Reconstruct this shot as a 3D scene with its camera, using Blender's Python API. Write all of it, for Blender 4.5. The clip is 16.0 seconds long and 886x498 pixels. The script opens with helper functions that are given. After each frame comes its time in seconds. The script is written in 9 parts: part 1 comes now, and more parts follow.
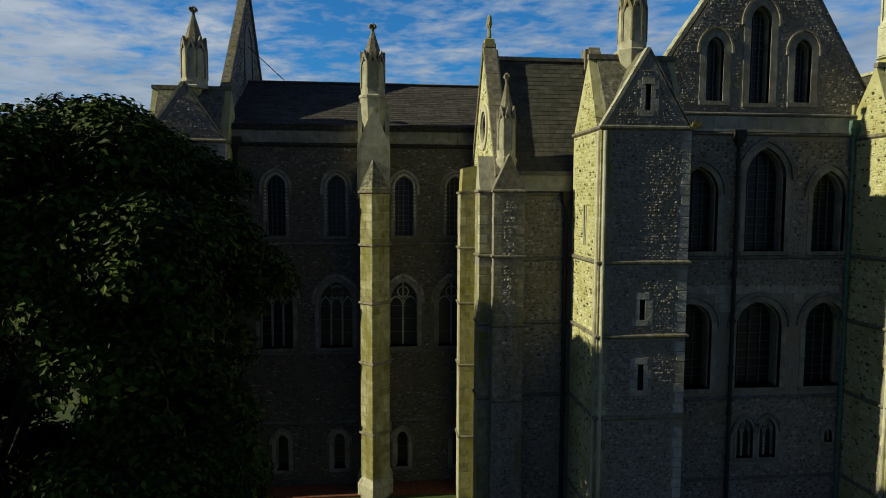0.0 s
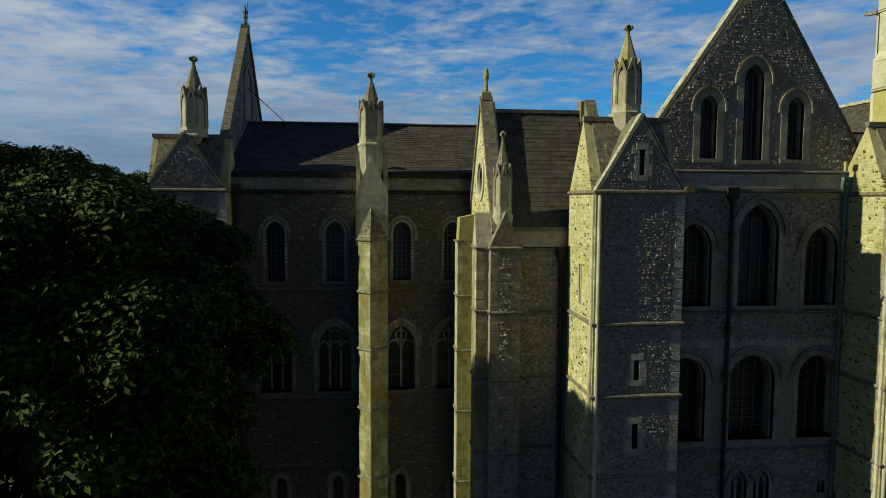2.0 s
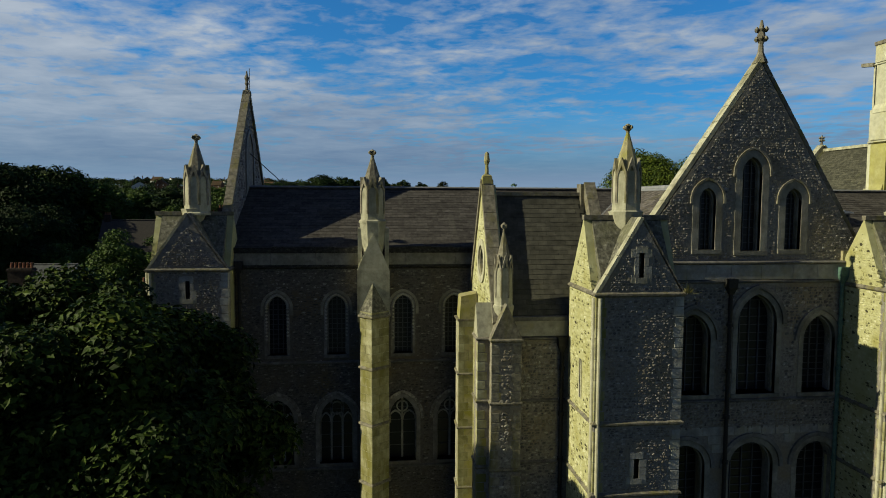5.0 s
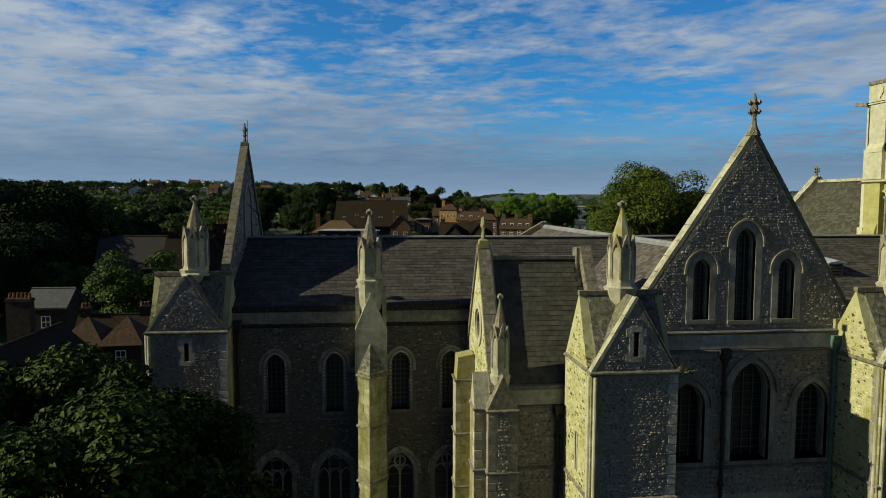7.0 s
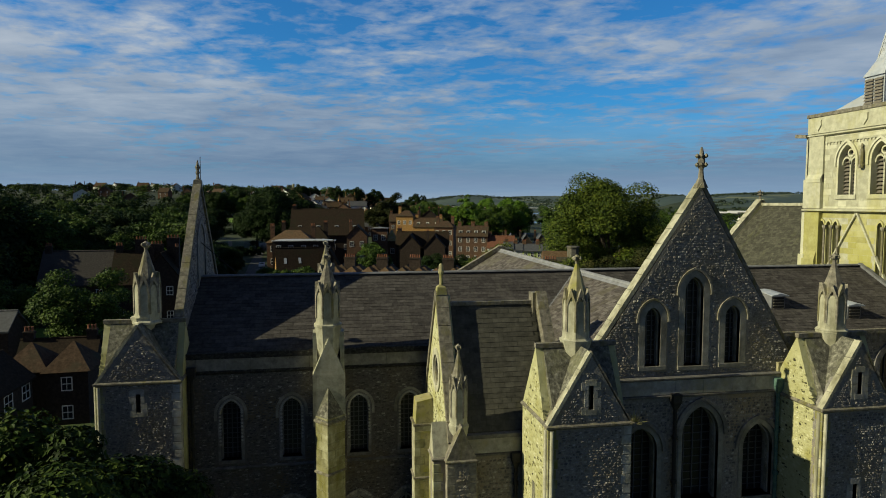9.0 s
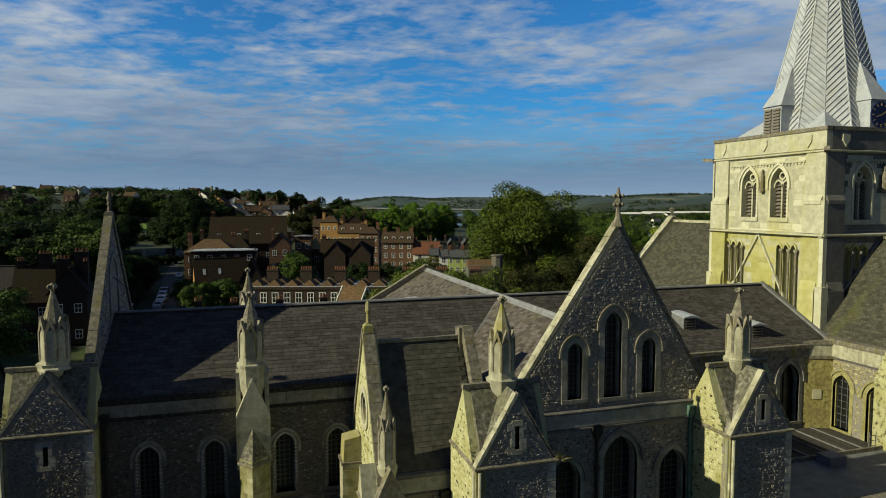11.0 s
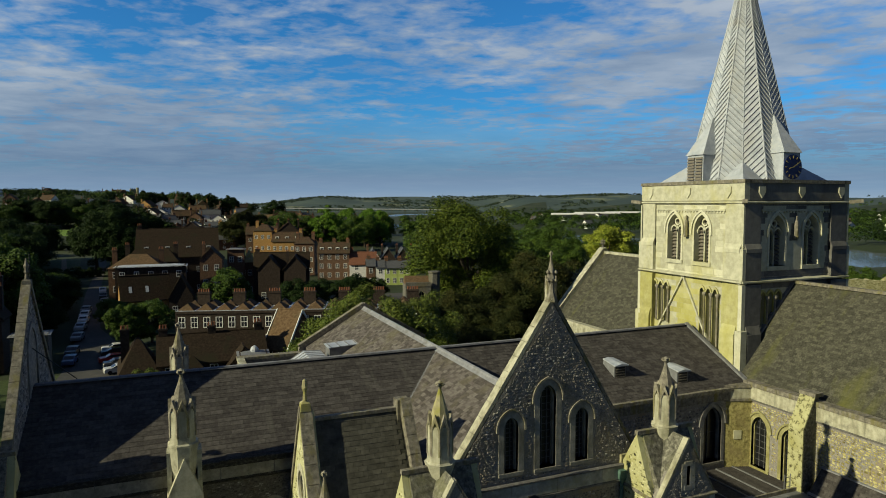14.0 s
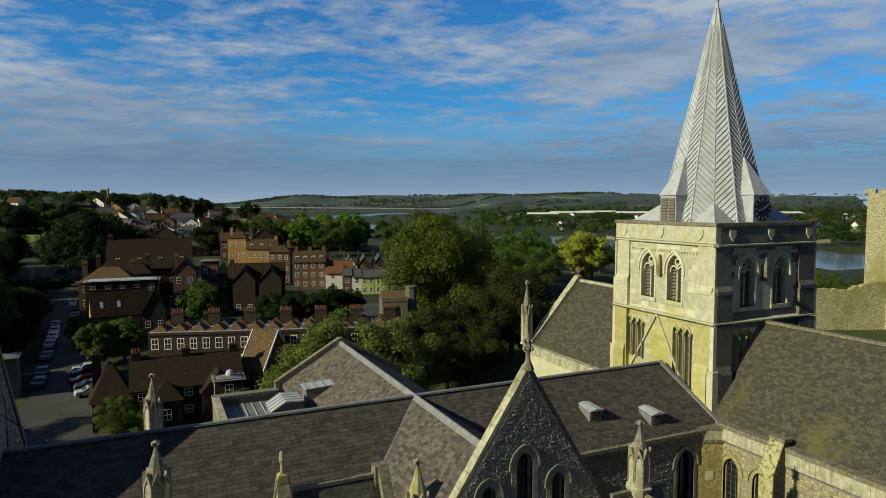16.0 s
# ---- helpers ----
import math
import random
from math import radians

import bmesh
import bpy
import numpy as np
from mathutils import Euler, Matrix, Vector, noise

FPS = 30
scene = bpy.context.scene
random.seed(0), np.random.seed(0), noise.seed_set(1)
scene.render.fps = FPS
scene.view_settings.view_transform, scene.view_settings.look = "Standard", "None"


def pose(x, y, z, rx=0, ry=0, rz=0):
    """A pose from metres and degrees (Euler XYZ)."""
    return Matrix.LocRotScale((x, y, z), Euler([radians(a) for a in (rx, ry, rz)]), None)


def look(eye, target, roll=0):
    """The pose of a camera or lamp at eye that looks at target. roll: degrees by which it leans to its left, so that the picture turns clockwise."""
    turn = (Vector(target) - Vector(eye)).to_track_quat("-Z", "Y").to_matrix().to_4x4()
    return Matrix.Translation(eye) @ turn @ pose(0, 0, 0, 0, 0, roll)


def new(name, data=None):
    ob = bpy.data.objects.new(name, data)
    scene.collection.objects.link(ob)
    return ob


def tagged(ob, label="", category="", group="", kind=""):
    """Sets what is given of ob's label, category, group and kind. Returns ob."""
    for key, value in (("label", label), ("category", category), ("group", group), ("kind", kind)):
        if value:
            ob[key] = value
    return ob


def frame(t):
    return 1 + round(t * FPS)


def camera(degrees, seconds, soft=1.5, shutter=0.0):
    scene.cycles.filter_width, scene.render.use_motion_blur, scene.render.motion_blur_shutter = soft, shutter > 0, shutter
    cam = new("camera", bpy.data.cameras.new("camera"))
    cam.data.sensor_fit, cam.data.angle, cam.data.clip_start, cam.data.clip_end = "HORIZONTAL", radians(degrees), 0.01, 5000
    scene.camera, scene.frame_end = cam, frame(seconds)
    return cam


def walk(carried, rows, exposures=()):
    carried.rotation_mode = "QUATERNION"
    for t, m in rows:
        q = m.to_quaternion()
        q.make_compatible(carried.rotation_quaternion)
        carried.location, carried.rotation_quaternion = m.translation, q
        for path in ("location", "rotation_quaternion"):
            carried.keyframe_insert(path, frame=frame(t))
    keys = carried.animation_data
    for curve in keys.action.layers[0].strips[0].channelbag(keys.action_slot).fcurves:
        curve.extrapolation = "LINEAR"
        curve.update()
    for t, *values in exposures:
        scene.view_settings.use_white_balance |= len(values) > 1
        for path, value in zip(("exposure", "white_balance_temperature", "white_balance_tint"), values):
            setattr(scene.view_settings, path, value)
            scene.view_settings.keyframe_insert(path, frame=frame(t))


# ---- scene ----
cam = camera(68.8, 16.0, soft=1.0)
PATH = [
    (0, look((-4.762, 7.428, 13.912), (-3.729, 17.347, 13.172), 0.27)),
    (0.5, look((-4.744, 7.380, 14.468), (-3.708, 17.299, 13.729), 0.26)),
    (1, look((-4.724, 7.333, 15.023), (-3.685, 17.251, 14.287), 0.26)),
    (1.5, look((-4.708, 7.294, 15.577), (-3.666, 17.212, 14.844), 0.26)),
    (2, look((-4.700, 7.257, 16.131), (-3.658, 17.176, 15.400), 0.28)),
    (2.5, look((-4.706, 7.228, 16.685), (-3.664, 17.146, 15.955), 0.28)),
    (3, look((-4.734, 7.226, 17.245), (-3.688, 17.145, 16.518), 0.27)),
    (3.5, look((-4.777, 7.254, 17.828), (-3.726, 17.172, 17.103), 0.29)),
    (4, look((-4.829, 7.293, 18.423), (-3.771, 17.211, 17.702), 0.30)),
    (6.5, look((-4.847, 7.266, 21.968), (-3.759, 17.181, 21.244), 0.20)),
    (7, look((-4.830, 7.250, 22.665), (-3.725, 17.162, 21.941), 0.19)),
    (7.5, look((-4.834, 7.246, 23.313), (-3.683, 17.153, 22.586), 0.19)),
    (8, look((-4.856, 7.245, 23.871), (-3.590, 17.138, 23.146), 0.19)),
    (8.5, look((-4.874, 7.244, 24.325), (-3.398, 17.109, 23.612), 0.16)),
    (9, look((-4.885, 7.253, 24.724), (-3.118, 17.071, 24.022), 0.10)),
    (9.5, look((-4.899, 7.271, 25.108), (-2.809, 17.026, 24.413), 0.04)),
    (10, look((-4.919, 7.297, 25.479), (-2.504, 16.977, 24.791), -0.01)),
    (12.5, look((-4.920, 7.332, 28.004), (-1.543, 16.719, 27.307), -0.16)),
    (13, look((-4.900, 7.366, 28.582), (-1.348, 16.688, 27.884), -0.16)),
    (13.5, look((-4.894, 7.390, 29.170), (-1.195, 16.654, 28.471), -0.14)),
    (14, look((-4.896, 7.410, 29.815), (-1.092, 16.632, 29.114), -0.13)),
    (14.5, look((-4.891, 7.422, 30.567), (-1.016, 16.613, 29.860), -0.15)),
    (15, look((-4.878, 7.422, 31.409), (-0.940, 16.586, 30.690), -0.19)),
    (15.5, look((-4.866, 7.448, 32.252), (-0.841, 16.573, 31.522), -0.22)),
    (16, look((-4.859, 7.521, 33.045), (-0.723, 16.596, 32.313), -0.22)),
]
walk(cam, PATH)

# ---- world, sun, exposure ----
SUN_DIR = Vector((1.0, 0.055, -0.515)).normalized()
world = bpy.data.worlds.new("sky")
scene.world = world
world.use_nodes = True
wn, wl = world.node_tree.nodes, world.node_tree.links
wn.clear()


def wmath(op, a, b=None):
    n = wn.new("ShaderNodeMath")
    n.operation = op
    for i, v in enumerate((a, b)):
        if v is None:
            continue
        if isinstance(v, (int, float)):
            n.inputs[i].default_value = v
        else:
            wl.new(v, n.inputs[i])
    return n.outputs[0]


def wramp(value, stops):
    n = wn.new("ShaderNodeValToRGB")
    e = n.color_ramp.elements
    while len(e) < len(stops):
        e.new(0.5)
    for el, (p, c) in zip(e, stops):
        el.position, el.color = p, (*c, 1)
    wl.new(value, n.inputs[0])
    return n.outputs[0]


def wmix(fac, a, b):
    n = wn.new("ShaderNodeMix")
    n.data_type = "RGBA"
    wl.new(fac, n.inputs[0])
    for i, v in ((6, a), (7, b)):
        if isinstance(v, tuple):
            n.inputs[i].default_value = (*v, 1)
        else:
            wl.new(v, n.inputs[i])
    return n.outputs[2]


sky = wn.new("ShaderNodeTexSky")
sky.sky_type = "NISHITA"
sky.sun_disc = False
sky.sun_elevation = math.asin(-SUN_DIR.z)
sky.sun_rotation = math.atan2(-SUN_DIR.x, -SUN_DIR.y)
sky.air_density, sky.dust_density, sky.ozone_density = 1.0, 0.4, 3.0
tint = wn.new("ShaderNodeMix")
tint.data_type, tint.blend_type = "RGBA", "MULTIPLY"
tint.inputs[0].default_value = 1.0
tint.inputs[7].default_value = (0.22, 0.80, 1.25, 1)
wl.new(sky.outputs[0], tint.inputs[6])
coord = wn.new("ShaderNodeTexCoord")
sep = wn.new("ShaderNodeSeparateXYZ")
wl.new(coord.outputs["Generated"], sep.inputs[0])
up = wmath("MAXIMUM", sep.outputs[2], 0.0)
far = wmath("ADD", up, 0.06)
cx_, cy_ = wmath("DIVIDE", sep.outputs[0], far), wmath("DIVIDE", sep.outputs[1], far)
comb = wn.new("ShaderNodeCombineXYZ")
wl.new(wmath("ADD", wmath("MULTIPLY", cx_, 0.90), wmath("MULTIPLY", cy_, 0.03)), comb.inputs[0])
wl.new(wmath("ADD", wmath("MULTIPLY", cy_, 0.92), wmath("MULTIPLY", cx_, 0.06)), comb.inputs[1])


def wnoise(scale, detail, rough, offset, dist=0.0):
    m = wn.new("ShaderNodeMapping")
    m.inputs["Location"].default_value = offset
    wl.new(comb.outputs[0], m.inputs[0])
    n = wn.new("ShaderNodeTexNoise")
    n.inputs["Scale"].default_value, n.inputs["Detail"].default_value = scale, detail
    n.inputs["Roughness"].default_value, n.inputs["Distortion"].default_value = rough, dist
    wl.new(m.outputs[0], n.inputs[0])
    return n.outputs["Fac"]


big = wnoise(0.42, 3, 0.5, (3.1, 0.7, 0.0))
puff = wnoise(6.0, 5, 0.55, (1.4, 5.0, 1.3), 0.3)
fine = wnoise(2.0, 6, 0.58, (0.4, 2.0, 0.3), 0.3)
cover = wmath("ADD", wmath("MULTIPLY", big, 0.85), wmath("MULTIPLY", fine, 0.50))
band = wmath("ADD", wmath("MULTIPLY", wmath("SUBTRACT", 0.42, up), 0.55), wmath("MULTIPLY", wmath("MINIMUM", sep.outputs[1], 0.0), 0.5))
cover = wmath("ADD", wmath("ADD", cover, band), wmath("MULTIPLY", wmath("SUBTRACT", puff, 0.5), 0.62))
ripple = wnoise(15.0, 3, 0.55, (6.1, 1.0, 2.7), 0.2)
cover = wmath("ADD", cover, wmath("MULTIPLY", wmath("SUBTRACT", ripple, 0.5), 0.22))
cover = wmath("SUBTRACT", cover, wmath("MULTIPLY", wmath("MAXIMUM", wmath("SUBTRACT", up, 0.45), 0.0), 0.9))
east = wmath("MAXIMUM", wmath("SUBTRACT", -0.05, sep.outputs[0]), 0.0)
cover = wmath("ADD", cover, wmath("MULTIPLY", east, 0.30))
breakx = wmath("DIVIDE", wmath("SUBTRACT", wmath("DIVIDE", sep.outputs[0], wmath("MAXIMUM", sep.outputs[1], 0.1)), 0.42), 0.38)
breakz = wmath("DIVIDE", wmath("SUBTRACT", up, 0.175), 0.095)
gap = wmath("POWER", 2.718, wmath("MULTIPLY", wmath("ADD", wmath("MULTIPLY", breakx, breakx), wmath("MULTIPLY", breakz, breakz)), -1.0))
cover = wmath("SUBTRACT", cover, wmath("MULTIPLY", gap, 0.19))
veil = wramp(cover, [(0.60, (0.0, 0.0, 0.0)), (0.86, (0.88, 0.88, 0.88))])
shade = wramp(wmath("ADD", wmath("ADD", wmath("MULTIPLY", fine, 0.8), wmath("MULTIPLY", up, 1.3)), wmath("MULTIPLY", east, 0.35)), [(0.40, (0.150, 0.215, 0.330)), (0.62, (0.265, 0.335, 0.43)), (0.95, (0.49, 0.54, 0.59))])
low = wramp(up, [(0.0, (0.34, 0.43, 0.54)), (0.02, (0.22, 0.32, 0.47)), (0.06, (0.145, 0.205, 0.325)), (0.13, (0.25, 0.315, 0.42))])
lowfac = wramp(up, [(0.035, (1, 1, 1)), (0.14, (0, 0, 0))])
cloud = wmix(wmath("MULTIPLY", lowfac, 0.85), shade, low)
veil2 = wmath("MAXIMUM", veil, wmath("MULTIPLY", lowfac, 0.93))
skyscaled = wn.new("ShaderNodeMix")
skyscaled.data_type, skyscaled.blend_type = "RGBA", "MULTIPLY"
skyscaled.inputs[0].default_value = 1.0
skyscaled.inputs[7].default_value = (0.09, 0.09, 0.09, 1)
wl.new(tint.outputs[2], skyscaled.inputs[6])
bgc = wn.new("ShaderNodeBackground")
seen = wmix(veil2, skyscaled.outputs[2], cloud)
# added dimming of the unseen sky overhead and to the north, to weaken the fill
high = wmath("MULTIPLY", wmath("MAXIMUM", wmath("SUBTRACT", up, 0.44), 0.0), 3.0)
north = wmath("MULTIPLY", wmath("MAXIMUM", wmath("SUBTRACT", 0.15, sep.outputs[1]), 0.0), 1.6)
dull = wmath("MINIMUM", wmath("ADD", high, north), 0.9)
wl.new(wmix(dull, seen, (0.046, 0.067, 0.125)), bgc.inputs[0])
bgc.inputs[1].default_value = 1.0
wout = wn.new("ShaderNodeOutputWorld")
wl.new(bgc.outputs[0], wout.inputs[0])

sun = new("sun", bpy.data.lights.new("sun", "SUN"))
sun.data.energy, sun.data.angle, sun.data.color = 5.0, radians(0.5), (1.0, 0.93, 0.61)
sun.matrix_world = look((0, 0, 80), Vector((0, 0, 80)) + SUN_DIR)

# ---- materials ----
def material(name, stops, scale=6.0, rough=0.85, bump=0.3, metal=0.0, island=0.0, blotch=None, blotch_at=(0.52, 0.68), blotch_scale=0.6,
             stretch=(1, 1, 1), blotch_stretch=(1, 1, 1), bump_scale=None, objrand=0.0, spec=0.3):
    """Stone-like surface: grain from stops, large blotches of a second colour, random value for each loose piece."""
    m = bpy.data.materials.new(name)
    m.use_nodes = True
    n, l = m.node_tree.nodes, m.node_tree.links
    b = n["Principled BSDF"]
    mp = n.new("ShaderNodeMapping")
    mp.inputs["Scale"].default_value = stretch
    geo = n.new("ShaderNodeNewGeometry")
    l.new(geo.outputs["Position"], mp.inputs[0])
    t = n.new("ShaderNodeTexNoise")
    t.inputs["Scale"].default_value, t.inputs["Detail"].default_value, t.inputs["Roughness"].default_value = scale, 5, 0.65
    l.new(mp.outputs[0], t.inputs[0])
    r = n.new("ShaderNodeValToRGB")
    e = r.color_ramp.elements
    while len(e) < len(stops):
        e.new(0.5)
    for el, (p, c) in zip(e, stops):
        el.position, el.color = p, (*c, 1)
    fac = t.outputs["Fac"]
    if island or objrand:
        src = geo.outputs["Random Per Island"]
        if objrand:
            oi = n.new("ShaderNodeObjectInfo")
            src = oi.outputs["Random"]
        mr = n.new("ShaderNodeMath")
        mr.operation = "MULTIPLY_ADD"
        mr.inputs[1].default_value = island or objrand
        l.new(src, mr.inputs[0])
        sb = n.new("ShaderNodeMath")
        sb.operation = "SUBTRACT"
        l.new(fac, sb.inputs[0])
        sb.inputs[1].default_value = 0.5 * (island or objrand)
        l.new(sb.outputs[0], mr.inputs[2])
        fac = mr.outputs[0]
    l.new(fac, r.inputs[0])
    col = r.outputs[0]
    if blotch:
        t2 = n.new("ShaderNodeTexNoise")
        t2.inputs["Scale"].default_value, t2.inputs["Detail"].default_value, t2.inputs["Roughness"].default_value = blotch_scale, 6, 0.6
        mp2 = n.new("ShaderNodeMapping")
        mp2.inputs["Scale"].default_value = blotch_stretch
        l.new(geo.outputs["Position"], mp2.inputs[0])
        l.new(mp2.outputs[0], t2.inputs[0])
        r2 = n.new("ShaderNodeValToRGB")
        r2.color_ramp.elements[0].position, r2.color_ramp.elements[1].position = blotch_at
        l.new(t2.outputs["Fac"], r2.inputs[0])
        mx = n.new("ShaderNodeMix")
        mx.data_type = "RGBA"
        l.new(r2.outputs[0], mx.inputs[0])
        l.new(col, mx.inputs[6])
        mx.inputs[7].default_value = (*blotch, 1)
        col = mx.outputs[2]
    l.new(col, b.inputs["Base Color"])
    b.inputs["Roughness"].default_value, b.inputs["Metallic"].default_value = rough, metal
    b.inputs["Specular IOR Level"].default_value = spec
    if bump:
        bp = n.new("ShaderNodeBump")
        bp.inputs["Strength"].default_value, bp.inputs["Distance"].default_value = bump, 0.05
        if bump_scale:
            t3 = n.new("ShaderNodeTexNoise")
            t3.inputs["Scale"].default_value, t3.inputs["Detail"].default_value = bump_scale, 4
            l.new(mp.outputs[0], t3.inputs[0])
            l.new(t3.outputs["Fac"], bp.inputs["Height"])
        else:
            l.new(t.outputs["Fac"], bp.inputs["Height"])
        l.new(bp.outputs[0], b.inputs["Normal"])
    return m


M = {}
M["rubble"] = material("flint rubble", [(0.22, (0.087, 0.085, 0.090)), (0.48, (0.161, 0.151, 0.139)), (0.68, (0.274, 0.256, 0.232)), (0.90, (0.46, 0.445, 0.41))], 5.0, 0.8, 0.6, island=0.60,
                       blotch=(0.246, 0.203, 0.133), blotch_at=(0.5, 0.78), blotch_scale=0.45)
M["mortar"] = material("lime mortar", [(0.3, (0.150, 0.140, 0.128)), (0.6, (0.263, 0.250, 0.226)), (0.8, (0.351, 0.333, 0.308))], 9.0, 0.95, 0.5,
                       blotch=(0.246, 0.198, 0.123), blotch_at=(0.48, 0.7), blotch_scale=0.5)
# Choir wall copies of rubble and mortar: soot, plus shade in the colour.
M["rubble_dark"] = material("sooty coursed rubble, shade in colour", [(0.22, (0.050, 0.048, 0.047)), (0.48, (0.092, 0.086, 0.078)), (0.70, (0.150, 0.140, 0.124)), (0.92, (0.40, 0.385, 0.35))], 5.0, 0.85, 0.6, island=0.60,
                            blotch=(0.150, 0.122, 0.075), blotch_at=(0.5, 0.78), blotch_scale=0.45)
M["mortar_dark"] = material("sooty lime mortar, shade in colour", [(0.3, (0.075, 0.070, 0.063)), (0.6, (0.130, 0.122, 0.110)), (0.8, (0.19, 0.18, 0.165))], 9.0, 0.95, 0.5,
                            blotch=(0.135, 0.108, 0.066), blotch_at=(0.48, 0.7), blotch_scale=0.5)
M["moss_black"] = material("black moss and grit on stone", [(0.30, (0.012, 0.012, 0.011)), (0.52, (0.032, 0.031, 0.027)), (0.66, (0.075, 0.072, 0.060)), (0.80, (0.26, 0.255, 0.225))], 9.0, 0.95, 1.0, stretch=(0.6, 1, 1))
M["ashlar"] = material("pale ashlar", [(0.25, (0.213, 0.206, 0.157)), (0.5, (0.407, 0.397, 0.297)), (0.75, (0.543, 0.529, 0.414))], 2.4, 0.85, 0.25, island=0.22,
                       blotch=(0.15, 0.142, 0.085), blotch_at=(0.48, 0.74), blotch_scale=1.6, blotch_stretch=(1, 1, 0.16), bump_scale=14)
M["ashlar_block"] = material("pale ashlar block", [(0.22, (0.13, 0.122, 0.07)), (0.45, (0.29, 0.28, 0.165)), (0.62, (0.41, 0.40, 0.26)), (0.8, (0.55, 0.54, 0.41))], 2.4, 0.85, 0.25, objrand=0.24,
                             blotch=(0.175, 0.165, 0.042), blotch_at=(0.43, 0.68), blotch_scale=1.3, blotch_stretch=(1, 1, 0.35), bump_scale=14)
M["weathered"] = material("weathered stone coping", [(0.25, (0.07, 0.0653, 0.0557)), (0.5, (0.19, 0.175, 0.141)), (0.75, (0.34, 0.317, 0.253))], 4.5, 0.9, 0.4, island=0.25,
                          blotch=(0.16, 0.146, 0.0506), blotch_at=(0.5, 0.70), blotch_scale=2.2, blotch_stretch=(1, 1, 0.18), bump_scale=16)
M["dressed"] = material("grey dressed stone", [(0.25, (0.182, 0.180, 0.166)), (0.5, (0.319, 0.312, 0.288)), (0.75, (0.491, 0.487, 0.448))], 2.4, 0.88, 0.3, island=0.22,
                        blotch=(0.309, 0.281, 0.171), blotch_at=(0.5, 0.72), blotch_scale=0.9, bump_scale=14)
M["lichen"] = material("lichened stone", [(0.25, (0.16, 0.15, 0.08)), (0.5, (0.34, 0.31, 0.18)), (0.8, (0.46, 0.43, 0.30))], 4.0, 0.9, 0.4,
                       blotch=(0.25, 0.24, 0.05), blotch_at=(0.45, 0.65), blotch_scale=2.0)
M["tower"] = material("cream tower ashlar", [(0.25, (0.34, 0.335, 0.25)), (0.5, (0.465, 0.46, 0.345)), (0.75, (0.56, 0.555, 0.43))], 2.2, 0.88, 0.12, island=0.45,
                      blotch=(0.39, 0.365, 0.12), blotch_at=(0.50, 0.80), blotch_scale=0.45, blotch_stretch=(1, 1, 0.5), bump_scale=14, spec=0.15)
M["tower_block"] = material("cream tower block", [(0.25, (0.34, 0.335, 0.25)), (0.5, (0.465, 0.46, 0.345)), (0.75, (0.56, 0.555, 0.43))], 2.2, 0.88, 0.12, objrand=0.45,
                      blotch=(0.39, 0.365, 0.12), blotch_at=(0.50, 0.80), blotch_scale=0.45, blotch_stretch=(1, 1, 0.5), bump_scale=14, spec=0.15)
M["tower_algae"] = material("algae-stained tower ashlar", [(0.25, (0.28, 0.265, 0.12)), (0.5, (0.40, 0.385, 0.19)), (0.75, (0.50, 0.485, 0.28))], 2.2, 0.88, 0.12, objrand=0.4,
                            blotch=(0.36, 0.34, 0.09), blotch_at=(0.42, 0.70), blotch_scale=0.5, blotch_stretch=(1, 1, 0.4), bump_scale=14, spec=0.15)
# Tower ashlar for the north face: dirtier, with its shade in the colour.
M["tower_shade"] = material("weathered tower ashlar, shaded north copy", [(0.25, (0.11, 0.109, 0.104)), (0.5, (0.155, 0.153, 0.142)), (0.75, (0.20, 0.197, 0.18))], 2.2, 0.9, 0.05, objrand=0.4,
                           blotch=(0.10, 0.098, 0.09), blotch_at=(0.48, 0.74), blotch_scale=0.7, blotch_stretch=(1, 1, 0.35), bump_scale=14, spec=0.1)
M["yellow"] = material("yellow-grey rubble", [(0.25, (0.14, 0.12, 0.04)), (0.48, (0.34, 0.30, 0.115)), (0.65, (0.45, 0.41, 0.18)), (0.8, (0.55, 0.52, 0.29))], 5.0, 0.88, 0.6, island=0.45,
                       blotch=(0.24, 0.20, 0.09), blotch_at=(0.5, 0.7), blotch_scale=0.7)
M["slate"] = material("brown-grey roof tile", [(0.25, (0.038, 0.035, 0.034)), (0.5, (0.064, 0.059, 0.056)), (0.75, (0.096, 0.089, 0.084))], 5.0, 0.9, 0.25, island=0.32,
                      blotch=(0.115, 0.110, 0.095), blotch_at=(0.60, 0.92), blotch_scale=1.3, blotch_stretch=(1, 0.10, 0.10), spec=0.1)
M["slate_piece"] = material("brown-grey single slate", [(0.25, (0.038, 0.035, 0.034)), (0.5, (0.064, 0.059, 0.056)), (0.75, (0.096, 0.089, 0.084))], 5.0, 0.9, 0.25, objrand=0.32,
                      blotch=(0.115, 0.110, 0.095), blotch_at=(0.60, 0.92), blotch_scale=1.3, blotch_stretch=(1, 0.10, 0.10), spec=0.1)
M["slate_pale"] = material("greyed stone slate", [(0.25, (0.065, 0.057, 0.052)), (0.5, (0.105, 0.093, 0.086)), (0.80, (0.17, 0.155, 0.142))], 6.0, 0.85, 0.3, island=0.52, spec=0.1,
                           blotch=(0.13, 0.12, 0.075), blotch_at=(0.5, 0.75), blotch_scale=0.6)
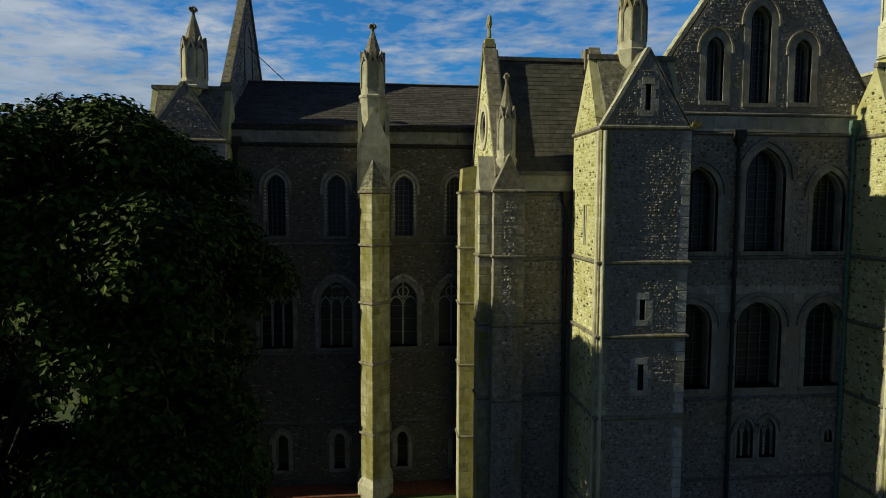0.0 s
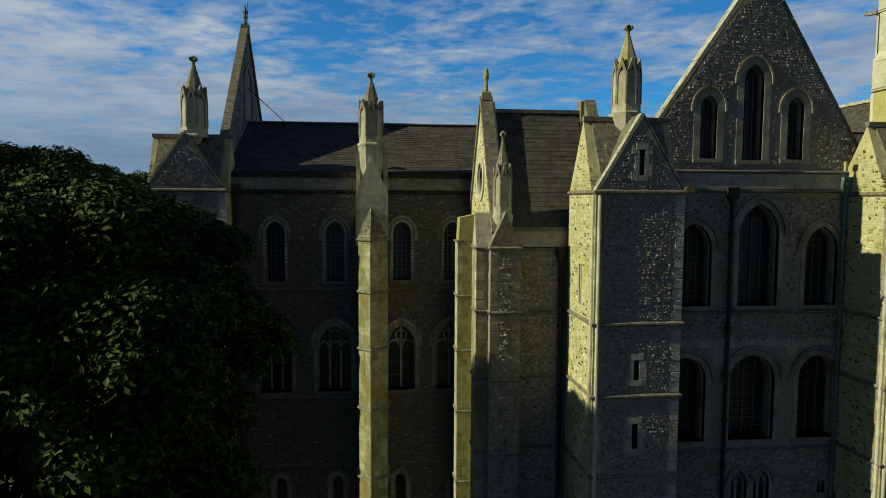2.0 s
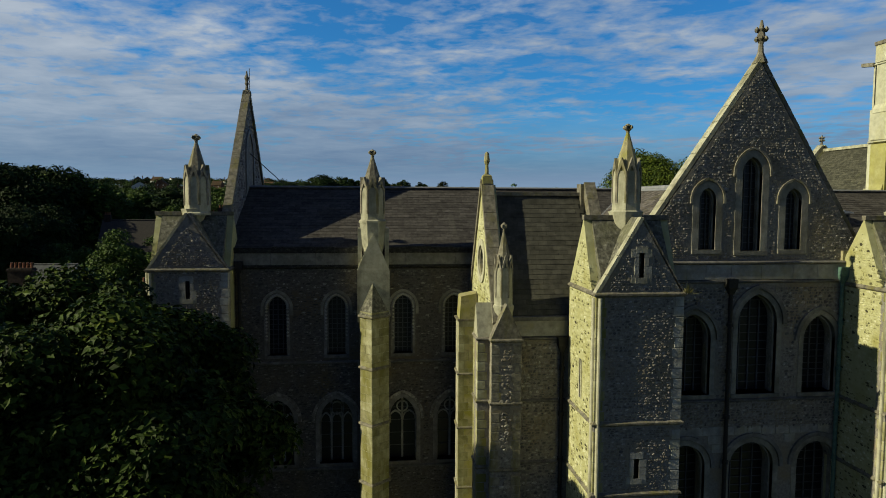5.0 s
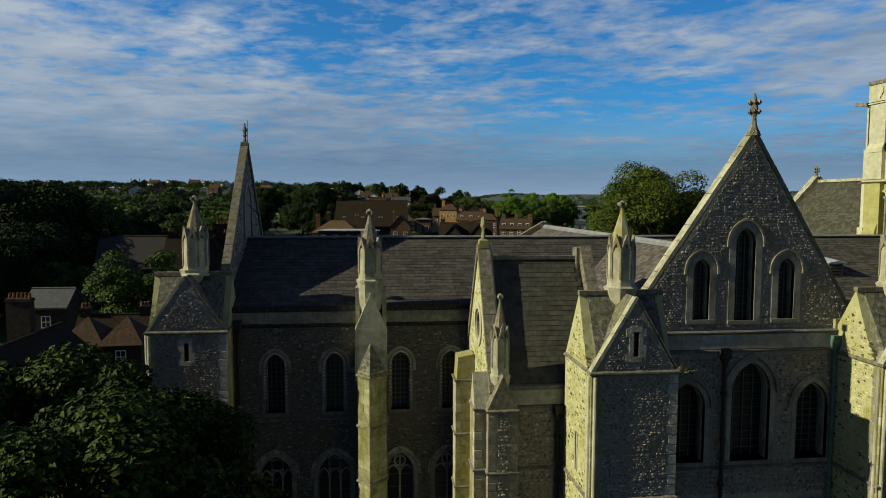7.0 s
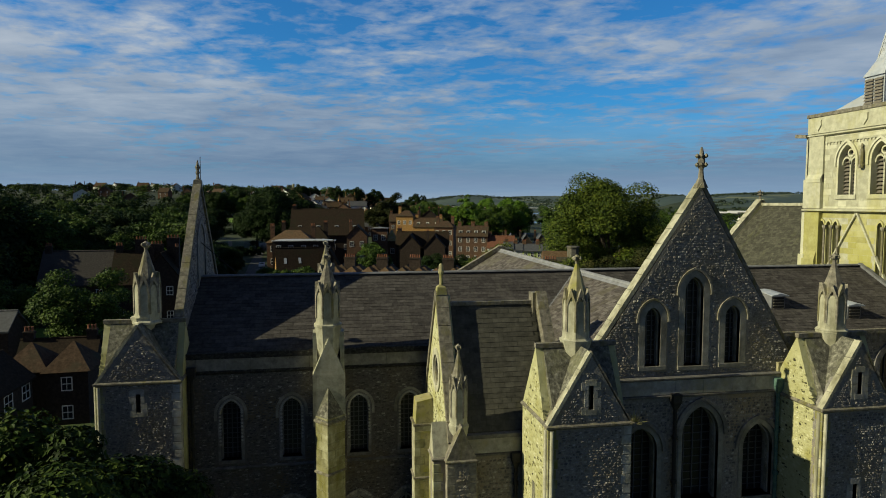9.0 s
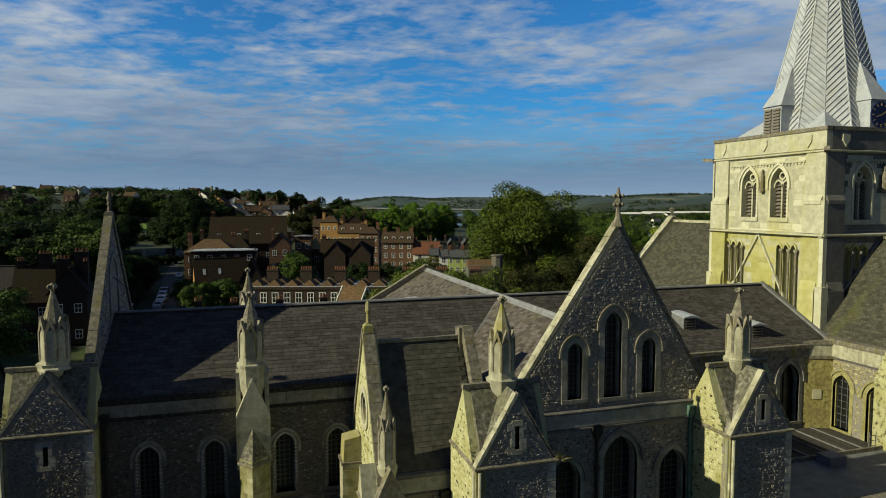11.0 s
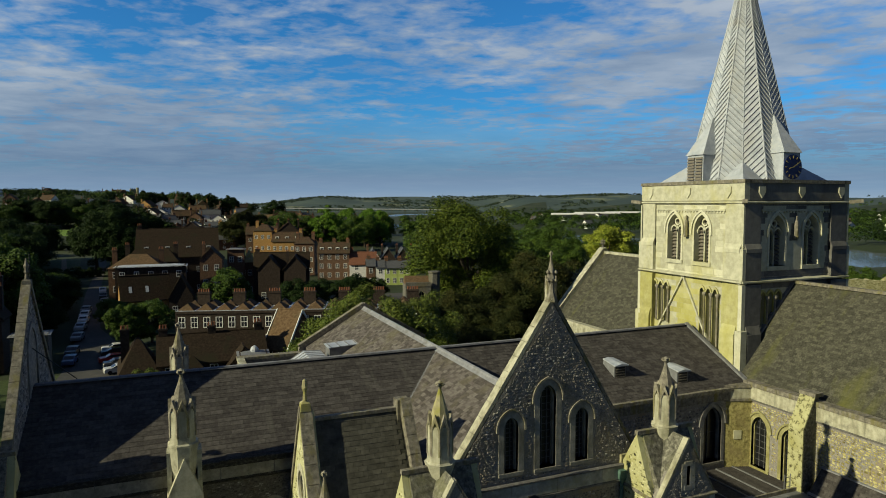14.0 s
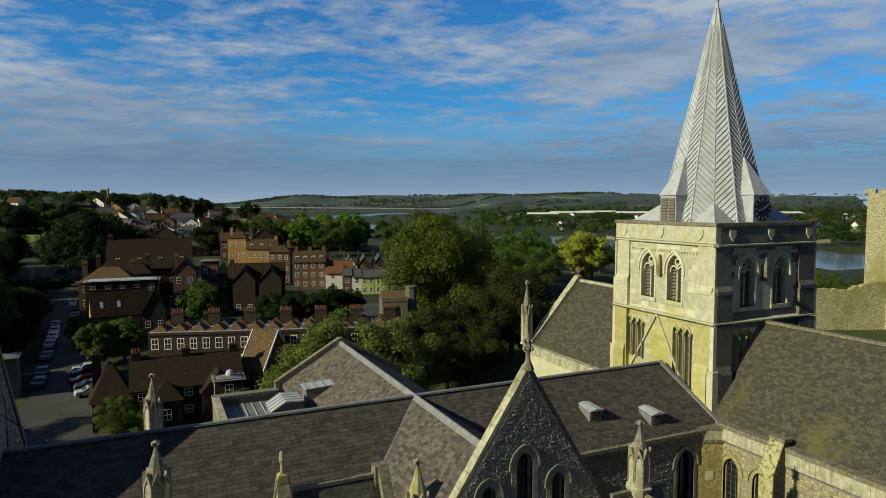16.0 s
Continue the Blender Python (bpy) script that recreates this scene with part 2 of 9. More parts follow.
M["tile_old"] = material("mossy clay tile", [(0.2, (0.034, 0.034, 0.027)), (0.5, (0.066, 0.065, 0.050)), (0.82, (0.125, 0.122, 0.092))], 9.0, 0.95, 0.4, island=0.3, spec=0.1,
                         blotch=(0.115, 0.118, 0.035), blotch_at=(0.56, 0.78), blotch_scale=0.5, blotch_stretch=(0.3, 1, 0.3))
M["tile_piece"] = material("mossy clay roof tile", [(0.2, (0.044, 0.043, 0.036)), (0.5, (0.078, 0.076, 0.063)), (0.8, (0.12, 0.117, 0.096))], 3.0, 0.95, 0.35, objrand=0.25, spec=0.1, blotch=(0.085, 0.085, 0.035), blotch_at=(0.6, 0.85), blotch_scale=0.6)
M["lead"] = material("weathered lead", [(0.25, (0.25, 0.28, 0.32)), (0.5, (0.38, 0.41, 0.46)), (0.78, (0.52, 0.55, 0.60))], 1.6, 0.5, 0.1, island=0.2, spec=0.4,
                     blotch=(0.30, 0.30, 0.28), blotch_at=(0.5, 0.8), blotch_scale=0.8)
M["lead_dark"] = material("dull lead sheet", [(0.25, (0.10, 0.10, 0.105)), (0.55, (0.16, 0.165, 0.175)), (0.8, (0.24, 0.25, 0.26))], 1.2, 0.6, 0.1)
M["sooty"] = material("soot-darkened dressed stone", [(0.25, (0.076, 0.073, 0.071)), (0.5, (0.160, 0.155, 0.149)), (0.8, (0.286, 0.280, 0.266))], 3.5, 0.9, 0.3, island=0.3, blotch=(0.101, 0.095, 0.079), blotch_at=(0.45, 0.7), blotch_scale=0.9, bump_scale=16)
M["surround"] = material("weathered window dressing", [(0.25, (0.119, 0.115, 0.101)), (0.5, (0.224, 0.217, 0.189)), (0.8, (0.350, 0.340, 0.294))], 3.0, 0.9, 0.3, island=0.3, blotch=(0.119, 0.112, 0.084), blotch_at=(0.45, 0.7), blotch_scale=0.9, bump_scale=16)
M["lead_mid"] = material("greyed lead capping", [(0.25, (0.15, 0.155, 0.17)), (0.55, (0.24, 0.245, 0.265)), (0.8, (0.33, 0.34, 0.36))], 2.5, 0.7, 0.15, blotch=(0.14, 0.14, 0.13), blotch_at=(0.5, 0.75), blotch_scale=1.2)
M["limed"] = material("pale lichened rubble", [(0.22, (0.05, 0.047, 0.028)), (0.30, (0.17, 0.163, 0.075)), (0.37, (0.37, 0.362, 0.19)), (0.60, (0.44, 0.435, 0.25)), (0.82, (0.60, 0.595, 0.42))], 4.0, 0.9, 0.7, island=0.55, blotch=(0.30, 0.285, 0.10), blotch_at=(0.50, 0.72), blotch_scale=1.0)
M["roof_rubble"] = material("lichened rubble roofing", [(0.30, (0.045, 0.044, 0.036)), (0.46, (0.10, 0.097, 0.078)), (0.60, (0.19, 0.185, 0.15)), (0.72, (0.34, 0.335, 0.285))], 5.5, 0.92, 1.0,
                            blotch=(0.15, 0.15, 0.085), blotch_at=(0.5, 0.72), blotch_scale=1.1)
M["warm_dressing"] = material("algae-stained window dressing", [(0.25, (0.14, 0.13, 0.055)), (0.5, (0.27, 0.255, 0.12)), (0.75, (0.38, 0.365, 0.20))], 3.0, 0.9, 0.3, blotch=(0.20, 0.185, 0.06), blotch_at=(0.45, 0.7), blotch_scale=1.2)
M["verdigris"] = material("verdigris copper", [(0.3, (0.05, 0.10, 0.085)), (0.7, (0.11, 0.20, 0.165))], 6, 0.7, 0.1)
M["iron"] = material("black cast iron", [(0.3, (0.015, 0.015, 0.016)), (0.7, (0.035, 0.033, 0.032))], 8, 0.6, 0.2)
M["leading"] = material("window leading", [(0.3, (0.07, 0.072, 0.075)), (0.7, (0.14, 0.142, 0.146))], 8, 0.6, 0.0)
M["louvre"] = material("grey wooden louvre", [(0.3, (0.10, 0.09, 0.075)), (0.7, (0.2, 0.18, 0.15))], 6, 0.85, 0.2, stretch=(1, 6, 1))
M["dial"] = material("deep blue clock dial", [(0.3, (0.012, 0.022, 0.085)), (0.7, (0.02, 0.035, 0.13))], 3, 0.5, 0.0)
M["gilt"] = material("gilded metal", [(0.3, (0.55, 0.40, 0.12)), (0.7, (0.75, 0.58, 0.22))], 8, 0.35, 0.0, metal=0.8)


def glass_material(name, color, rough):
    m = bpy.data.materials.new(name)
    m.use_nodes = True
    b = m.node_tree.nodes["Principled BSDF"]
    n, l = m.node_tree.nodes, m.node_tree.links
    t = n.new("ShaderNodeTexNoise")
    t.inputs["Scale"].default_value = 5
    bp = n.new("ShaderNodeBump")
    bp.inputs["Strength"].default_value, bp.inputs["Distance"].default_value = 0.25, 0.02
    l.new(t.outputs["Fac"], bp.inputs["Height"])
    l.new(bp.outputs[0], b.inputs["Normal"])
    b.inputs["Base Color"].default_value = (*color, 1)
    b.inputs["Roughness"].default_value, b.inputs["IOR"].default_value = rough, 1.5
    return m


M["glass"] = glass_material("old leaded glass", (0.008, 0.009, 0.011), 0.32)

# ---- building helpers ----
rnd = random.Random(7)


def thing(name, at=(0, 0, 0), label="", category="", group="", kind=""):
    e = new(name)
    e.empty_display_size = 0.3
    e.matrix_world = Matrix.Translation(at)
    return tagged(e, label, category, group, kind)


def part(name, bm, material_, parent=None, label="", kind="", smooth=False):
    """Links a bmesh (or a mesh) as one mesh object, in world coordinates, under a thing or a part."""
    if isinstance(bm, bmesh.types.BMesh):
        me = bpy.data.meshes.new(name)
        bmesh.ops.recalc_face_normals(bm, faces=bm.faces)
        bm.to_mesh(me)
        bm.free()
    else:
        me = bm
    if smooth:
        for p in me.polygons:
            p.use_smooth = True
    me.materials.append(material_)
    ob = new(name, me)
    if parent:
        ob.parent = parent
        up_ = parent
        base = Matrix.Identity(4)
        while up_:
            base = up_.matrix_basis if up_.parent is None else base
            up_ = up_.parent
        if parent.parent is None:
            ob.matrix_parent_inverse = base.inverted()
    return tagged(ob, label, "", "", kind)


def box(bm, x0, x1, y0, y1, z0, z1):
    v = [bm.verts.new(p) for p in ((x0, y0, z0), (x1, y0, z0), (x1, y1, z0), (x0, y1, z0), (x0, y0, z1), (x1, y0, z1), (x1, y1, z1), (x0, y1, z1))]
    for q in ((3, 2, 1, 0), (4, 5, 6, 7), (0, 1, 5, 4), (1, 2, 6, 5), (2, 3, 7, 6), (3, 0, 4, 7)):
        bm.faces.new([v[i] for i in q])
    return bm


def loft(bm, rings, cap=True):
    """Skin over rings of points of equal count."""
    vs = [[bm.verts.new(p) for p in r] for r in rings]
    for a, b in zip(vs, vs[1:]):
        k = len(a)
        for i in range(k):
            bm.faces.new((a[i], a[(i + 1) % k], b[(i + 1) % k], b[i]))
    if cap:
        bm.faces.new(vs[0][::-1])
        bm.faces.new(vs[-1])
    return bm


def cone_to(bm, ring, tip):
    vs = [bm.verts.new(p) for p in ring]
    t = bm.verts.new(tip)
    for i in range(len(vs)):
        bm.faces.new((vs[i], vs[(i + 1) % len(vs)], t))
    bm.faces.new(vs[::-1])
    return bm


def ngon(x, y, z, r, k=8, turn=0.5):
    return [(x + r * math.cos(2 * math.pi * (i + turn) / k), y + r * math.sin(2 * math.pi * (i + turn) / k), z) for i in range(k)]


def at_plane(plane, c, u, w, d=0.0):
    """A point of a wall: plane 'y' faces -y with u along x, 'x' faces -x with u along y; 'Y' and 'X' face the other way; d goes inwards."""
    if plane == "y":
        return (u, c + d, w)
    if plane == "x":
        return (c + d, u, w)
    if plane == "Y":
        return (u, c - d, w)
    return (c - d, u, w)


def prism(bm, pts, plane, c, depth):
    """A polygon in a wall's plane, pushed inwards by depth."""
    a = [at_plane(plane, c, u, w, 0) for u, w in pts]
    b = [at_plane(plane, c, u, w, depth) for u, w in pts]
    return loft(bm, [a, b])


def arch(cx, w, z0, zs, zt, n=7):
    """Outline of a pointed (or round) arched opening, from the lower left over the top to the lower right."""
    a, r = w / 2, zt - zs
    pts = [(cx - a, z0), (cx - a, zs)]
    big_r = (r * r + a * a) / (2 * a)
    end = math.atan2(r, big_r - a)
    for i in range(1, n + 1):
        th = end * i / n
        pts.append((cx - a + big_r - big_r * math.cos(th), zs + big_r * math.sin(th)))
    return pts + [(2 * cx - u, z) for u, z in reversed(pts[:-1])]


def wall(bm, plane, c, depth, outline, holes=()):
    """A solid wall with openings right through it."""
    edges = []
    for loop in (outline, *holes):
        vs = [bm.verts.new(at_plane(plane, c, u, w)) for u, w in loop]
        edges += [bm.edges.new((vs[i], vs[(i + 1) % len(vs)])) for i in range(len(vs))]
    res = bmesh.ops.triangle_fill(bm, edges=edges, use_beauty=True)
    faces = [g for g in res["geom"] if isinstance(g, bmesh.types.BMFace)]
    ext = bmesh.ops.extrude_face_region(bm, geom=faces)
    d = Vector(at_plane(plane, 0, 0, 0, depth))
    bmesh.ops.translate(bm, vec=d, verts=[g for g in ext["geom"] if isinstance(g, bmesh.types.BMVert)])
    return bm


def ring(bm, plane, c, depth, inner, outer, closed=False):
    """A moulding between two open outlines of equal count, from c inwards by depth."""
    k = len(inner)
    q = [[bm.verts.new(at_plane(plane, c, u, w, d)) for u, w in loop] for loop, d in ((inner, 0), (outer, 0), (inner, depth), (outer, depth))]
    i_f, o_f, i_b, o_b = q
    for i in range(k if closed else k - 1):
        j = (i + 1) % k
        bm.faces.new((i_f[i], i_f[j], o_f[j], o_f[i]))
        bm.faces.new((i_b[i], o_b[i], o_b[j], i_b[j]))
        bm.faces.new((i_f[i], i_b[i], i_b[j], i_f[j]))
        bm.faces.new((o_f[i], o_f[j], o_b[j], o_b[i]))
    if not closed:
        for i in (0, k - 1):
            bm.faces.new((i_f[i], o_f[i], o_b[i], i_b[i]))
    return bm


def inside(pts, u, w):
    hit, j = False, len(pts) - 1
    for i in range(len(pts)):
        (ui, wi), (uj, wj) = pts[i], pts[j]
        if (wi > w) != (wj > w) and u < (uj - ui) * (w - wi) / (wj - wi) + ui:
            hit = not hit
        j = i
    return hit


def stones_mesh(name, plane, c, outline, holes=(), size=(0.32, 0.16), proud=(0.008, 0.042), gap=0.010, seed=1, keep=0.9):
    """Coursed rubble: each stone a low bevelled block of its own, standing proud of the wall's face."""
    g = random.Random(seed)
    verts, faces = [], []
    u0, u1 = min(p[0] for p in outline), max(p[0] for p in outline)
    w0, w1 = min(p[1] for p in outline), max(p[1] for p in outline)
    w = w0
    while w < w1:
        h = size[1] * 0.82 * g.uniform(0.6, 1.35)
        u = u0 - g.uniform(0, size[0])
        while u < u1:
            l = size[0] * 0.72 * g.uniform(0.4, 1.7)
            cu, cw = u + l / 2, w + h / 2
            corners = [(u + gap, w + gap), (u + l - gap, w + gap), (u + l - gap, w + h - gap), (u + gap, w + h - gap)]
            if g.random() < keep and all(inside(outline, *p) for p in corners) and not any(any(inside(hl, *p) for p in corners + [(cu, cw)]) for hl in holes):
                p = g.uniform(*proud)
                k = len(verts)
                hl, hh = l / 2 - gap, h / 2 - gap
                cut = g.uniform(0.35, 0.65)
                ring6 = [(-hl, -hh * cut), (-hl * cut, -hh), (hl * cut, -hh), (hl, hh * cut * 0.6), (hl * cut, hh), (-hl * cut, hh)]
                jit = [(cu + a + g.uniform(-0.30, 0.12) * a, cw + b + g.uniform(-0.34, 0.14) * b) for a, b in ring6]
                su, sw = g.uniform(0.62, 0.86), g.uniform(0.58, 0.84)
                ou, ow = g.uniform(-0.10, 0.10) * hl, g.uniform(-0.12, 0.12) * hh
                for uu, ww in jit:
                    verts.append(at_plane(plane, c, uu, ww, 0.004))
                for uu, ww in jit:
                    verts.append(at_plane(plane, c, cu + ou + (uu - cu) * su, cw + ow + (ww - cw) * sw, -p * g.uniform(0.45, 1.35)))
                faces.append(tuple(range(k + 6, k + 12)))
                for i in range(6):
                    j = (i + 1) % 6
                    faces.append((k + i, k + j, k + 6 + j, k + 6 + i))
            u += l
        w += h
    me = bpy.data.meshes.new(name)
    me.from_pydata(verts, [], faces)
    me.update()
    return me


def block_mesh(name, lx, ly, lz, b=0.015):
    """One dressed block about its centre with worn edges."""
    bm = bmesh.new()
    box(bm, -lx / 2, lx / 2, -ly / 2, ly / 2, -lz / 2, lz / 2)
    bmesh.ops.bevel(bm, geom=bm.edges[:], offset=b, segments=1, affect="EDGES")
    me = bpy.data.meshes.new(name)
    bmesh.ops.recalc_face_normals(bm, faces=bm.faces)
    bm.to_mesh(me)
    bm.free()
    return me


def piece(name, me, material_, parent, place):
    if not me.materials:
        me.materials.append(material_)
    ob = new(name, me)
    ob.parent = parent
    root = parent if parent.parent is None else None
    ob.matrix_parent_inverse = root.matrix_basis.inverted() if root else Matrix.Identity(4)
    if parent.parent is not None:
        ob.matrix_parent_inverse = Matrix.Identity(4)
    ob.matrix_basis = place
    return ob


def quoins(parent, x, y, z0, z1, sx, sy, material_, seed=0):
    """Long and short dressed corner blocks; sx, sy: the way into the wall from the corner."""
    g = random.Random(seed)
    a, b = block_mesh("quoin", 0.40, 0.33, 0.36), block_mesh("quoin", 0.33, 0.40, 0.36)
    z, i = z0, 0
    while z + 0.38 < z1:
        me, lx, ly = ((a, 0.40, 0.33), (b, 0.33, 0.40))[i % 2]
        o = 0.008 + 0.006 * g.random()
        piece("quoin", me, material_, parent, Matrix.Translation((x + sx * (lx / 2 - o), y + sy * (ly / 2 - o), z + 0.19)))
        z, i = z + 0.38, i + 1


def slates(name, corner, along, down, length, depth, tile=(0.55, 0.28), seed=3, single=None):
    """Lapped tiles over a slope: corner is the upper left, along and down are unit vectors."""
    g = random.Random(seed)
    al, dn = Vector(along), Vector(down)
    nrm = dn.cross(al).normalized()
    if nrm.z < 0:
        nrm = -nrm
    verts, faces = [], []
    rows = int(depth / tile[1])
    one = None
    if single:
        w, d = tile[0] / 2 - 0.008, tile[1] + 0.03
        one = bpy.data.meshes.new("roof_slate")
        one.from_pydata([(-w, 0, 0.008), (w, 0, 0.008), (w, -d, 0.022), (-w, -d, 0.022), (w, -d, 0.002), (-w, -d, 0.002)], [], [(0, 3, 2, 1), (3, 5, 4, 2), (0, 5, 3), (1, 2, 4)])
        basis = Matrix((al, -dn, nrm)).transposed().to_4x4()
    for r in range(rows):
        off = -tile[0] * (0.5 if r % 2 else 0.0)
        u = off
        while u < length:
            u0, u1 = max(u, 0) + 0.008, min(u + tile[0], length) - 0.008
            if single and single[0] < u and u + tile[0] < single[1]:
                place = Vector(corner) + al * (u + tile[0] / 2) + dn * (r * tile[1]) + nrm * g.uniform(0, 0.006)
                piece("roof_slate", one, single[3], single[2], Matrix.Translation(place) @ basis @ Matrix.Rotation(g.uniform(-0.015, 0.015), 4, "X"))
            elif u1 - u0 > 0.06:
                d0, d1 = r * tile[1], (r + 1) * tile[1] + 0.03
                lift = 0.020 + g.uniform(-0.006, 0.010)
                p = [Vector(corner) + al * a + dn * b + nrm * h for a, b, h in ((u0, d0, 0.008), (u1, d0, 0.008), (u1, d1 + g.uniform(-.008, .008), lift), (u0, d1 + g.uniform(-.008, .008), lift), (u1, d1, 0.002), (u0, d1, 0.002))]
                k = len(verts)
                verts += [tuple(v) for v in p]
                faces += [(k, k + 1, k + 2, k + 3), (k + 3, k + 2, k + 4, k + 5), (k, k + 3, k + 5), (k + 1, k + 4, k + 2)]
            u += tile[0]
    me = bpy.data.meshes.new(name)
    me.from_pydata(verts, [], faces)
    me.update()
    return me


def cyl(bm, x, y, z0, z1, r, k=8, r2=None):
    return loft(bm, [ngon(x, y, z0, r, k), ngon(x, y, z1, r if r2 is None else r2, k)])


def tube(bm, a, b, r, k=6):
    a, b = Vector(a), Vector(b)
    d = (b - a).normalized()
    s = d.orthogonal().normalized()
    t = d.cross(s)
    f = lambda p: [tuple(p + (s * math.cos(2 * math.pi * i / k) + t * math.sin(2 * math.pi * i / k)) * r) for i in range(k)]
    return loft(bm, [f(a), f(b)])


def bar(bm, a, b, w, h, upv=(0, 0, 1)):
    """A straight bar of rectangular section between two points."""
    a, b = Vector(a), Vector(b)
    d = (b - a).normalized()
    s = d.cross(Vector(upv)).normalized()
    t = s.cross(d).normalized()
    f = lambda p: [tuple(p + s * i * w / 2 + t * j * h / 2) for i, j in ((-1, -1), (1, -1), (1, 1), (-1, 1))]
    return loft(bm, [f(a), f(b)])

# ---- the cathedral ----
church = thing("cathedral", (0, 39, -0.5), "large old flint cathedral with slate roofs and lead spire", "cathedral")


def window(plane, c, cx, w, z0, zs, zt, glass_at=0.42, hood=0.16, proud=0.10, lights=2, rails=6, hood_mat="sooty", reveal=0.14, tracery=False, hood_from=None, frame_mat="surround"):
    """An arched window: dressed surround, hood mould, dark leaded glass, mullions and cross bars."""
    o = arch(cx, w, z0, zs, zt)
    grow = lambda e, lo: arch(cx, w + 2 * e, lo, zs, zt + e)
    bm = bmesh.new()
    ring(bm, plane, c - 0.025 if plane in "xy" else c + 0.025, 0.20, o, grow(reveal, z0))
    win = part("window", bm, M[frame_mat], church, "arched window with dark leaded glass in a dressed stone surround")
    bm = bmesh.new()
    inner = arch(cx, w - 0.12, z0, zs, zt - 0.06)
    ring(bm, plane, c + (0.2 if plane in "xy" else -0.2), 0.2, inner, o)
    part("inner_moulding", bm, M[frame_mat], win)
    bm = bmesh.new()
    vs = [bm.verts.new(at_plane(plane, c, u, z, glass_at)) for u, z in o]
    bm.faces.new(vs)
    part("glass", bm, M["glass"], win, "dark leaded glass")
    if hood:
        bm = bmesh.new()
        hz = zs - 0.05 if hood_from is None else hood_from
        ring(bm, plane, c - proud if plane in "xy" else c + proud, proud + 0.02, grow(reveal + 0.03, hz)[0:], grow(reveal + 0.03 + hood, hz))
        part("hood_mould", bm, M[hood_mat], win)
    sill = bmesh.new()
    prism(sill, [(cx - w / 2 - reveal, z0 - 0.16), (cx + w / 2 + reveal, z0 - 0.16), (cx + w / 2 + reveal, z0), (cx - w / 2 - reveal, z0)], plane, c - 0.07 if plane in "xy" else c + 0.07, glass_at + 0.07)
    part("window_sill", sill, M[frame_mat], win)
    d = glass_at - 0.07
    for i in range(1, lights):
        u = cx - w / 2 + w * i / lights
        top = max(z for uu, z in o) - 0.12
        for q in range(24):
            if inside(o, u, top):
                break
            top -= 0.1
        bm = bmesh.new()
        t = 0.05 if tracery else 0.02
        prism(bm, [(u - t, z0), (u + t, z0), (u + t, top), (u - t, top)], plane, c + (d if plane in "xy" else -d), 0.06)
        part("mullion", bm, M["dressed" if tracery else "leading"], win)
    for i in range(1, rails):
        z = z0 + (zt - z0) * i / rails
        half = w / 2
        while half > 0.05 and not inside(o, cx - half + 0.01, z):
            half -= 0.03
        bm = bmesh.new()
        prism(bm, [(cx - half, z - 0.014), (cx + half, z - 0.014), (cx + half, z + 0.014), (cx - half, z + 0.014)], plane, c + (d + 0.02 if plane in "xy" else -d - 0.02), 0.03)
        part("glazing_bar", bm, M["leading"], win)
    if tracery:
        bm = bmesh.new()
        r = w * 0.17
        mid = (cx, zs + (zt - zs) * 0.42)
        circ = lambda q: [(mid[0] + q * math.cos(k * math.pi / 8), mid[1] + q * math.sin(k * math.pi / 8)) for k in range(16)]
        ring(bm, plane, c + (d if plane in "xy" else -d), 0.07, circ(r), circ(r + 0.07), closed=True)
        for k in range(lights):
            cw = w / lights
            ccx = cx - w / 2 + cw * (k + 0.5)
            ring(bm, plane, c + (d if plane in "xy" else -d), 0.07, arch(ccx, cw - 0.14, zs - 0.25, zs - 0.2, zs + 0.16), arch(ccx, cw - 0.02, zs - 0.25, zs - 0.2, zs + 0.25))
        part("tracery", bm, M["dressed"], win)
    return win


def string_course(plane, c, u0, u1, z, proud=0.10, h=0.16, mat="sooty", parent=None):
    bm = bmesh.new()
    prof = [(0.0, -h / 2), (-proud, -h / 6), (-proud, h / 6), (0.0, h / 2), (0.08, h / 2), (0.08, -h / 2)]
    f = lambda u: [at_plane(plane, c, u, z + w, dd) for dd, w in prof]
    loft(bm, [f(u0), f(u1)])
    return part("string_course", bm, M[mat], parent or church)


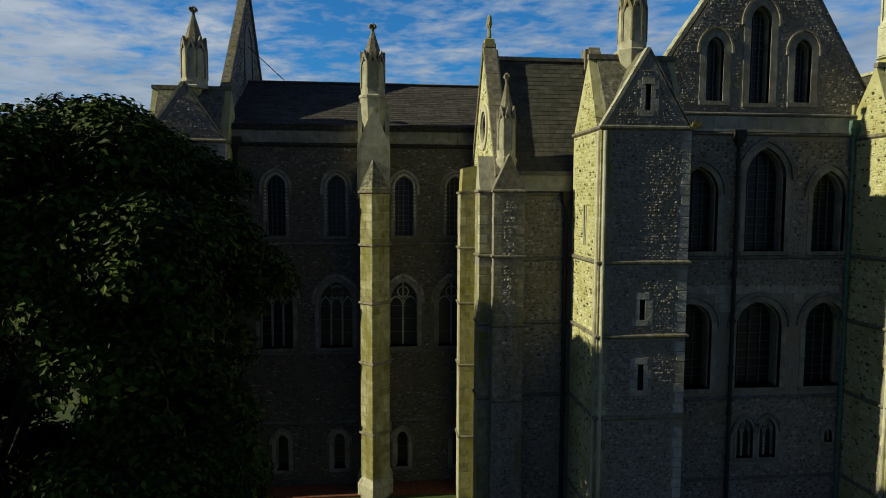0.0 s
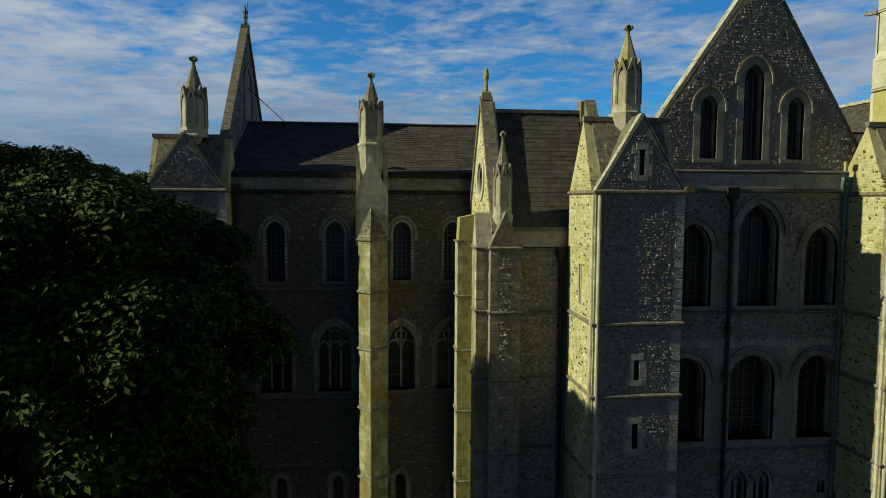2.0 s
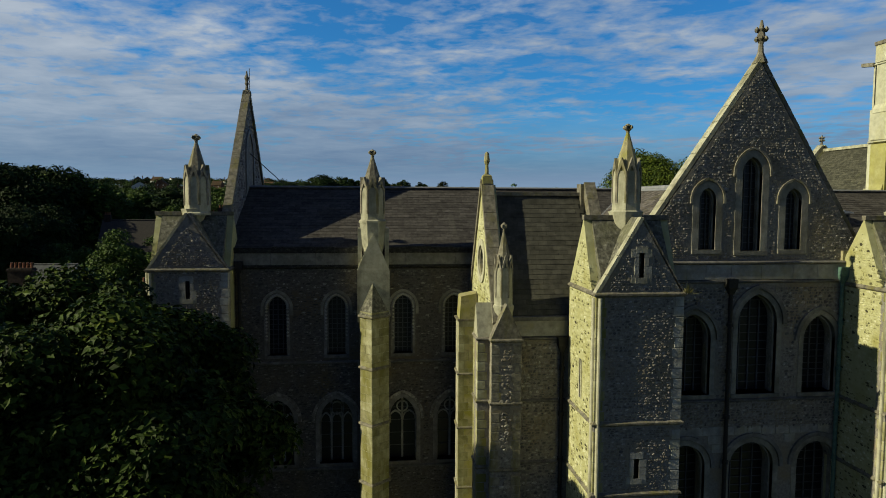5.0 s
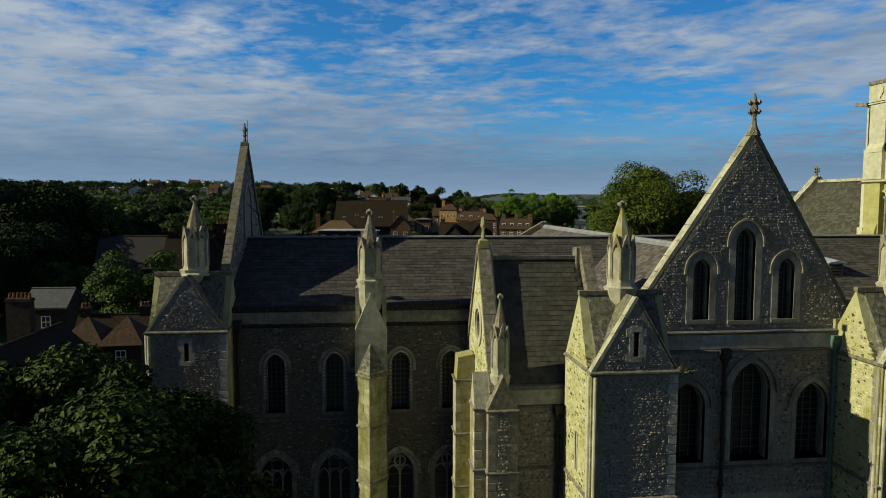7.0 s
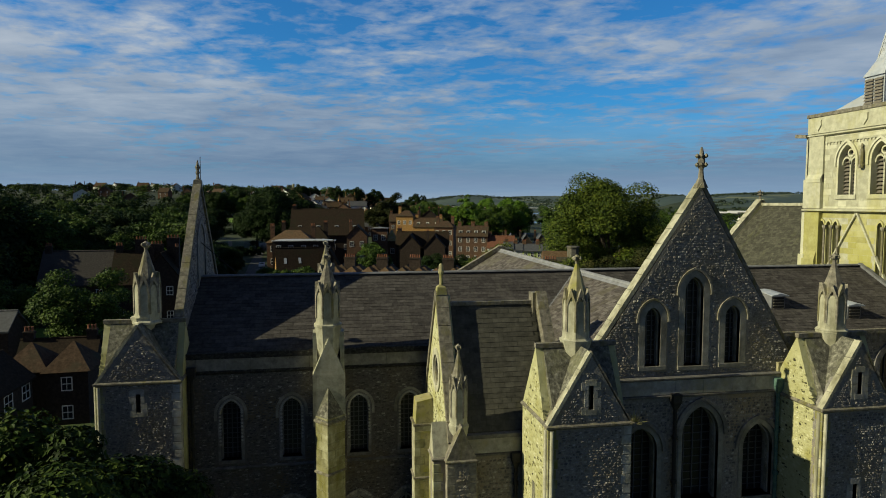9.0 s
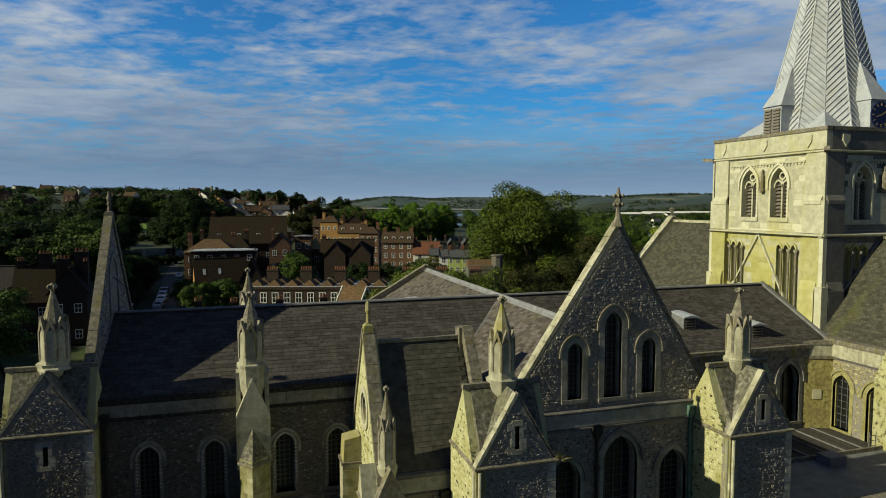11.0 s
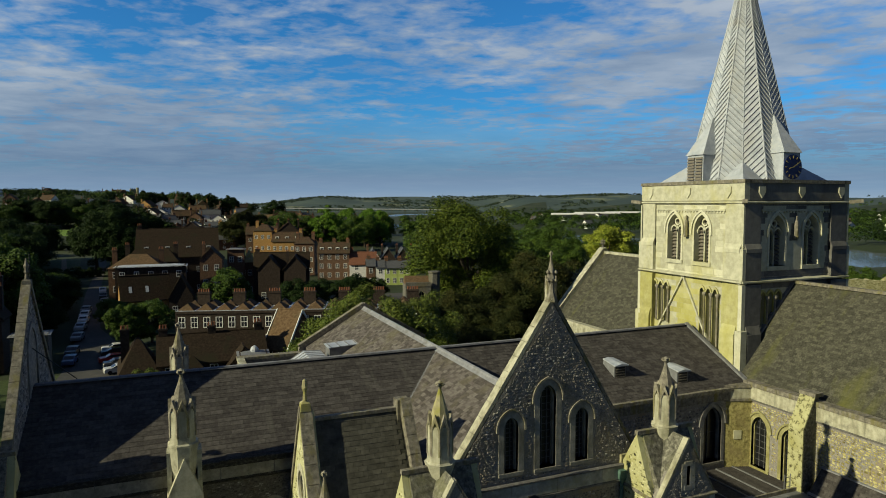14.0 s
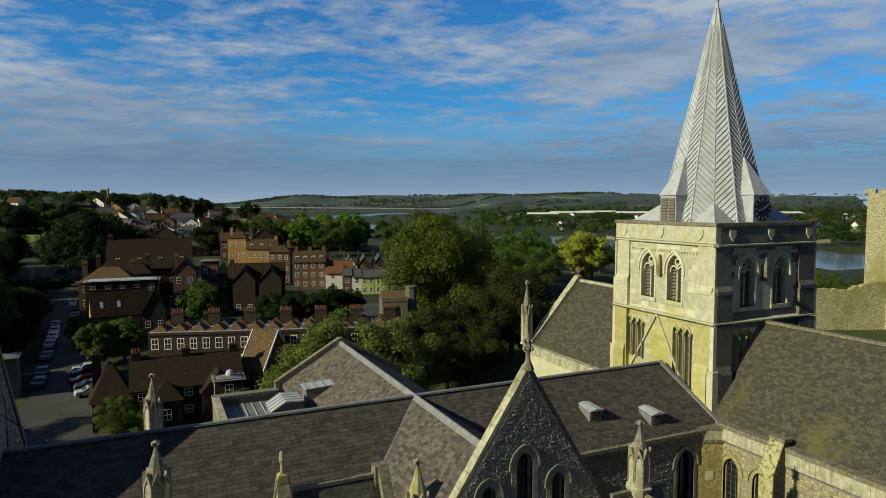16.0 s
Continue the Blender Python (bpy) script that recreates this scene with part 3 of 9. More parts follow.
def pinnacle(x, y, zb, zt, r, top_mat="weathered", skirt=True):
    """Octagonal shaft with a gablet on each face, a tapering spirelet and a carved cross finial."""
    bm = bmesh.new()
    h = zt - zb
    zc = zb + 0.42 * h
    loft(bm, [ngon(x, y, zb - 0.10, r * 1.12), ngon(x, y, zb, r * 1.12), ngon(x, y, zb + 0.06, r * 0.96), ngon(x, y, zc + 0.04 * h, r * 0.94)])
    pin = part("pinnacle", bm, M["ashlar"], church, "octagonal stone pinnacle with gablets and a carved finial")
    for i in range(8):
        a = 2 * math.pi * i / 8
        ca, sa = math.cos(a), math.sin(a)
        half = r * 0.372
        f = lambda u, d, z: (x + ca * d - sa * u, y + sa * d + ca * u, z)
        bm = bmesh.new()
        d0, d1 = r * 0.70, r * 0.93
        lo = zb + 0.10 * h
        pts = [(-half, lo), (-half * 0.72, lo), (-half * 0.72, zc - 0.01 * h), (0, zc + 0.10 * h), (half * 0.72, zc - 0.01 * h), (half * 0.72, lo), (half, lo), (half, zc + 0.02 * h), (0, zc + 0.19 * h), (-half, zc + 0.02 * h)]
        loft(bm, [[f(u, d1, z) for u, z in pts], [f(u, d0, z) for u, z in pts]])
        part("gablet", bm, M["weathered"], pin)
    bm = bmesh.new()
    ztip = zt - 0.10 * h
    loft(bm, [ngon(x, y, zc - 0.02, r * 0.93), ngon(x, y, zc + 0.10 * h, r * 0.78), ngon(x, y, ztip, r * 0.10)])
    part("spirelet", bm, M[top_mat], pin)
    bm = bmesh.new()
    cyl(bm, x, y, ztip - 0.02, ztip + 0.05 * h, r * 0.13, 8)
    loft(bm, [ngon(x, y, ztip + 0.02 * h, r * 0.16), ngon(x, y, ztip + 0.04 * h, r * 0.30), ngon(x, y, ztip + 0.055 * h, r * 0.14), ngon(x, y, ztip + 0.075 * h, r * 0.26), ngon(x, y, ztip + 0.10 * h, r * 0.05)])
    for i in range(4):
        a = math.pi / 4 + i * math.pi / 2
        px, py = x + math.cos(a) * r * 0.27, y + math.sin(a) * r * 0.27
        loft(bm, [ngon(px, py, ztip + 0.035 * h, r * 0.05, 5), ngon(px, py, ztip + 0.055 * h, r * 0.13, 5), ngon(px, py, ztip + 0.08 * h, r * 0.04, 5)])
    part("finial", bm, M["weathered"], pin)
    return pin


def coping(pts, width, h, inner=(0, 1, 0), mat="weathered", name="coping", parent=None):
    """A run of coping stones along a raking line, each stone a piece."""
    cp = None
    for a, b in zip(pts, pts[1:]):
        a, b = Vector(a), Vector(b)
        n = max(1, int((b - a).length / 0.75))
        for i in range(n):
            p, q = a.lerp(b, i / n), a.lerp(b, (i + 1) / n)
            g = (q - p) * 0.012
            bm = bmesh.new()
            bar(bm, p + g, q - g, width, h * rnd.uniform(0.95, 1.08))
            cp = part(name, bm, M[mat], parent or church)
    return cp


# presbytery and choir: wall, windows, strings
def choir():
    x0, x1, c = -12.2, 6.0, 39.4
    cler = [arch(x, 0.95, 12.2, 14.55, 15.15) for x in (-9.56, -6.67, -3.38, -0.82)]
    low = [arch(x, w, 6.65, 8.9, 9.95) for x, w in ((-9.6, 1.6), (-6.71, 1.66), (-3.4, 1.4), (-0.95, 1.4))]
    base = [arch(x, 0.6, 0.5, 1.9, 2.3) for x in (-9.4, -6.6, -3.45, -0.62)]
    bm = bmesh.new()
    outline = [(x0, -1.0), (x1, -1.0), (x1, 16.58), (x0, 16.58)]
    wall(bm, "y", c, 0.9, outline, cler + low + base)
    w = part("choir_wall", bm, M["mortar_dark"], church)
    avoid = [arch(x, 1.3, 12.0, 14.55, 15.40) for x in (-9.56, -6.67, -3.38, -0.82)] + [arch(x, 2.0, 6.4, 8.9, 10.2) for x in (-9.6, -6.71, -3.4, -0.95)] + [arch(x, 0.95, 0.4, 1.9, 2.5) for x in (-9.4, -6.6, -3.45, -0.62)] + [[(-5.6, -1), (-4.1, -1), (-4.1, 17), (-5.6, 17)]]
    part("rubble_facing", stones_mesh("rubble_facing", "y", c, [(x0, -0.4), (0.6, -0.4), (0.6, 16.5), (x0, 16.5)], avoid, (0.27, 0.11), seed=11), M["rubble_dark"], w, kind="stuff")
    for x in (-9.56, -6.67, -3.38, -0.82):
        window("y", c, x, 0.95, 12.2, 14.55, 15.15, lights=4, rails=12, hood_from=14.2, hood=0.13, proud=0.07, hood_mat="surround", frame_mat="sooty")
    for x, ww in ((-9.6, 1.6), (-6.71, 1.66), (-3.4, 1.4), (-0.95, 1.4)):
        window("y", c, x, ww, 6.65, 8.9, 9.95, lights=3 if ww > 1.5 else 2, rails=5, tracery=True, glass_at=0.5, reveal=0.2, hood_mat="rubble_dark", frame_mat="sooty")
    for x in (-9.4, -6.6, -3.45, -0.62):
        window("y", c, x, 0.6, 0.5, 1.9, 2.3, lights=1, rails=4, reveal=0.2, hood=0.1)
    # scalloped ornament round the clerestory arches
    scallop = block_mesh("scallop", 0.13, 0.10, 0.13, 0.045)
    for x in (-9.56, -6.67, -3.38, -0.82):
        o = arch(x, 1.02, 13.0, 14.55, 15.19, 9)
        for (a, b), (e, f) in zip(o, o[1:] + o[:1]):
            if max(b, f) <= 13.01:
                continue
            n = max(1, int(math.hypot(e - a, f - b) / 0.17))
            for k in range(n):
                piece("scallop", scallop, M["dressed"], w, Matrix.Translation((a + (e - a) * k / n, c - 0.01, b + (f - b) * k / n)))
    for z in (16.6, 11.8, 6.38, 2.9):
        for a, b in ((x0, -5.62), (-4.08, 0.4)):
            string_course("y", c, a, b, z, *((0.13, 0.26, "moss_black") if z > 16 else ()))
    # ashlar parapet with a worn dark top
    for a, b in ((-12.2, -5.45), (-4.25, 6.0)):
        x = a
        while x < b - 0.2:
            l = min(rnd.uniform(0.9, 1.5), b - x)
            bm = bmesh.new()
            box(bm, x + 0.008, x + l - 0.008, 39.30, 39.75, 16.68, 17.26)
            part("parapet_stone", bm, M["surround"], church)
            bm = bmesh.new()
            box(bm, x + 0.006, x + l - 0.006, 39.24, 39.80, 17.262, 17.56 + rnd.uniform(-0.03, 0.03))
            part("coping", bm, M["moss_black"], church)
            x += l
    # side buttress with a prow, gablet and pinnacle
    bm = bmesh.new()
    box(bm, -5.62, -4.08, 38.3, 39.40, 14.0, 16.5)
    prism(bm, [(-5.62, 16.5), (-4.08, 16.5), (-4.86, 18.3)], "y", 38.3, 1.1)
    bt = part("buttress", bm, M["ashlar"], church, "stepped ashlar buttress with a sharp front edge")
    for x in (-5.60, -4.30):
        bm = bmesh.new()
        box(bm, x, x + 0.2, 38.7, 39.5, 16.5, 18.5)
        part("shoulder", bm, M["ashlar"], bt)
    prow = lambda z, e: [(-5.55 - e, 39.4, z), (-5.50 - e, 38.3 - e, z), (-4.93, 37.62 - e * 1.5, z), (-4.12 + e, 38.3 - e, z), (-4.08 + e, 39.4, z)]
    z = 0.55
    courses = []
    while z < 14.2:
        courses.append(z)
        z += 0.40
    bm = bmesh.new()
    loft(bm, [prow(-0.6, 0.16), prow(0.2, 0.16), prow(0.5, -0.012), prow(14.3, -0.012)])
    part("shaft", bm, M["ashlar"], bt)
    for z in courses:
        for u0, u1 in ((0.0, 0.5), (0.5, 1.0)) if int(z * 2.5) % 2 else ((0.0, 1.0),):
            bm = bmesh.new()
            a, b = Vector((-5.5, 38.3, 0)), Vector((-4.93, 37.62, 0))
            p, q = a.lerp(b, u0 + 0.01), a.lerp(b, u1 - 0.01)
            n = Vector((-0.77, -0.64, 0)) * 0.012
            inn = -n * 3
            loft(bm, [[(v.x + o.x, v.y + o.y, z + 0.012) for v, o in ((p, n), (q, n), (q, inn), (p, inn))], [(v.x + o.x, v.y + o.y, z + 0.388) for v, o in ((p, n), (q, n), (q, inn), (p, inn))]])
            part("stone_block", bm, M["ashlar_block"], bt)
        bm = bmesh.new()
        p, q = Vector((-4.93, 37.62, 0)), Vector((-4.12, 38.3, 0))
        n = Vector((0.64, -0.77, 0)) * 0.012
        for u0, u1 in ((0.0, 0.42), (0.42, 1.0)) if int(z * 2.5) % 2 else ((0.0, 0.65), (0.65, 1.0)):
            bm = bmesh.new()
            pp, qq = p.lerp(q, u0 + 0.008), p.lerp(q, u1 - 0.008)
            inn = -n * 3
            loft(bm, [[(v.x + o.x, v.y + o.y, zz) for v, o in ((pp, n), (qq, n), (qq, inn), (pp, inn))] for zz in (z + 0.012, z + 0.388)])
            part("stone_block", bm, M["ashlar_block"], bt)
    for z in (14.3, 11.81, 9.07, 6.16, 2.73):
        bm = bmesh.new()
        loft(bm, [prow(z - 0.07, 0.02), prow(z - 0.02, 0.09), prow(z + 0.04, 0.09), prow(z + 0.10, 0.0)])
        part("string_course", bm, M["weathered"], bt)
    bm = bmesh.new()
    cone_to(bm, prow(14.36, 0.04), (-4.88, 38.42, 16.15))
    part("weathering_cap", bm, M["roof_rubble"], bt)
    bm = bmesh.new()
    loft(bm, [ngon(-4.88, 39.0, 16.6, 0.30), ngon(-4.88, 39.0, 17.7, 0.62), ngon(-4.88, 39.0, 18.8, 0.68)])
    part("pedestal", bm, M["ashlar"], bt)
    pinnacle(-4.88, 39.0, 18.86, 22.3, 0.64)
    # rainwater pipes
    for x, y, z1 in ((-11.3, 39.2, 16.9), (2.85, 32.85, 14.3), (9.5, 31.82, 16.75)):
        downpipe(x, y, z1)
    downpipe(14.36, 31.86, 17.2, "verdigris", "green copper rainwater pipe with a hopper head")


def downpipe(x, y, z1, mat="iron", label="black iron rainwater pipe with a hopper head"):
    bm = bmesh.new()
    cyl(bm, x, y, 0, z1 - 0.5, 0.085, 10)
    dp = part("downpipe", bm, M[mat], church, label)
    bm = bmesh.new()
    loft(bm, [ngon(x, y, z1 - 0.65, 0.10, 4), ngon(x, y, z1 - 0.35, 0.26, 4), ngon(x, y, z1, 0.28, 4)])
    part("hopper", bm, M[mat], dp)
    z = 1.5
    while z < z1 - 1:
        bm = bmesh.new()
        cyl(bm, x, y, z, z + 0.14, 0.125, 10)
        part("collar", bm, M[mat], dp)
        z += 1.9


def low_roof():
    """The choir's slate slopes and the crossing transept slopes."""
    rz, ry, ez, ey = 20.6, 45.5, 17.45, 39.35
    bm = bmesh.new()
    xs = (-11.87, 30.93)
    for sgn in (1, -1):
        e_y = ry - sgn * (ry - ey)
        loft(bm, [[(x, e_y, ez - 0.03), (x, ry, rz - 0.03), (x, ry, rz - 0.35), (x, e_y, ez - 0.35)] for x in xs])
    roof = part("choir_roof", bm, M["slate"], church, "low pitched choir roof of brown-grey slates")
    slope = Vector((0, ey - ry, ez - rz)).normalized()
    ln = math.hypot(ry - ey, rz - ez)
    part("lapped_slate", slates("lapped_slate", (-11.9, ry, rz - 0.02), (1, 0, 0), slope, 22.0, ln, (0.62, 0.30), 3, single=(4.0, 11.9, roof, M["slate_piece"])), M["slate"], roof, kind="stuff")
    part("lapped_slate", slates("lapped_slate", (10.4, ry, rz - 0.02), (1, 0, 0), slope, 20.5, ln, (0.42, 0.26), 4), M["slate"], roof, kind="stuff")
    bm = bmesh.new()
    tube(bm, (-11.8, ry, rz + 0.01), (30.9, ry, rz + 0.01), 0.07, 8)
    for sgn in (1, -1):
        d = Vector((0, -sgn * (ry - ey), ez - rz)).normalized() * 0.30
        bar(bm, (-12.0, ry + d.y * 0.6, rz + d.z * 0.6 + 0.04), (30.9, ry + d.y * 0.6, rz + d.z * 0.6 + 0.04), 0.24, 0.03, upv=(0, sgn * 0.45, 0.9))
    part("ridge_capping", bm, M["lead_mid"], roof, "pale lead ridge capping")
    coping([(30.86, ey, ez + 0.08), (30.86, ry, rz + 0.08)], 0.30, 0.16, mat="lead_dark", parent=roof, name="flashing")
    # transept slopes, running to and from the viewer
    tx, hw, tez = 10.4, 5.2, 17.5
    bm = bmesh.new()
    for sgn in (1, -1):
        for ya, yb in ((32.6, 45.6), (45.4, 63.2)):
            loft(bm, [[(tx - sgn * hw, y, tez - 0.05), (tx, y, rz - 0.08), (tx, y, rz - 0.4), (tx - sgn * hw, y, tez - 0.4)] for y in (ya, yb)])
    tr = part("transept_roof", bm, M["slate_pale"], church, "low transept roof of mottled grey stone slates with a pale lead ridge")
    for sgn in (1, -1):
        dn = Vector((-sgn * hw, 0, tez - rz)).normalized()
        for ya, yb in ((32.7, 45.4), (45.6, 63.0)):
            part("lapped_slate", slates("lapped_slate", (tx, ya, rz - 0.05), (0, 1, 0), dn, yb - ya, math.hypot(hw, rz - tez), (0.36, 0.24), 5 + sgn), M["slate_pale"], tr, kind="stuff")
    bm = bmesh.new()
    for ya, yb in ((33.0, 45.6), (45.6, 63.2)):
        tube(bm, (tx, ya, rz - 0.02), (tx, yb, rz - 0.02), 0.14, 8)
        for sgn in (1, -1):
            bar(bm, (tx - sgn * 0.16, ya, rz - 0.09), (tx - sgn * 0.16, yb, rz - 0.09), 0.28, 0.03, upv=(-sgn * 0.5, 0, 0.86))
    part("ridge_capping", bm, M["lead_mid"], tr, "pale lead ridge capping")
    # valley gutters
    bm = bmesh.new()
    bar(bm, (10.4, 45.5, rz - 0.03), (5.2, 39.5, 17.50), 0.26, 0.05)
    bar(bm, (10.4, 45.5, rz - 0.03), (15.6, 39.5, 17.50), 0.26, 0.05)
    part("valley_gutter", bm, M["lead_dark"], tr)
    # south gable coping of the far transept and leads beside it
    coping([(4.6, 63.2, 17.5), (10.4, 63.2, 20.85), (16.2, 63.2, 17.5)], 0.55, 0.35)
    bm = bmesh.new()
    wall(bm, "y", 63.0, 0.5, [(4.6, -1), (16.2, -1), (16.2, 17.4), (10.4, 20.6), (4.6, 17.4)])
    part("gable_wall", bm, M["rubble"], church)
    bm = bmesh.new()
    box(bm, -0.1, 5.2, 52.2, 62.6, 15.9, 16.3)
    flat = part("flat_roof", bm, M["lead_dark"], church, "flat lead roof behind a parapet")
    for k in range(7):
        bm = bmesh.new()
        tube(bm, (0.4 + 0.7 * k, 52.3, 16.32), (0.4 + 0.7 * k, 62.5, 16.32), 0.05, 6)
        part("lead_roll", bm, M["lead"], flat)
    bm = bmesh.new()
    box(bm, -0.5, 4.9, 62.6, 63.2, -1.0, 16.9)
    box(bm, -0.5, -0.1, 52.2, 62.6, -1.0, 16.9)
    part("aisle_wall", bm, M["rubble"], church)
    for k in range(5):
        bm = bmesh.new()
        box(bm, -0.58 + 1.08 * k, 0.49 + 1.08 * k, 62.5, 63.3, 16.9, 17.12)
        part("coping", bm, M["weathered"], church)
    bm = bmesh.new()
    box(bm, -0.58, 0.0, 52.2, 62.49, 16.9, 17.12)
    part("coping", bm, M["ashlar"], church)
    # lead-clad hatch and dormer
    hatch_pts = [(2.8, 16.28), (5.05, 16.28), (5.05, 18.48), (3.8, 18.55), (2.8, 17.95)]
    bm = bmesh.new()
    prism(bm, hatch_pts, "y", 54.0, 2.5)
    hatch = part("roof_hatch", bm, M["lead_dark"], church, "lead-clad roof hatch with standing seams")
    bm = bmesh.new()
    loft(bm, [[(2.72, y, 17.94), (3.8, y, 18.58), (3.8, y, 18.62), (2.72, y, 17.98)] for y in (53.95, 56.55)])
    loft(bm, [[(3.8, y, 18.58), (5.12, y, 18.50), (5.12, y, 18.54), (3.8, y, 18.62)] for y in (53.95, 56.55)])
    part("lead_cover", bm, M["lead"], hatch)
    for k in range(5):
        y = 54.0 + k * 0.62
        bm = bmesh.new()
        tube(bm, (2.72, y, 17.99), (3.8, y, 18.63), 0.045, 6)
        tube(bm, (3.8, y, 18.63), (5.1, y, 18.55), 0.045, 6)
        part("seam", bm, M["lead_mid"], hatch)
    bm = bmesh.new()
    prism(bm, [(5.65, 17.6), (8.0, 18.95), (5.65, 18.82)], "y", 55.7, 1.5)
    dormer = part("dormer", bm, M["lead_dark"], church, "small lead dormer on the slated slope")
    bm = bmesh.new()
    loft(bm, [[(5.55, y, 18.82), (8.05, y, 18.96), (8.05, y, 19.02), (5.55, y, 18.88)] for y in (55.6, 57.3)])
    part("lead_cover", bm, M["lead"], dormer)
    for k in range(4):
        bm = bmesh.new()
        tube(bm, (5.75 + 0.7 * k, 55.6, 18.90 + 0.04 * k), (5.75 + 0.7 * k, 57.3, 18.90 + 0.04 * k), 0.045, 6)
        part("seam", bm, M["lead_mid"], dormer)
    # the far wall of the choir
    bm = bmesh.new()
    box(bm, -12.2, 31.5, 51.5, 52.2, -1.0, 17.5)
    part("choir_wall", bm, M["rubble"], church)
    pinnacle(-4.95, 52.2, 18.2, 22.2, 0.62)


def east_gable():
    prof = [(39.4, -1.0), (51.6, -1.0), (51.6, 18.5), (45.5, 25.80), (39.4, 18.5)]
    bm = bmesh.new()
    wall(bm, "x", -12.07, 0.20, prof)
    g = part("east_gable", bm, M["rubble"], church, "steep free-standing stone gable")
    part("rubble_facing", stones_mesh("rubble_facing", "X", -11.87, [(40.2, 19.1), (50.8, 19.1), (45.5, 25.75)], [arch(45.5, 2.5, 20.0, 22.2, 23.9)], (0.34, 0.18), seed=21), M["rubble"], g, kind="stuff")
    coping([(-11.97, 39.45, 18.6), (-11.97, 45.5, 25.85), (-11.97, 51.55, 18.6)], 0.42, 0.24, parent=g)
    bm = bmesh.new()
    ring(bm, "X", -11.80, 0.14, arch(45.5, 2.0, 20.2, 22.2, 23.6), arch(45.5, 2.5, 20.2, 22.2, 23.9))
    part("blind_arch", bm, M["sooty"], g)
    bm = bmesh.new()
    gx = -11.95
    loft(bm, [ngon(gx, 45.5, 25.75, 0.30, 4), ngon(gx, 45.5, 26.0, 0.28, 4), ngon(gx, 45.5, 26.06, 0.11, 6), ngon(gx, 45.5, 26.3, 0.07, 6), ngon(gx, 45.5, 26.42, 0.13, 6), ngon(gx, 45.5, 26.52, 0.08, 6), ngon(gx, 45.5, 26.72, 0.14, 6), ngon(gx, 45.5, 26.9, 0.07, 6), ngon(gx, 45.5, 27.12, 0.03, 6)])
    part("finial", bm, M["weathered"], g)
    bm = bmesh.new()
    tube(bm, (-11.82, 45.6, 25.9), (-11.82, 45.6, 27.3), 0.02, 5)
    part("lightning_rod", bm, M["iron"], g)
    bm = bmesh.new()
    tube(bm, (-11.85, 45.5, 22.5), (-9.9, 45.5, 20.7), 0.025, 5)
    part("stay_rod", bm, M["iron"], g)


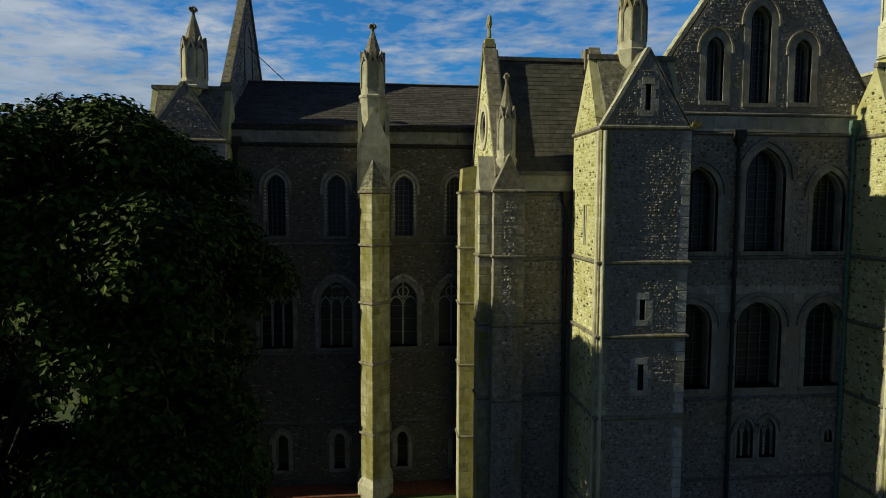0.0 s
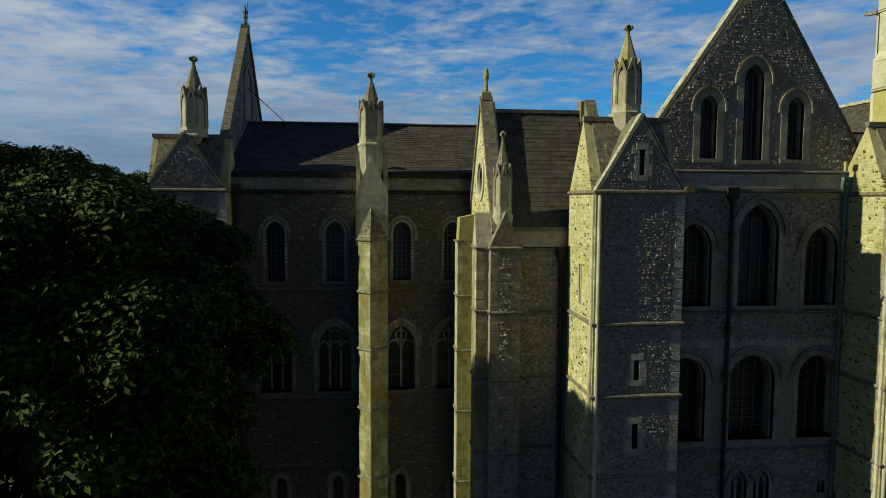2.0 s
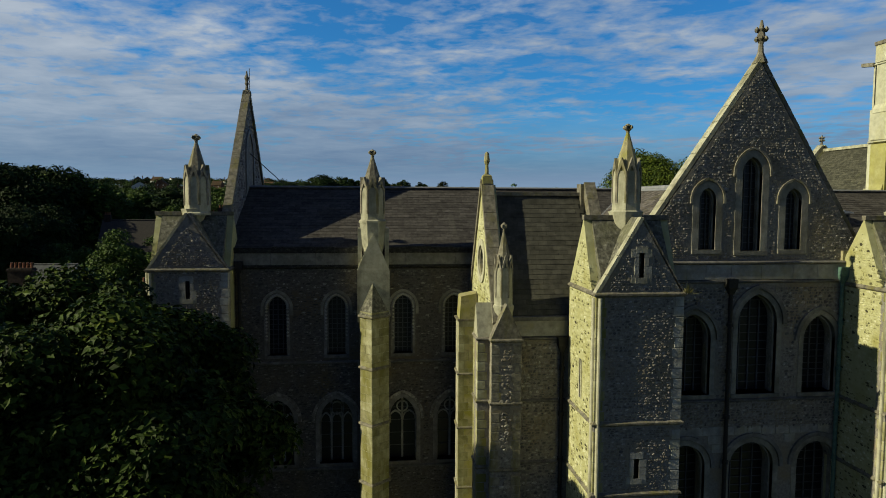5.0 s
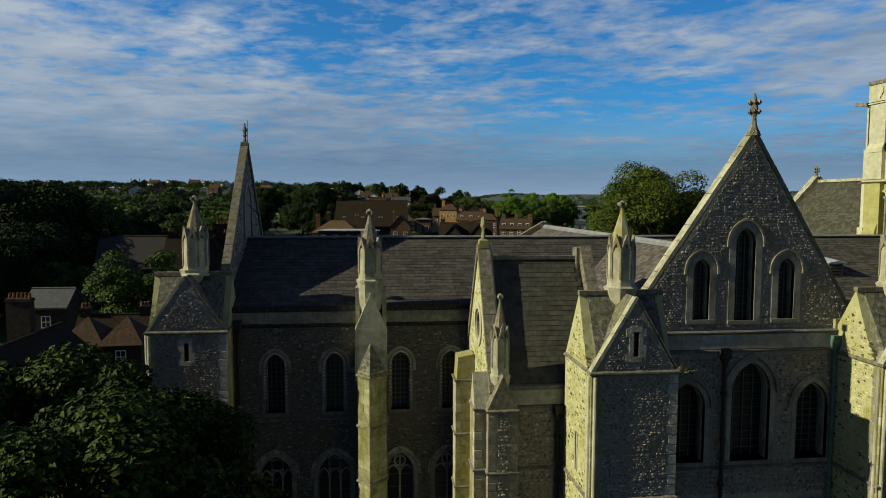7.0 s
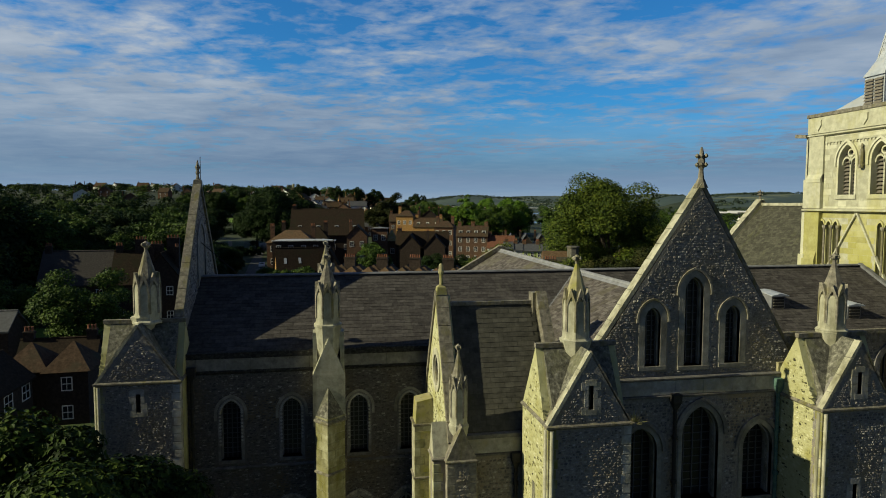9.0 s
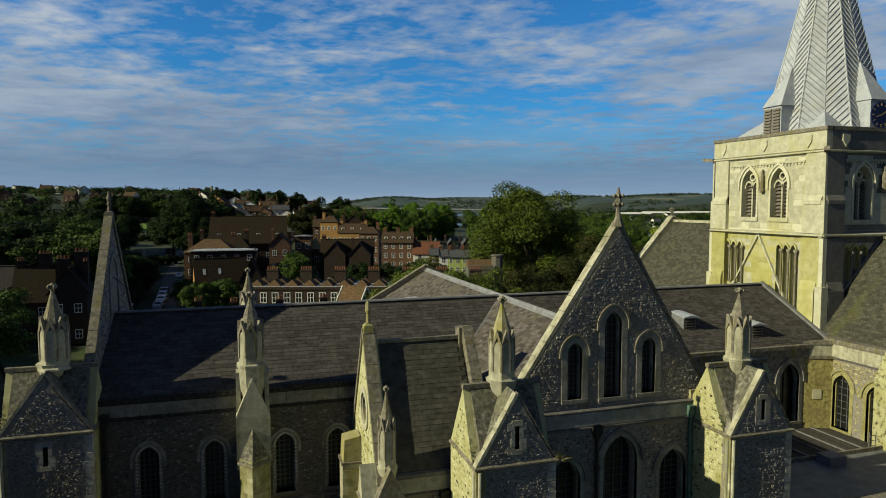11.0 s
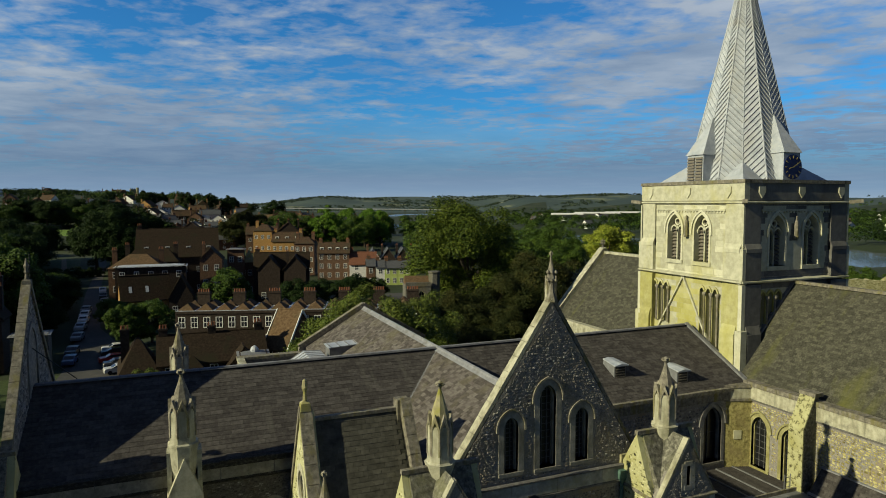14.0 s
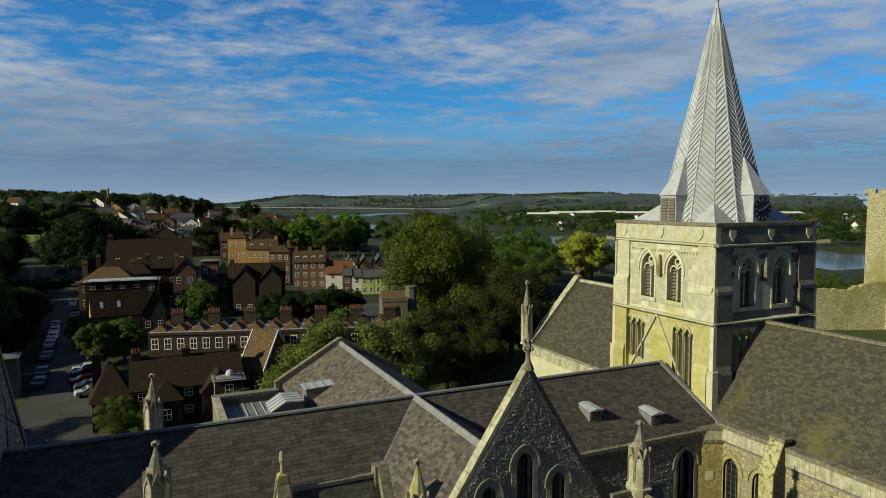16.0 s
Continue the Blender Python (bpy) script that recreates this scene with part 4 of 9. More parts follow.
def turret(x0, x1, y0, y1, ztop, zr, strings, slits, seed, left_face=True, pin_r=0.58, pin_top=22.7, leftslit=True, material_side="limed"):
    """A square stair turret: flint faces, dressed corners, cross-gabled stone roof."""
    cx, cy = (x0 + x1) / 2, (y0 + y1) / 2
    bm = bmesh.new()
    holes = [[(cx - w / 2, za), (cx + w / 2, za), (cx + w / 2, zb), (cx - w / 2, zb)] for za, zb, w in slits]
    prof = [(x0, -1.0), (x1, -1.0), (x1, ztop), (cx, zr), (x0, ztop)]
    wall(bm, "y", y0, 0.5, prof, holes)
    t = part("turret", bm, M["mortar"], church, "square flint stair turret with dressed corners and a cross-gabled stone roof")
    for side_plane, c in (("x", x0), ("X", x1)):
        bm = bmesh.new()
        prism(bm, [(y0 + 0.5, -1.0), (y1, -1.0), (y1, ztop), (cy, zr - 0.02), (y0 + 0.5, ztop)], side_plane, c, 0.45)
        part("side_wall", bm, M[material_side], t)
    avoid = [[(h[0][0] - 0.22, h[0][1] - 0.25), (h[1][0] + 0.22, h[1][1] - 0.25), (h[2][0] + 0.22, h[2][1] + 0.3), (h[3][0] - 0.22, h[3][1] + 0.3)] for h in holes]
    avoid += [[(x0, z - 0.12), (x1, z - 0.12), (x1, z + 0.12), (x0, z + 0.12)] for z in strings]
    part("rubble_facing", stones_mesh("rubble_facing", "y", y0, [(x0 + 0.36, -0.4), (x1 - 0.36, -0.4), (x1 - 0.36, ztop - 0.1), (x0 + 0.36, ztop - 0.1)], avoid, (0.19, 0.115), (0.008, 0.036), seed=seed), M["rubble"], t, kind="stuff")
    part("rubble_facing", stones_mesh("rubble_facing", "y", y0, [(x0 + 0.3, ztop + 0.12), (x1 - 0.3, ztop + 0.12), (cx, zr - 0.35)], avoid, (0.19, 0.115), (0.008, 0.036), seed=seed + 1), M["rubble"], t, kind="stuff")
    part("rubble_facing", stones_mesh("rubble_facing", "x", x0, [(y0 + 0.4, -0.4), (y1 - 0.1, -0.4), (y1 - 0.1, ztop - 0.1), (y0 + 0.4, ztop - 0.1)], [[(cy - 0.2, 12.2), (cy + 0.2, 12.2), (cy + 0.2, 13.9), (cy - 0.2, 13.9)]], (0.25, 0.145), (0.006, 0.03), seed=seed + 2), M[material_side], t, kind="stuff")
    part("rubble_facing", stones_mesh("rubble_facing", "x", x0, [(y0 + 0.3, ztop + 0.1), (y1 - 0.3, ztop + 0.1), (cy, zr - 0.3)], [], (0.25, 0.145), (0.006, 0.03), seed=seed + 3), M[material_side], t, kind="stuff")
    edges = sorted([-0.5, *strings, ztop])
    for a, b in zip(edges, edges[1:]):
        quoins(t, x0, y0, a + 0.1, b - 0.05, 1, 1, M["ashlar_block"], seed)
        quoins(t, x1, y0, a + 0.1, b - 0.05, -1, 1, M["dressed"], seed + 5)
    for za, zb, w in slits:
        bm = bmesh.new()
        for side in (-1, 1):
            z = za - 0.2
            while z < zb + 0.1:
                l = rnd.choice((0.16, 0.28))
                u = cx + side * w / 2
                lo, hi = (u, u + l) if side > 0 else (u - l, u)
                bj = bmesh.new()
                box(bj, lo, hi, y0 - 0.03, y0 + 0.2, z + 0.008, min(z + 0.30, zb + 0.25))
                part("jamb_stone", bj, M["dressed"], t)
                z += 0.31
        bj = bmesh.new()
        box(bj, cx - w / 2 - 0.12, cx + w / 2 + 0.12, y0 - 0.036, y0 + 0.2, za - 0.2, za)
        part("slit_sill", bj, M["dressed"], t)
        box(bm, cx - w / 2 - 0.12, cx + w / 2 + 0.12, y0 - 0.036, y0 + 0.2, zb, zb + 0.22)
        part("slit_lintel", bm, M["dressed"], t)
        # Black sheet behind the slit stands for the shade inside.
        bm = bmesh.new()
        vs = [bm.verts.new((u, y0 + 0.4, z)) for u, z in ((cx - w, za), (cx + w, za), (cx + w, zb), (cx - w, zb))]
        bm.faces.new(vs)
        part("slit_shadow_board", bm, M["iron"], t)
    if leftslit:
        bm = bmesh.new()
        box(bm, x0 - 0.03, x0 + 0.02, cy - 0.16, cy - 0.06, 12.3, 13.8)
        part("jamb_stone", bm, M["ashlar"], t)
        bm = bmesh.new()
        box(bm, x0 - 0.03, x0 + 0.02, cy + 0.06, cy + 0.16, 12.3, 13.8)
        part("jamb_stone", bm, M["ashlar"], t)
        # Dark strip on the face paints this slit's shade; the wall is unpierced.
        bm = bmesh.new()
        box(bm, x0 - 0.012, x0 + 0.02, cy - 0.06, cy + 0.06, 12.3, 13.8)
        part("slit_shadow_board", bm, M["iron"], t)
    for z in strings + [ztop]:
        bm = bmesh.new()
        e = lambda o, zz: [(x0 - o, y1, zz), (x0 - o, y0 - o, zz), (x1 + o, y0 - o, zz), (x1 + o, y1, zz)]
        loft(bm, [e(0.0, z - 0.1), e(0.09, z - 0.03), e(0.09, z + 0.03), e(0.0, z + 0.09)])
        part("string_course", bm, M["weathered"], t)
    # corner shafts on the sunny corner
    for dx, dy in ((-0.03, 0.16), (0.14, -0.03)):
        bm = bmesh.new()
        cyl(bm, x0 + dx, y0 + dy, 2.0, ztop - 0.12, 0.075, 10)
        part("corner_shaft", bm, M["ashlar"], t)
    # roof slabs with copings
    bm = bmesh.new()
    prism(bm, [(y0 + 0.04, ztop + 0.02), (y1 - 0.04, ztop + 0.02), (cy, zr + 0.06)], "x", x0 + 0.3, x1 - x0 - 0.6)
    prism(bm, [(x0 + 0.04, ztop + 0.02), (x1 - 0.04, ztop + 0.02), (cx, zr + 0.06)], "y", y0 + 0.3, cy - y0 - 0.3)
    part("turret_roof", bm, M["roof_rubble"], t, "steep weathered stone roof")
    # Sunward slope takes paler stone: its sunlight is put into the colour.
    coping([(x0, y0 + 0.13, ztop), (cx, y0 + 0.13, zr + 0.05)], 0.30, 0.12, mat="ashlar", parent=t)
    coping([(x1, y0 + 0.13, ztop), (cx, y0 + 0.13, zr + 0.05)], 0.26, 0.10, mat="weathered", parent=t)
    bm = bmesh.new()
    box(bm, x0 - 0.02, x1 + 0.02, cy - 0.11, cy + 0.11, zr - 0.06, zr + 0.12)
    part("ridge_stone", bm, M["weathered"], t)
    bm = bmesh.new()
    loft(bm, [ngon(cx, cy, zr - 1.15, 0.10), ngon(cx, cy, zr - 0.5, 0.40), ngon(cx, cy, zr + 0.25, pin_r * 1.12)])
    part("pedestal", bm, M["ashlar"], t)
    return t


def chapel():
    """The small gabled chapel with a rose window, between choir and transept."""
    prof = [(33.0, -1.0), (39.4, -1.0), (39.4, 14.6), (36.0, 20.55), (33.0, 15.1)]
    rose = [(35.95 + 0.72 * math.cos(k * math.pi / 10), 17.15 + 0.72 * math.sin(k * math.pi / 10)) for k in range(20)]
    east = arch(35.0, 1.2, 11.0, 13.4, 14.6)
    bm = bmesh.new()
    wall(bm, "x", 0.0, 0.6, prof, [rose, east])
    g = part("chapel_gable", bm, M["limed"], church, "small gable with a rose window")
    avoid = [[(35.95 + 1.05 * math.cos(k * math.pi / 10), 17.15 + 1.05 * math.sin(k * math.pi / 10)) for k in range(20)], arch(35.0, 1.7, 10.8, 13.4, 14.9)]
    part("rubble_facing", stones_mesh("rubble_facing", "x", 0.0, [(33.1, -0.4), (39.3, -0.4), (39.3, 14.5), (36.0, 20.0), (33.1, 14.9)], avoid, (0.30, 0.18), (0.006, 0.03), seed=31), M["limed"], g, kind="stuff")
    rw = lambda q: [(35.95 + q * math.cos(k * math.pi / 12), 17.15 + q * math.sin(k * math.pi / 12)) for k in range(24)]
    bm = bmesh.new()
    ring(bm, "x", -0.06, 0.2, rw(0.70), rw(1.0), closed=True)
    rs = part("rose_window", bm, M["ashlar"], church, "round rose window with a moulded stone ring")
    bm = bmesh.new()
    ring(bm, "x", 0.02, 0.14, rw(0.55), rw(0.72), closed=True)
    part("inner_moulding", bm, M["weathered"], rs)
    for k in range(8):
        bm = bmesh.new()
        a = k * math.pi / 4
        bar(bm, (0.12, 35.95, 17.15), (0.12, 35.95 + 0.6 * math.cos(a), 17.15 + 0.6 * math.sin(a)), 0.06, 0.06, upv=(1, 0, 0))
        part("spoke", bm, M["weathered"], rs)
    bm = bmesh.new()
    bm.faces.new([bm.verts.new(at_plane("x", 0.25, u, w)) for u, w in rw(0.72)])
    part("glass", bm, M["glass"], rs)
    window("x", 0.0, 35.0, 1.2, 11.0, 13.4, 14.6, lights=2, rails=7)
    coping([(0.2, 32.7, 14.9), (0.2, 36.0, 20.75)], 0.55, 0.22, parent=g)
    coping([(0.2, 39.6, 14.6), (0.2, 36.0, 20.75)], 0.55, 0.22, parent=g)
    bm = bmesh.new()
    loft(bm, [ngon(0.2, 36.0, 20.6, 0.34, 4), ngon(0.2, 36.0, 20.95, 0.28, 4), ngon(0.2, 36.0, 21.05, 0.1, 6), ngon(0.2, 36.0, 21.5, 0.07, 6)])
    bar(bm, (0.2, 35.82, 21.62), (0.2, 36.18, 21.62), 0.1, 0.1)
    loft(bm, [ngon(0.2, 36.0, 21.45, 0.08, 6), ngon(0.2, 36.0, 21.6, 0.14, 6), ngon(0.2, 36.0, 21.95, 0.10, 6), ngon(0.2, 36.0, 22.02, 0.03, 6)])
    part("finial", bm, M["lichen"], g, "lichened stone cross finial")
    # front wall
    bm = bmesh.new()
    wall(bm, "y", 33.0, 0.6, [(0.0, -1), (3.2, -1), (3.2, 14.2), (0.0, 14.2)])
    fw = part("chapel_wall", bm, M["mortar"], church)
    part("rubble_facing", stones_mesh("rubble_facing", "y", 33.0, [(0.2, -0.4), (3.1, -0.4), (3.1, 14.1), (0.2, 14.1)], [], (0.24, 0.14), seed=33), M["rubble"], fw, kind="stuff")
    bm = bmesh.new()
    box(bm, 0.3, 3.1, 32.9, 33.3, 14.32, 14.95)
    part("parapet_stone", bm, M["dressed"], church)
    bm = bmesh.new()
    box(bm, 0.3, 3.1, 32.84, 33.34, 14.952, 15.12)
    part("coping", bm, M["sooty"], church)
    for z in (14.22, 11.6, 9.0, 6.0):
        string_course("y", 33.0, 0.9, 3.1, z)
    # steep tiled roof
    bm = bmesh.new()
    for y_e, z_e in ((33.1, 15.05), (39.3, 14.7)):
        loft(bm, [[(x, y_e, z_e), (x, 36.0, 20.12), (x, 36.0, 19.7), (x, y_e, z_e - 0.4)] for x in (0.3, 5.2)])
    r = part("chapel_roof", bm, M["tile_old"], church, "steep mossy tiled chapel roof")
    top, bot = Vector((0.45, 36.0, 20.12)), Vector((0.45, 33.1, 15.05))
    dn = (bot - top).normalized()
    nrm = Vector((0, -0.868, 0.497))
    tw, th = 0.40, 0.228
    bm = bmesh.new()
    vs = [bm.verts.new(p) for p in ((-tw / 2, 0, 0.0), (tw / 2, 0, 0.0), (tw / 2, -th - 0.03, 0.013), (-tw / 2, -th - 0.03, 0.013), (tw / 2, -th - 0.03, 0.0), (-tw / 2, -th - 0.03, 0.0))]
    for q in ((0, 3, 2, 1), (3, 5, 4, 2), (0, 5, 3), (1, 2, 4)):
        bm.faces.new([vs[i] for i in q])
    me = bpy.data.meshes.new("roof_tile")
    bm.to_mesh(me)
    bm.free()
    rows = int((bot - top).length / th)
    basis = Matrix((Vector((1, 0, 0)), -dn, nrm)).transposed().to_4x4()
    for i in range(rows):
        x = 0.45 + (0.2 if i % 2 else 0.4)
        while x < 4.5:
            p = top + dn * (th * i) + Vector((x - 0.45, 0, 0)) + nrm * 0.012
            piece("roof_tile", me, M["tile_piece"], r, Matrix.Translation(p) @ basis @ Matrix.Rotation(rnd.uniform(-0.02, 0.02), 4, "X"))
            x += tw + 0.012
    bm = bmesh.new()
    box(bm, 0.45, 4.6, 35.86, 36.14, 20.08, 20.24)
    part("ridge_stone", bm, M["weathered"], r)
    # raking parapet at the back of the chapel
    coping([(4.85, 33.6, 16.9), (4.85, 35.9, 20.6)], 0.5, 0.42)
    bm = bmesh.new()
    box(bm, 4.45, 5.05, 35.7, 36.3, 19.6, 20.62)
    part("kneeler_stone", bm, M["weathered"], church)
    # corner buttresses
    bm = bmesh.new()
    box(bm, -0.2, 1.0, 32.2, 33.0, -1.0, 14.3)
    box(bm, -0.70, 0.0, 32.6, 33.7, -1.0, 14.3)
    b = part("buttress", bm, M["mortar"], church, "clasping corner buttress with dressed edges and a gabled cap")
    part("rubble_facing", stones_mesh("rubble_facing", "y", 32.2, [(0.1, -0.4), (0.7, -0.4), (0.7, 14.2), (0.1, 14.2)], [], (0.26, 0.15), (0.01, 0.05), seed=35), M["rubble"], b, kind="stuff")
    for z0, z1 in ((-0.5, 5.9), (6.1, 8.95), (9.1, 11.65), (11.85, 14.2)):
        quoins(b, -0.2, 32.2, z0, z1, 1, 1, M["weathered"], 41)
        quoins(b, 1.0, 32.2, z0, z1, -1, 1, M["weathered"], 42)
        quoins(b, -0.70, 32.6, z0, z1, 1, 1, M["ashlar_block"], 43)
        quoins(b, -0.70, 33.7, z0, z1, 1, -1, M["ashlar_block"], 44)
    for z in (14.3, 11.75, 9.03, 6.02):
        for q in ((-0.2, 1.0, 32.2, 33.0), (-0.70, 0.0, 32.6, 33.7)):
            bm = bmesh.new()
            e = lambda o, zz: [(q[0] - o, q[2] - o, zz), (q[1] + o, q[2] - o, zz), (q[1] + o, q[3], zz), (q[0] - o, q[3], zz)]
            loft(bm, [e(0, z - 0.08), e(0.07, z - 0.02), e(0.07, z + 0.03), e(0, z + 0.08)])
            part("string_course", bm, M["weathered"], b)
    bm = bmesh.new()
    prism(bm, [(-0.25, 14.34), (1.05, 14.34), (0.40, 15.75)], "y", 32.2, 0.9)
    part("weathering_cap", bm, M["weathered"], b)
    bm = bmesh.new()
    prism(bm, [(32.6, 14.34), (33.7, 14.34), (33.15, 15.7)], "x", -0.70, 0.8)
    part("weathering_cap", bm, M["ashlar"], b)
    bm = bmesh.new()
    loft(bm, [ngon(0.4, 33.0, 14.3, 0.10), ngon(0.4, 33.0, 14.9, 0.34), ngon(0.4, 33.0, 15.5, 0.44)])
    part("pedestal", bm, M["ashlar"], b)
    pinnacle(0.4, 33.0, 15.6, 18.97, 0.40)
    # the buttress at the middle of the gable wall
    bm = bmesh.new()
    box(bm, -0.9, 0.0, 36.8, 37.9, -1.0, 14.25)
    b2 = part("buttress", bm, M["ashlar"], church, "tall stepped ashlar buttress with a sloped top")
    bm = bmesh.new()
    prism(bm, [(36.75, 14.25), (37.95, 14.25), (37.95, 14.35), (36.75, 14.35)], "x", -0.97, 1.0)
    part("string_course", bm, M["weathered"], b2)
    bm = bmesh.new()
    loft(bm, [[(-0.86, y, 14.35), (-0.80, y, 15.4), (-0.05, y, 15.55), (-0.02, y, 14.35)] for y in (36.85, 37.85)])
    part("weathering_cap", bm, M["lichen"], b2)
    for i in range(36):
        z = -0.4 + i * 0.4
        bm = bmesh.new()
        box(bm, -0.915, -0.45 - 0.2 * (i % 2), 36.785, 36.9, z + 0.01, z + 0.39)
        part("stone_block", bm, M["ashlar_block"], b2)
        bm = bmesh.new()
        box(bm, -0.44 - 0.2 * (i % 2), 0.0, 36.787, 36.9, z + 0.01, z + 0.39)
        part("stone_block", bm, M["lichen"], b2)
    for z in (11.75, 9.18, 6.29, 2.88):
        bm = bmesh.new()
        e = lambda o, zz: [(-0.9 - o, 36.8 - o, zz), (0.0, 36.8 - o, zz), (0.0, 37.9, zz), (-0.9 - o, 37.9, zz)]
        loft(bm, [e(0, z - 0.07), e(0.08, z - 0.02), e(0.08, z + 0.03), e(0, z + 0.08)])
        part("string_course", bm, M["weathered"], b2)


def transept():
    c = 32.0
    t1 = [(8.05, 1.5, 11.95, 14.3, 15.3), (10.8, 1.7, 11.95, 14.9, 16.1), (13.55, 1.42, 11.95, 14.2, 15.2)]
    t2 = [(7.85, 1.75, 6.35, 8.95, 9.85), (10.75, 1.95, 6.35, 8.9, 9.9), (13.65, 1.75, 6.35, 8.95, 9.85)]
    t3 = [(10.33, 0.71, 3.4, 4.5, 5.05), (11.31, 0.71, 3.4, 4.5, 5.05), (14.0, 0.36, 3.95, 4.3, 4.5)]
    bm = bmesh.new()
    wall(bm, "y", c, 0.9, [(6.0, -1), (14.9, -1), (14.9, 16.55), (6.0, 16.55)], [arch(*a) for a in t1 + t2 + t3])
    w = part("transept_wall", bm, M["mortar"], church)
    grow = lambda a, e: arch(a[0], a[1] + 2 * e, a[2] - 0.2, a[3], a[4] + e)
    band = [[(6.0, 6.1), (14.9, 6.1), (14.9, 10.4), (6.0, 10.4)]]
    part("rubble_facing", stones_mesh("rubble_facing", "y", c, [(6.2, -0.4), (14.8, -0.4), (14.8, 16.4), (6.2, 16.4)], [grow(a, 0.3) for a in t1 + t3] + band, (0.23, 0.135), seed=51), M["rubble"], w, kind="stuff")
    # dressed band round the middle windows
    z, i = 6.15, 0
    while z < 10.3:
        u = 6.1 - (0.3 if i % 2 else 0)
        while u < 14.8:
            l = rnd.uniform(0.45, 0.8)
            cs = [(u + 0.01, z + 0.01), (u + l - 0.01, z + 0.01), (u + l - 0.01, z + 0.36), (u + 0.01, z + 0.36)]
            if u > 6.0 and u + l < 14.9 and not any(inside(grow(a, 0.26), *p) for a in t2 for p in cs):
                bm = bmesh.new()
                prism(bm, cs, "y", c - 0.016, 0.05)
                part("stone_block", bm, M["dressed"], w)
            u += l
        z, i = z + 0.37, i + 1
    for a in t1:
        window("y", c, *a, glass_at=0.65, lights=4, rails=12, reveal=0.2)
    for a in t2:
        window("y", c, *a, glass_at=0.75, lights=4, rails=10, reveal=0.22)
    for a in t3:
        window("y", c, *a, glass_at=0.3, lights=2 if a[1] > 0.5 else 1, rails=3, tracery=a[1] > 0.5, hood=0.1, reveal=0.12)
    # dog-tooth ornament down the jambs of the upper windows
    tooth = block_mesh("dogtooth", 0.10, 0.10, 0.14, 0.04)
    for cx, ww, z0, zs, zt in t1:
        for side in (-1, 1):
            z = z0 + 0.15
            while z < zs:
                piece("dogtooth", tooth, M["dressed"], w, Matrix.Translation((cx + side * (ww / 2 - 0.015), c + 0.30, z)))
                z += 0.2
    for z in (16.62, 11.7, 5.95, 2.55):
        string_course("y", c, 6.3, 14.7, z)
    x = 6.3
    while x < 14.5:
        l = rnd.uniform(0.8, 1.4)
        l = min(l, 14.7 - x)
        bm = bmesh.new()
        box(bm, x + 0.006, x + l - 0.006, 31.93, 32.4, 16.7, 17.3)
        part("parapet_stone", bm, M["dressed"], church)
        x += l
    string_course("y", 31.95, 6.3, 14.7, 17.38, 0.08, 0.14)
    # tall gable with three lancets
    gw = [(8.53, 0.70, 17.9, 19.92, 20.4), (10.4, 0.85, 17.85, 21.03, 21.65), (12.22, 0.70, 17.9, 19.92, 20.4)]
    bm = bmesh.new()
    wall(bm, "y", 32.1, 0.75, [(5.0, 16.6), (15.8, 16.6), (15.8, 17.0), (10.62, 25.33), (5.05, 17.0)], [arch(*a) for a in gw])
    g = part("transept_gable", bm, M["mortar"], church, "tall steep flint gable with three lancet windows")
    part("rubble_facing", stones_mesh("rubble_facing", "y", 32.1, [(5.25, 17.5), (15.55, 17.5), (10.62, 25.25)], [grow(a, 0.36) for a in gw], (0.20, 0.12), (0.006, 0.028), seed=55), M["rubble"], g, kind="stuff")
    for a in gw:
        window("y", 32.1, *a, glass_at=0.4, lights=3, rails=12, reveal=0.28, hood=0.09, proud=0.07, hood_from=a[3] - 0.15, hood_mat="weathered")
    # Left rake is paler than the right, with sunlight painted into its stone.
    coping([(5.05, 32.36, 17.28), (10.65, 32.36, 25.55)], 0.52, 0.16, mat="ashlar", parent=g)
    coping([(15.75, 32.42, 17.28), (10.65, 32.42, 25.55)], 0.55, 0.16, mat="weathered", parent=g)
    bm = bmesh.new()
    cross_finial(bm, 10.66, 32.3, 25.4, 27.1)
    part("finial", bm, M["weathered"], g, "carved stone cross finial")
    # kneeler at the foot of the gable, by the far turret
    bm = bmesh.new()
    box(bm, 14.4, 15.0, 31.95, 32.5, 17.3, 17.85)
    part("kneeler_stone", bm, M["lichen"], g)


def cross_finial(bm, x, y, z0, z1):
    h = z1 - z0
    loft(bm, [ngon(x, y, z0, 0.3, 6), ngon(x, y, z0 + 0.25 * h, 0.12, 6), ngon(x, y, z0 + 0.45 * h, 0.09, 6), ngon(x, y, z0 + 0.55 * h, 0.17, 6), ngon(x, y, z0 + 0.75 * h, 0.13, 6), ngon(x, y, z1, 0.04, 6)])
    for dz in (0.56, 0.78):
        for i in range(6):
            a = i * math.pi / 3
            px, py = x + 0.2 * math.cos(a), y + 0.2 * math.sin(a)
            loft(bm, [ngon(px, py, z0 + dz * h - 0.08, 0.03, 5), ngon(px, py, z0 + dz * h, 0.10, 5), ngon(px, py, z0 + dz * h + 0.1, 0.03, 5)])



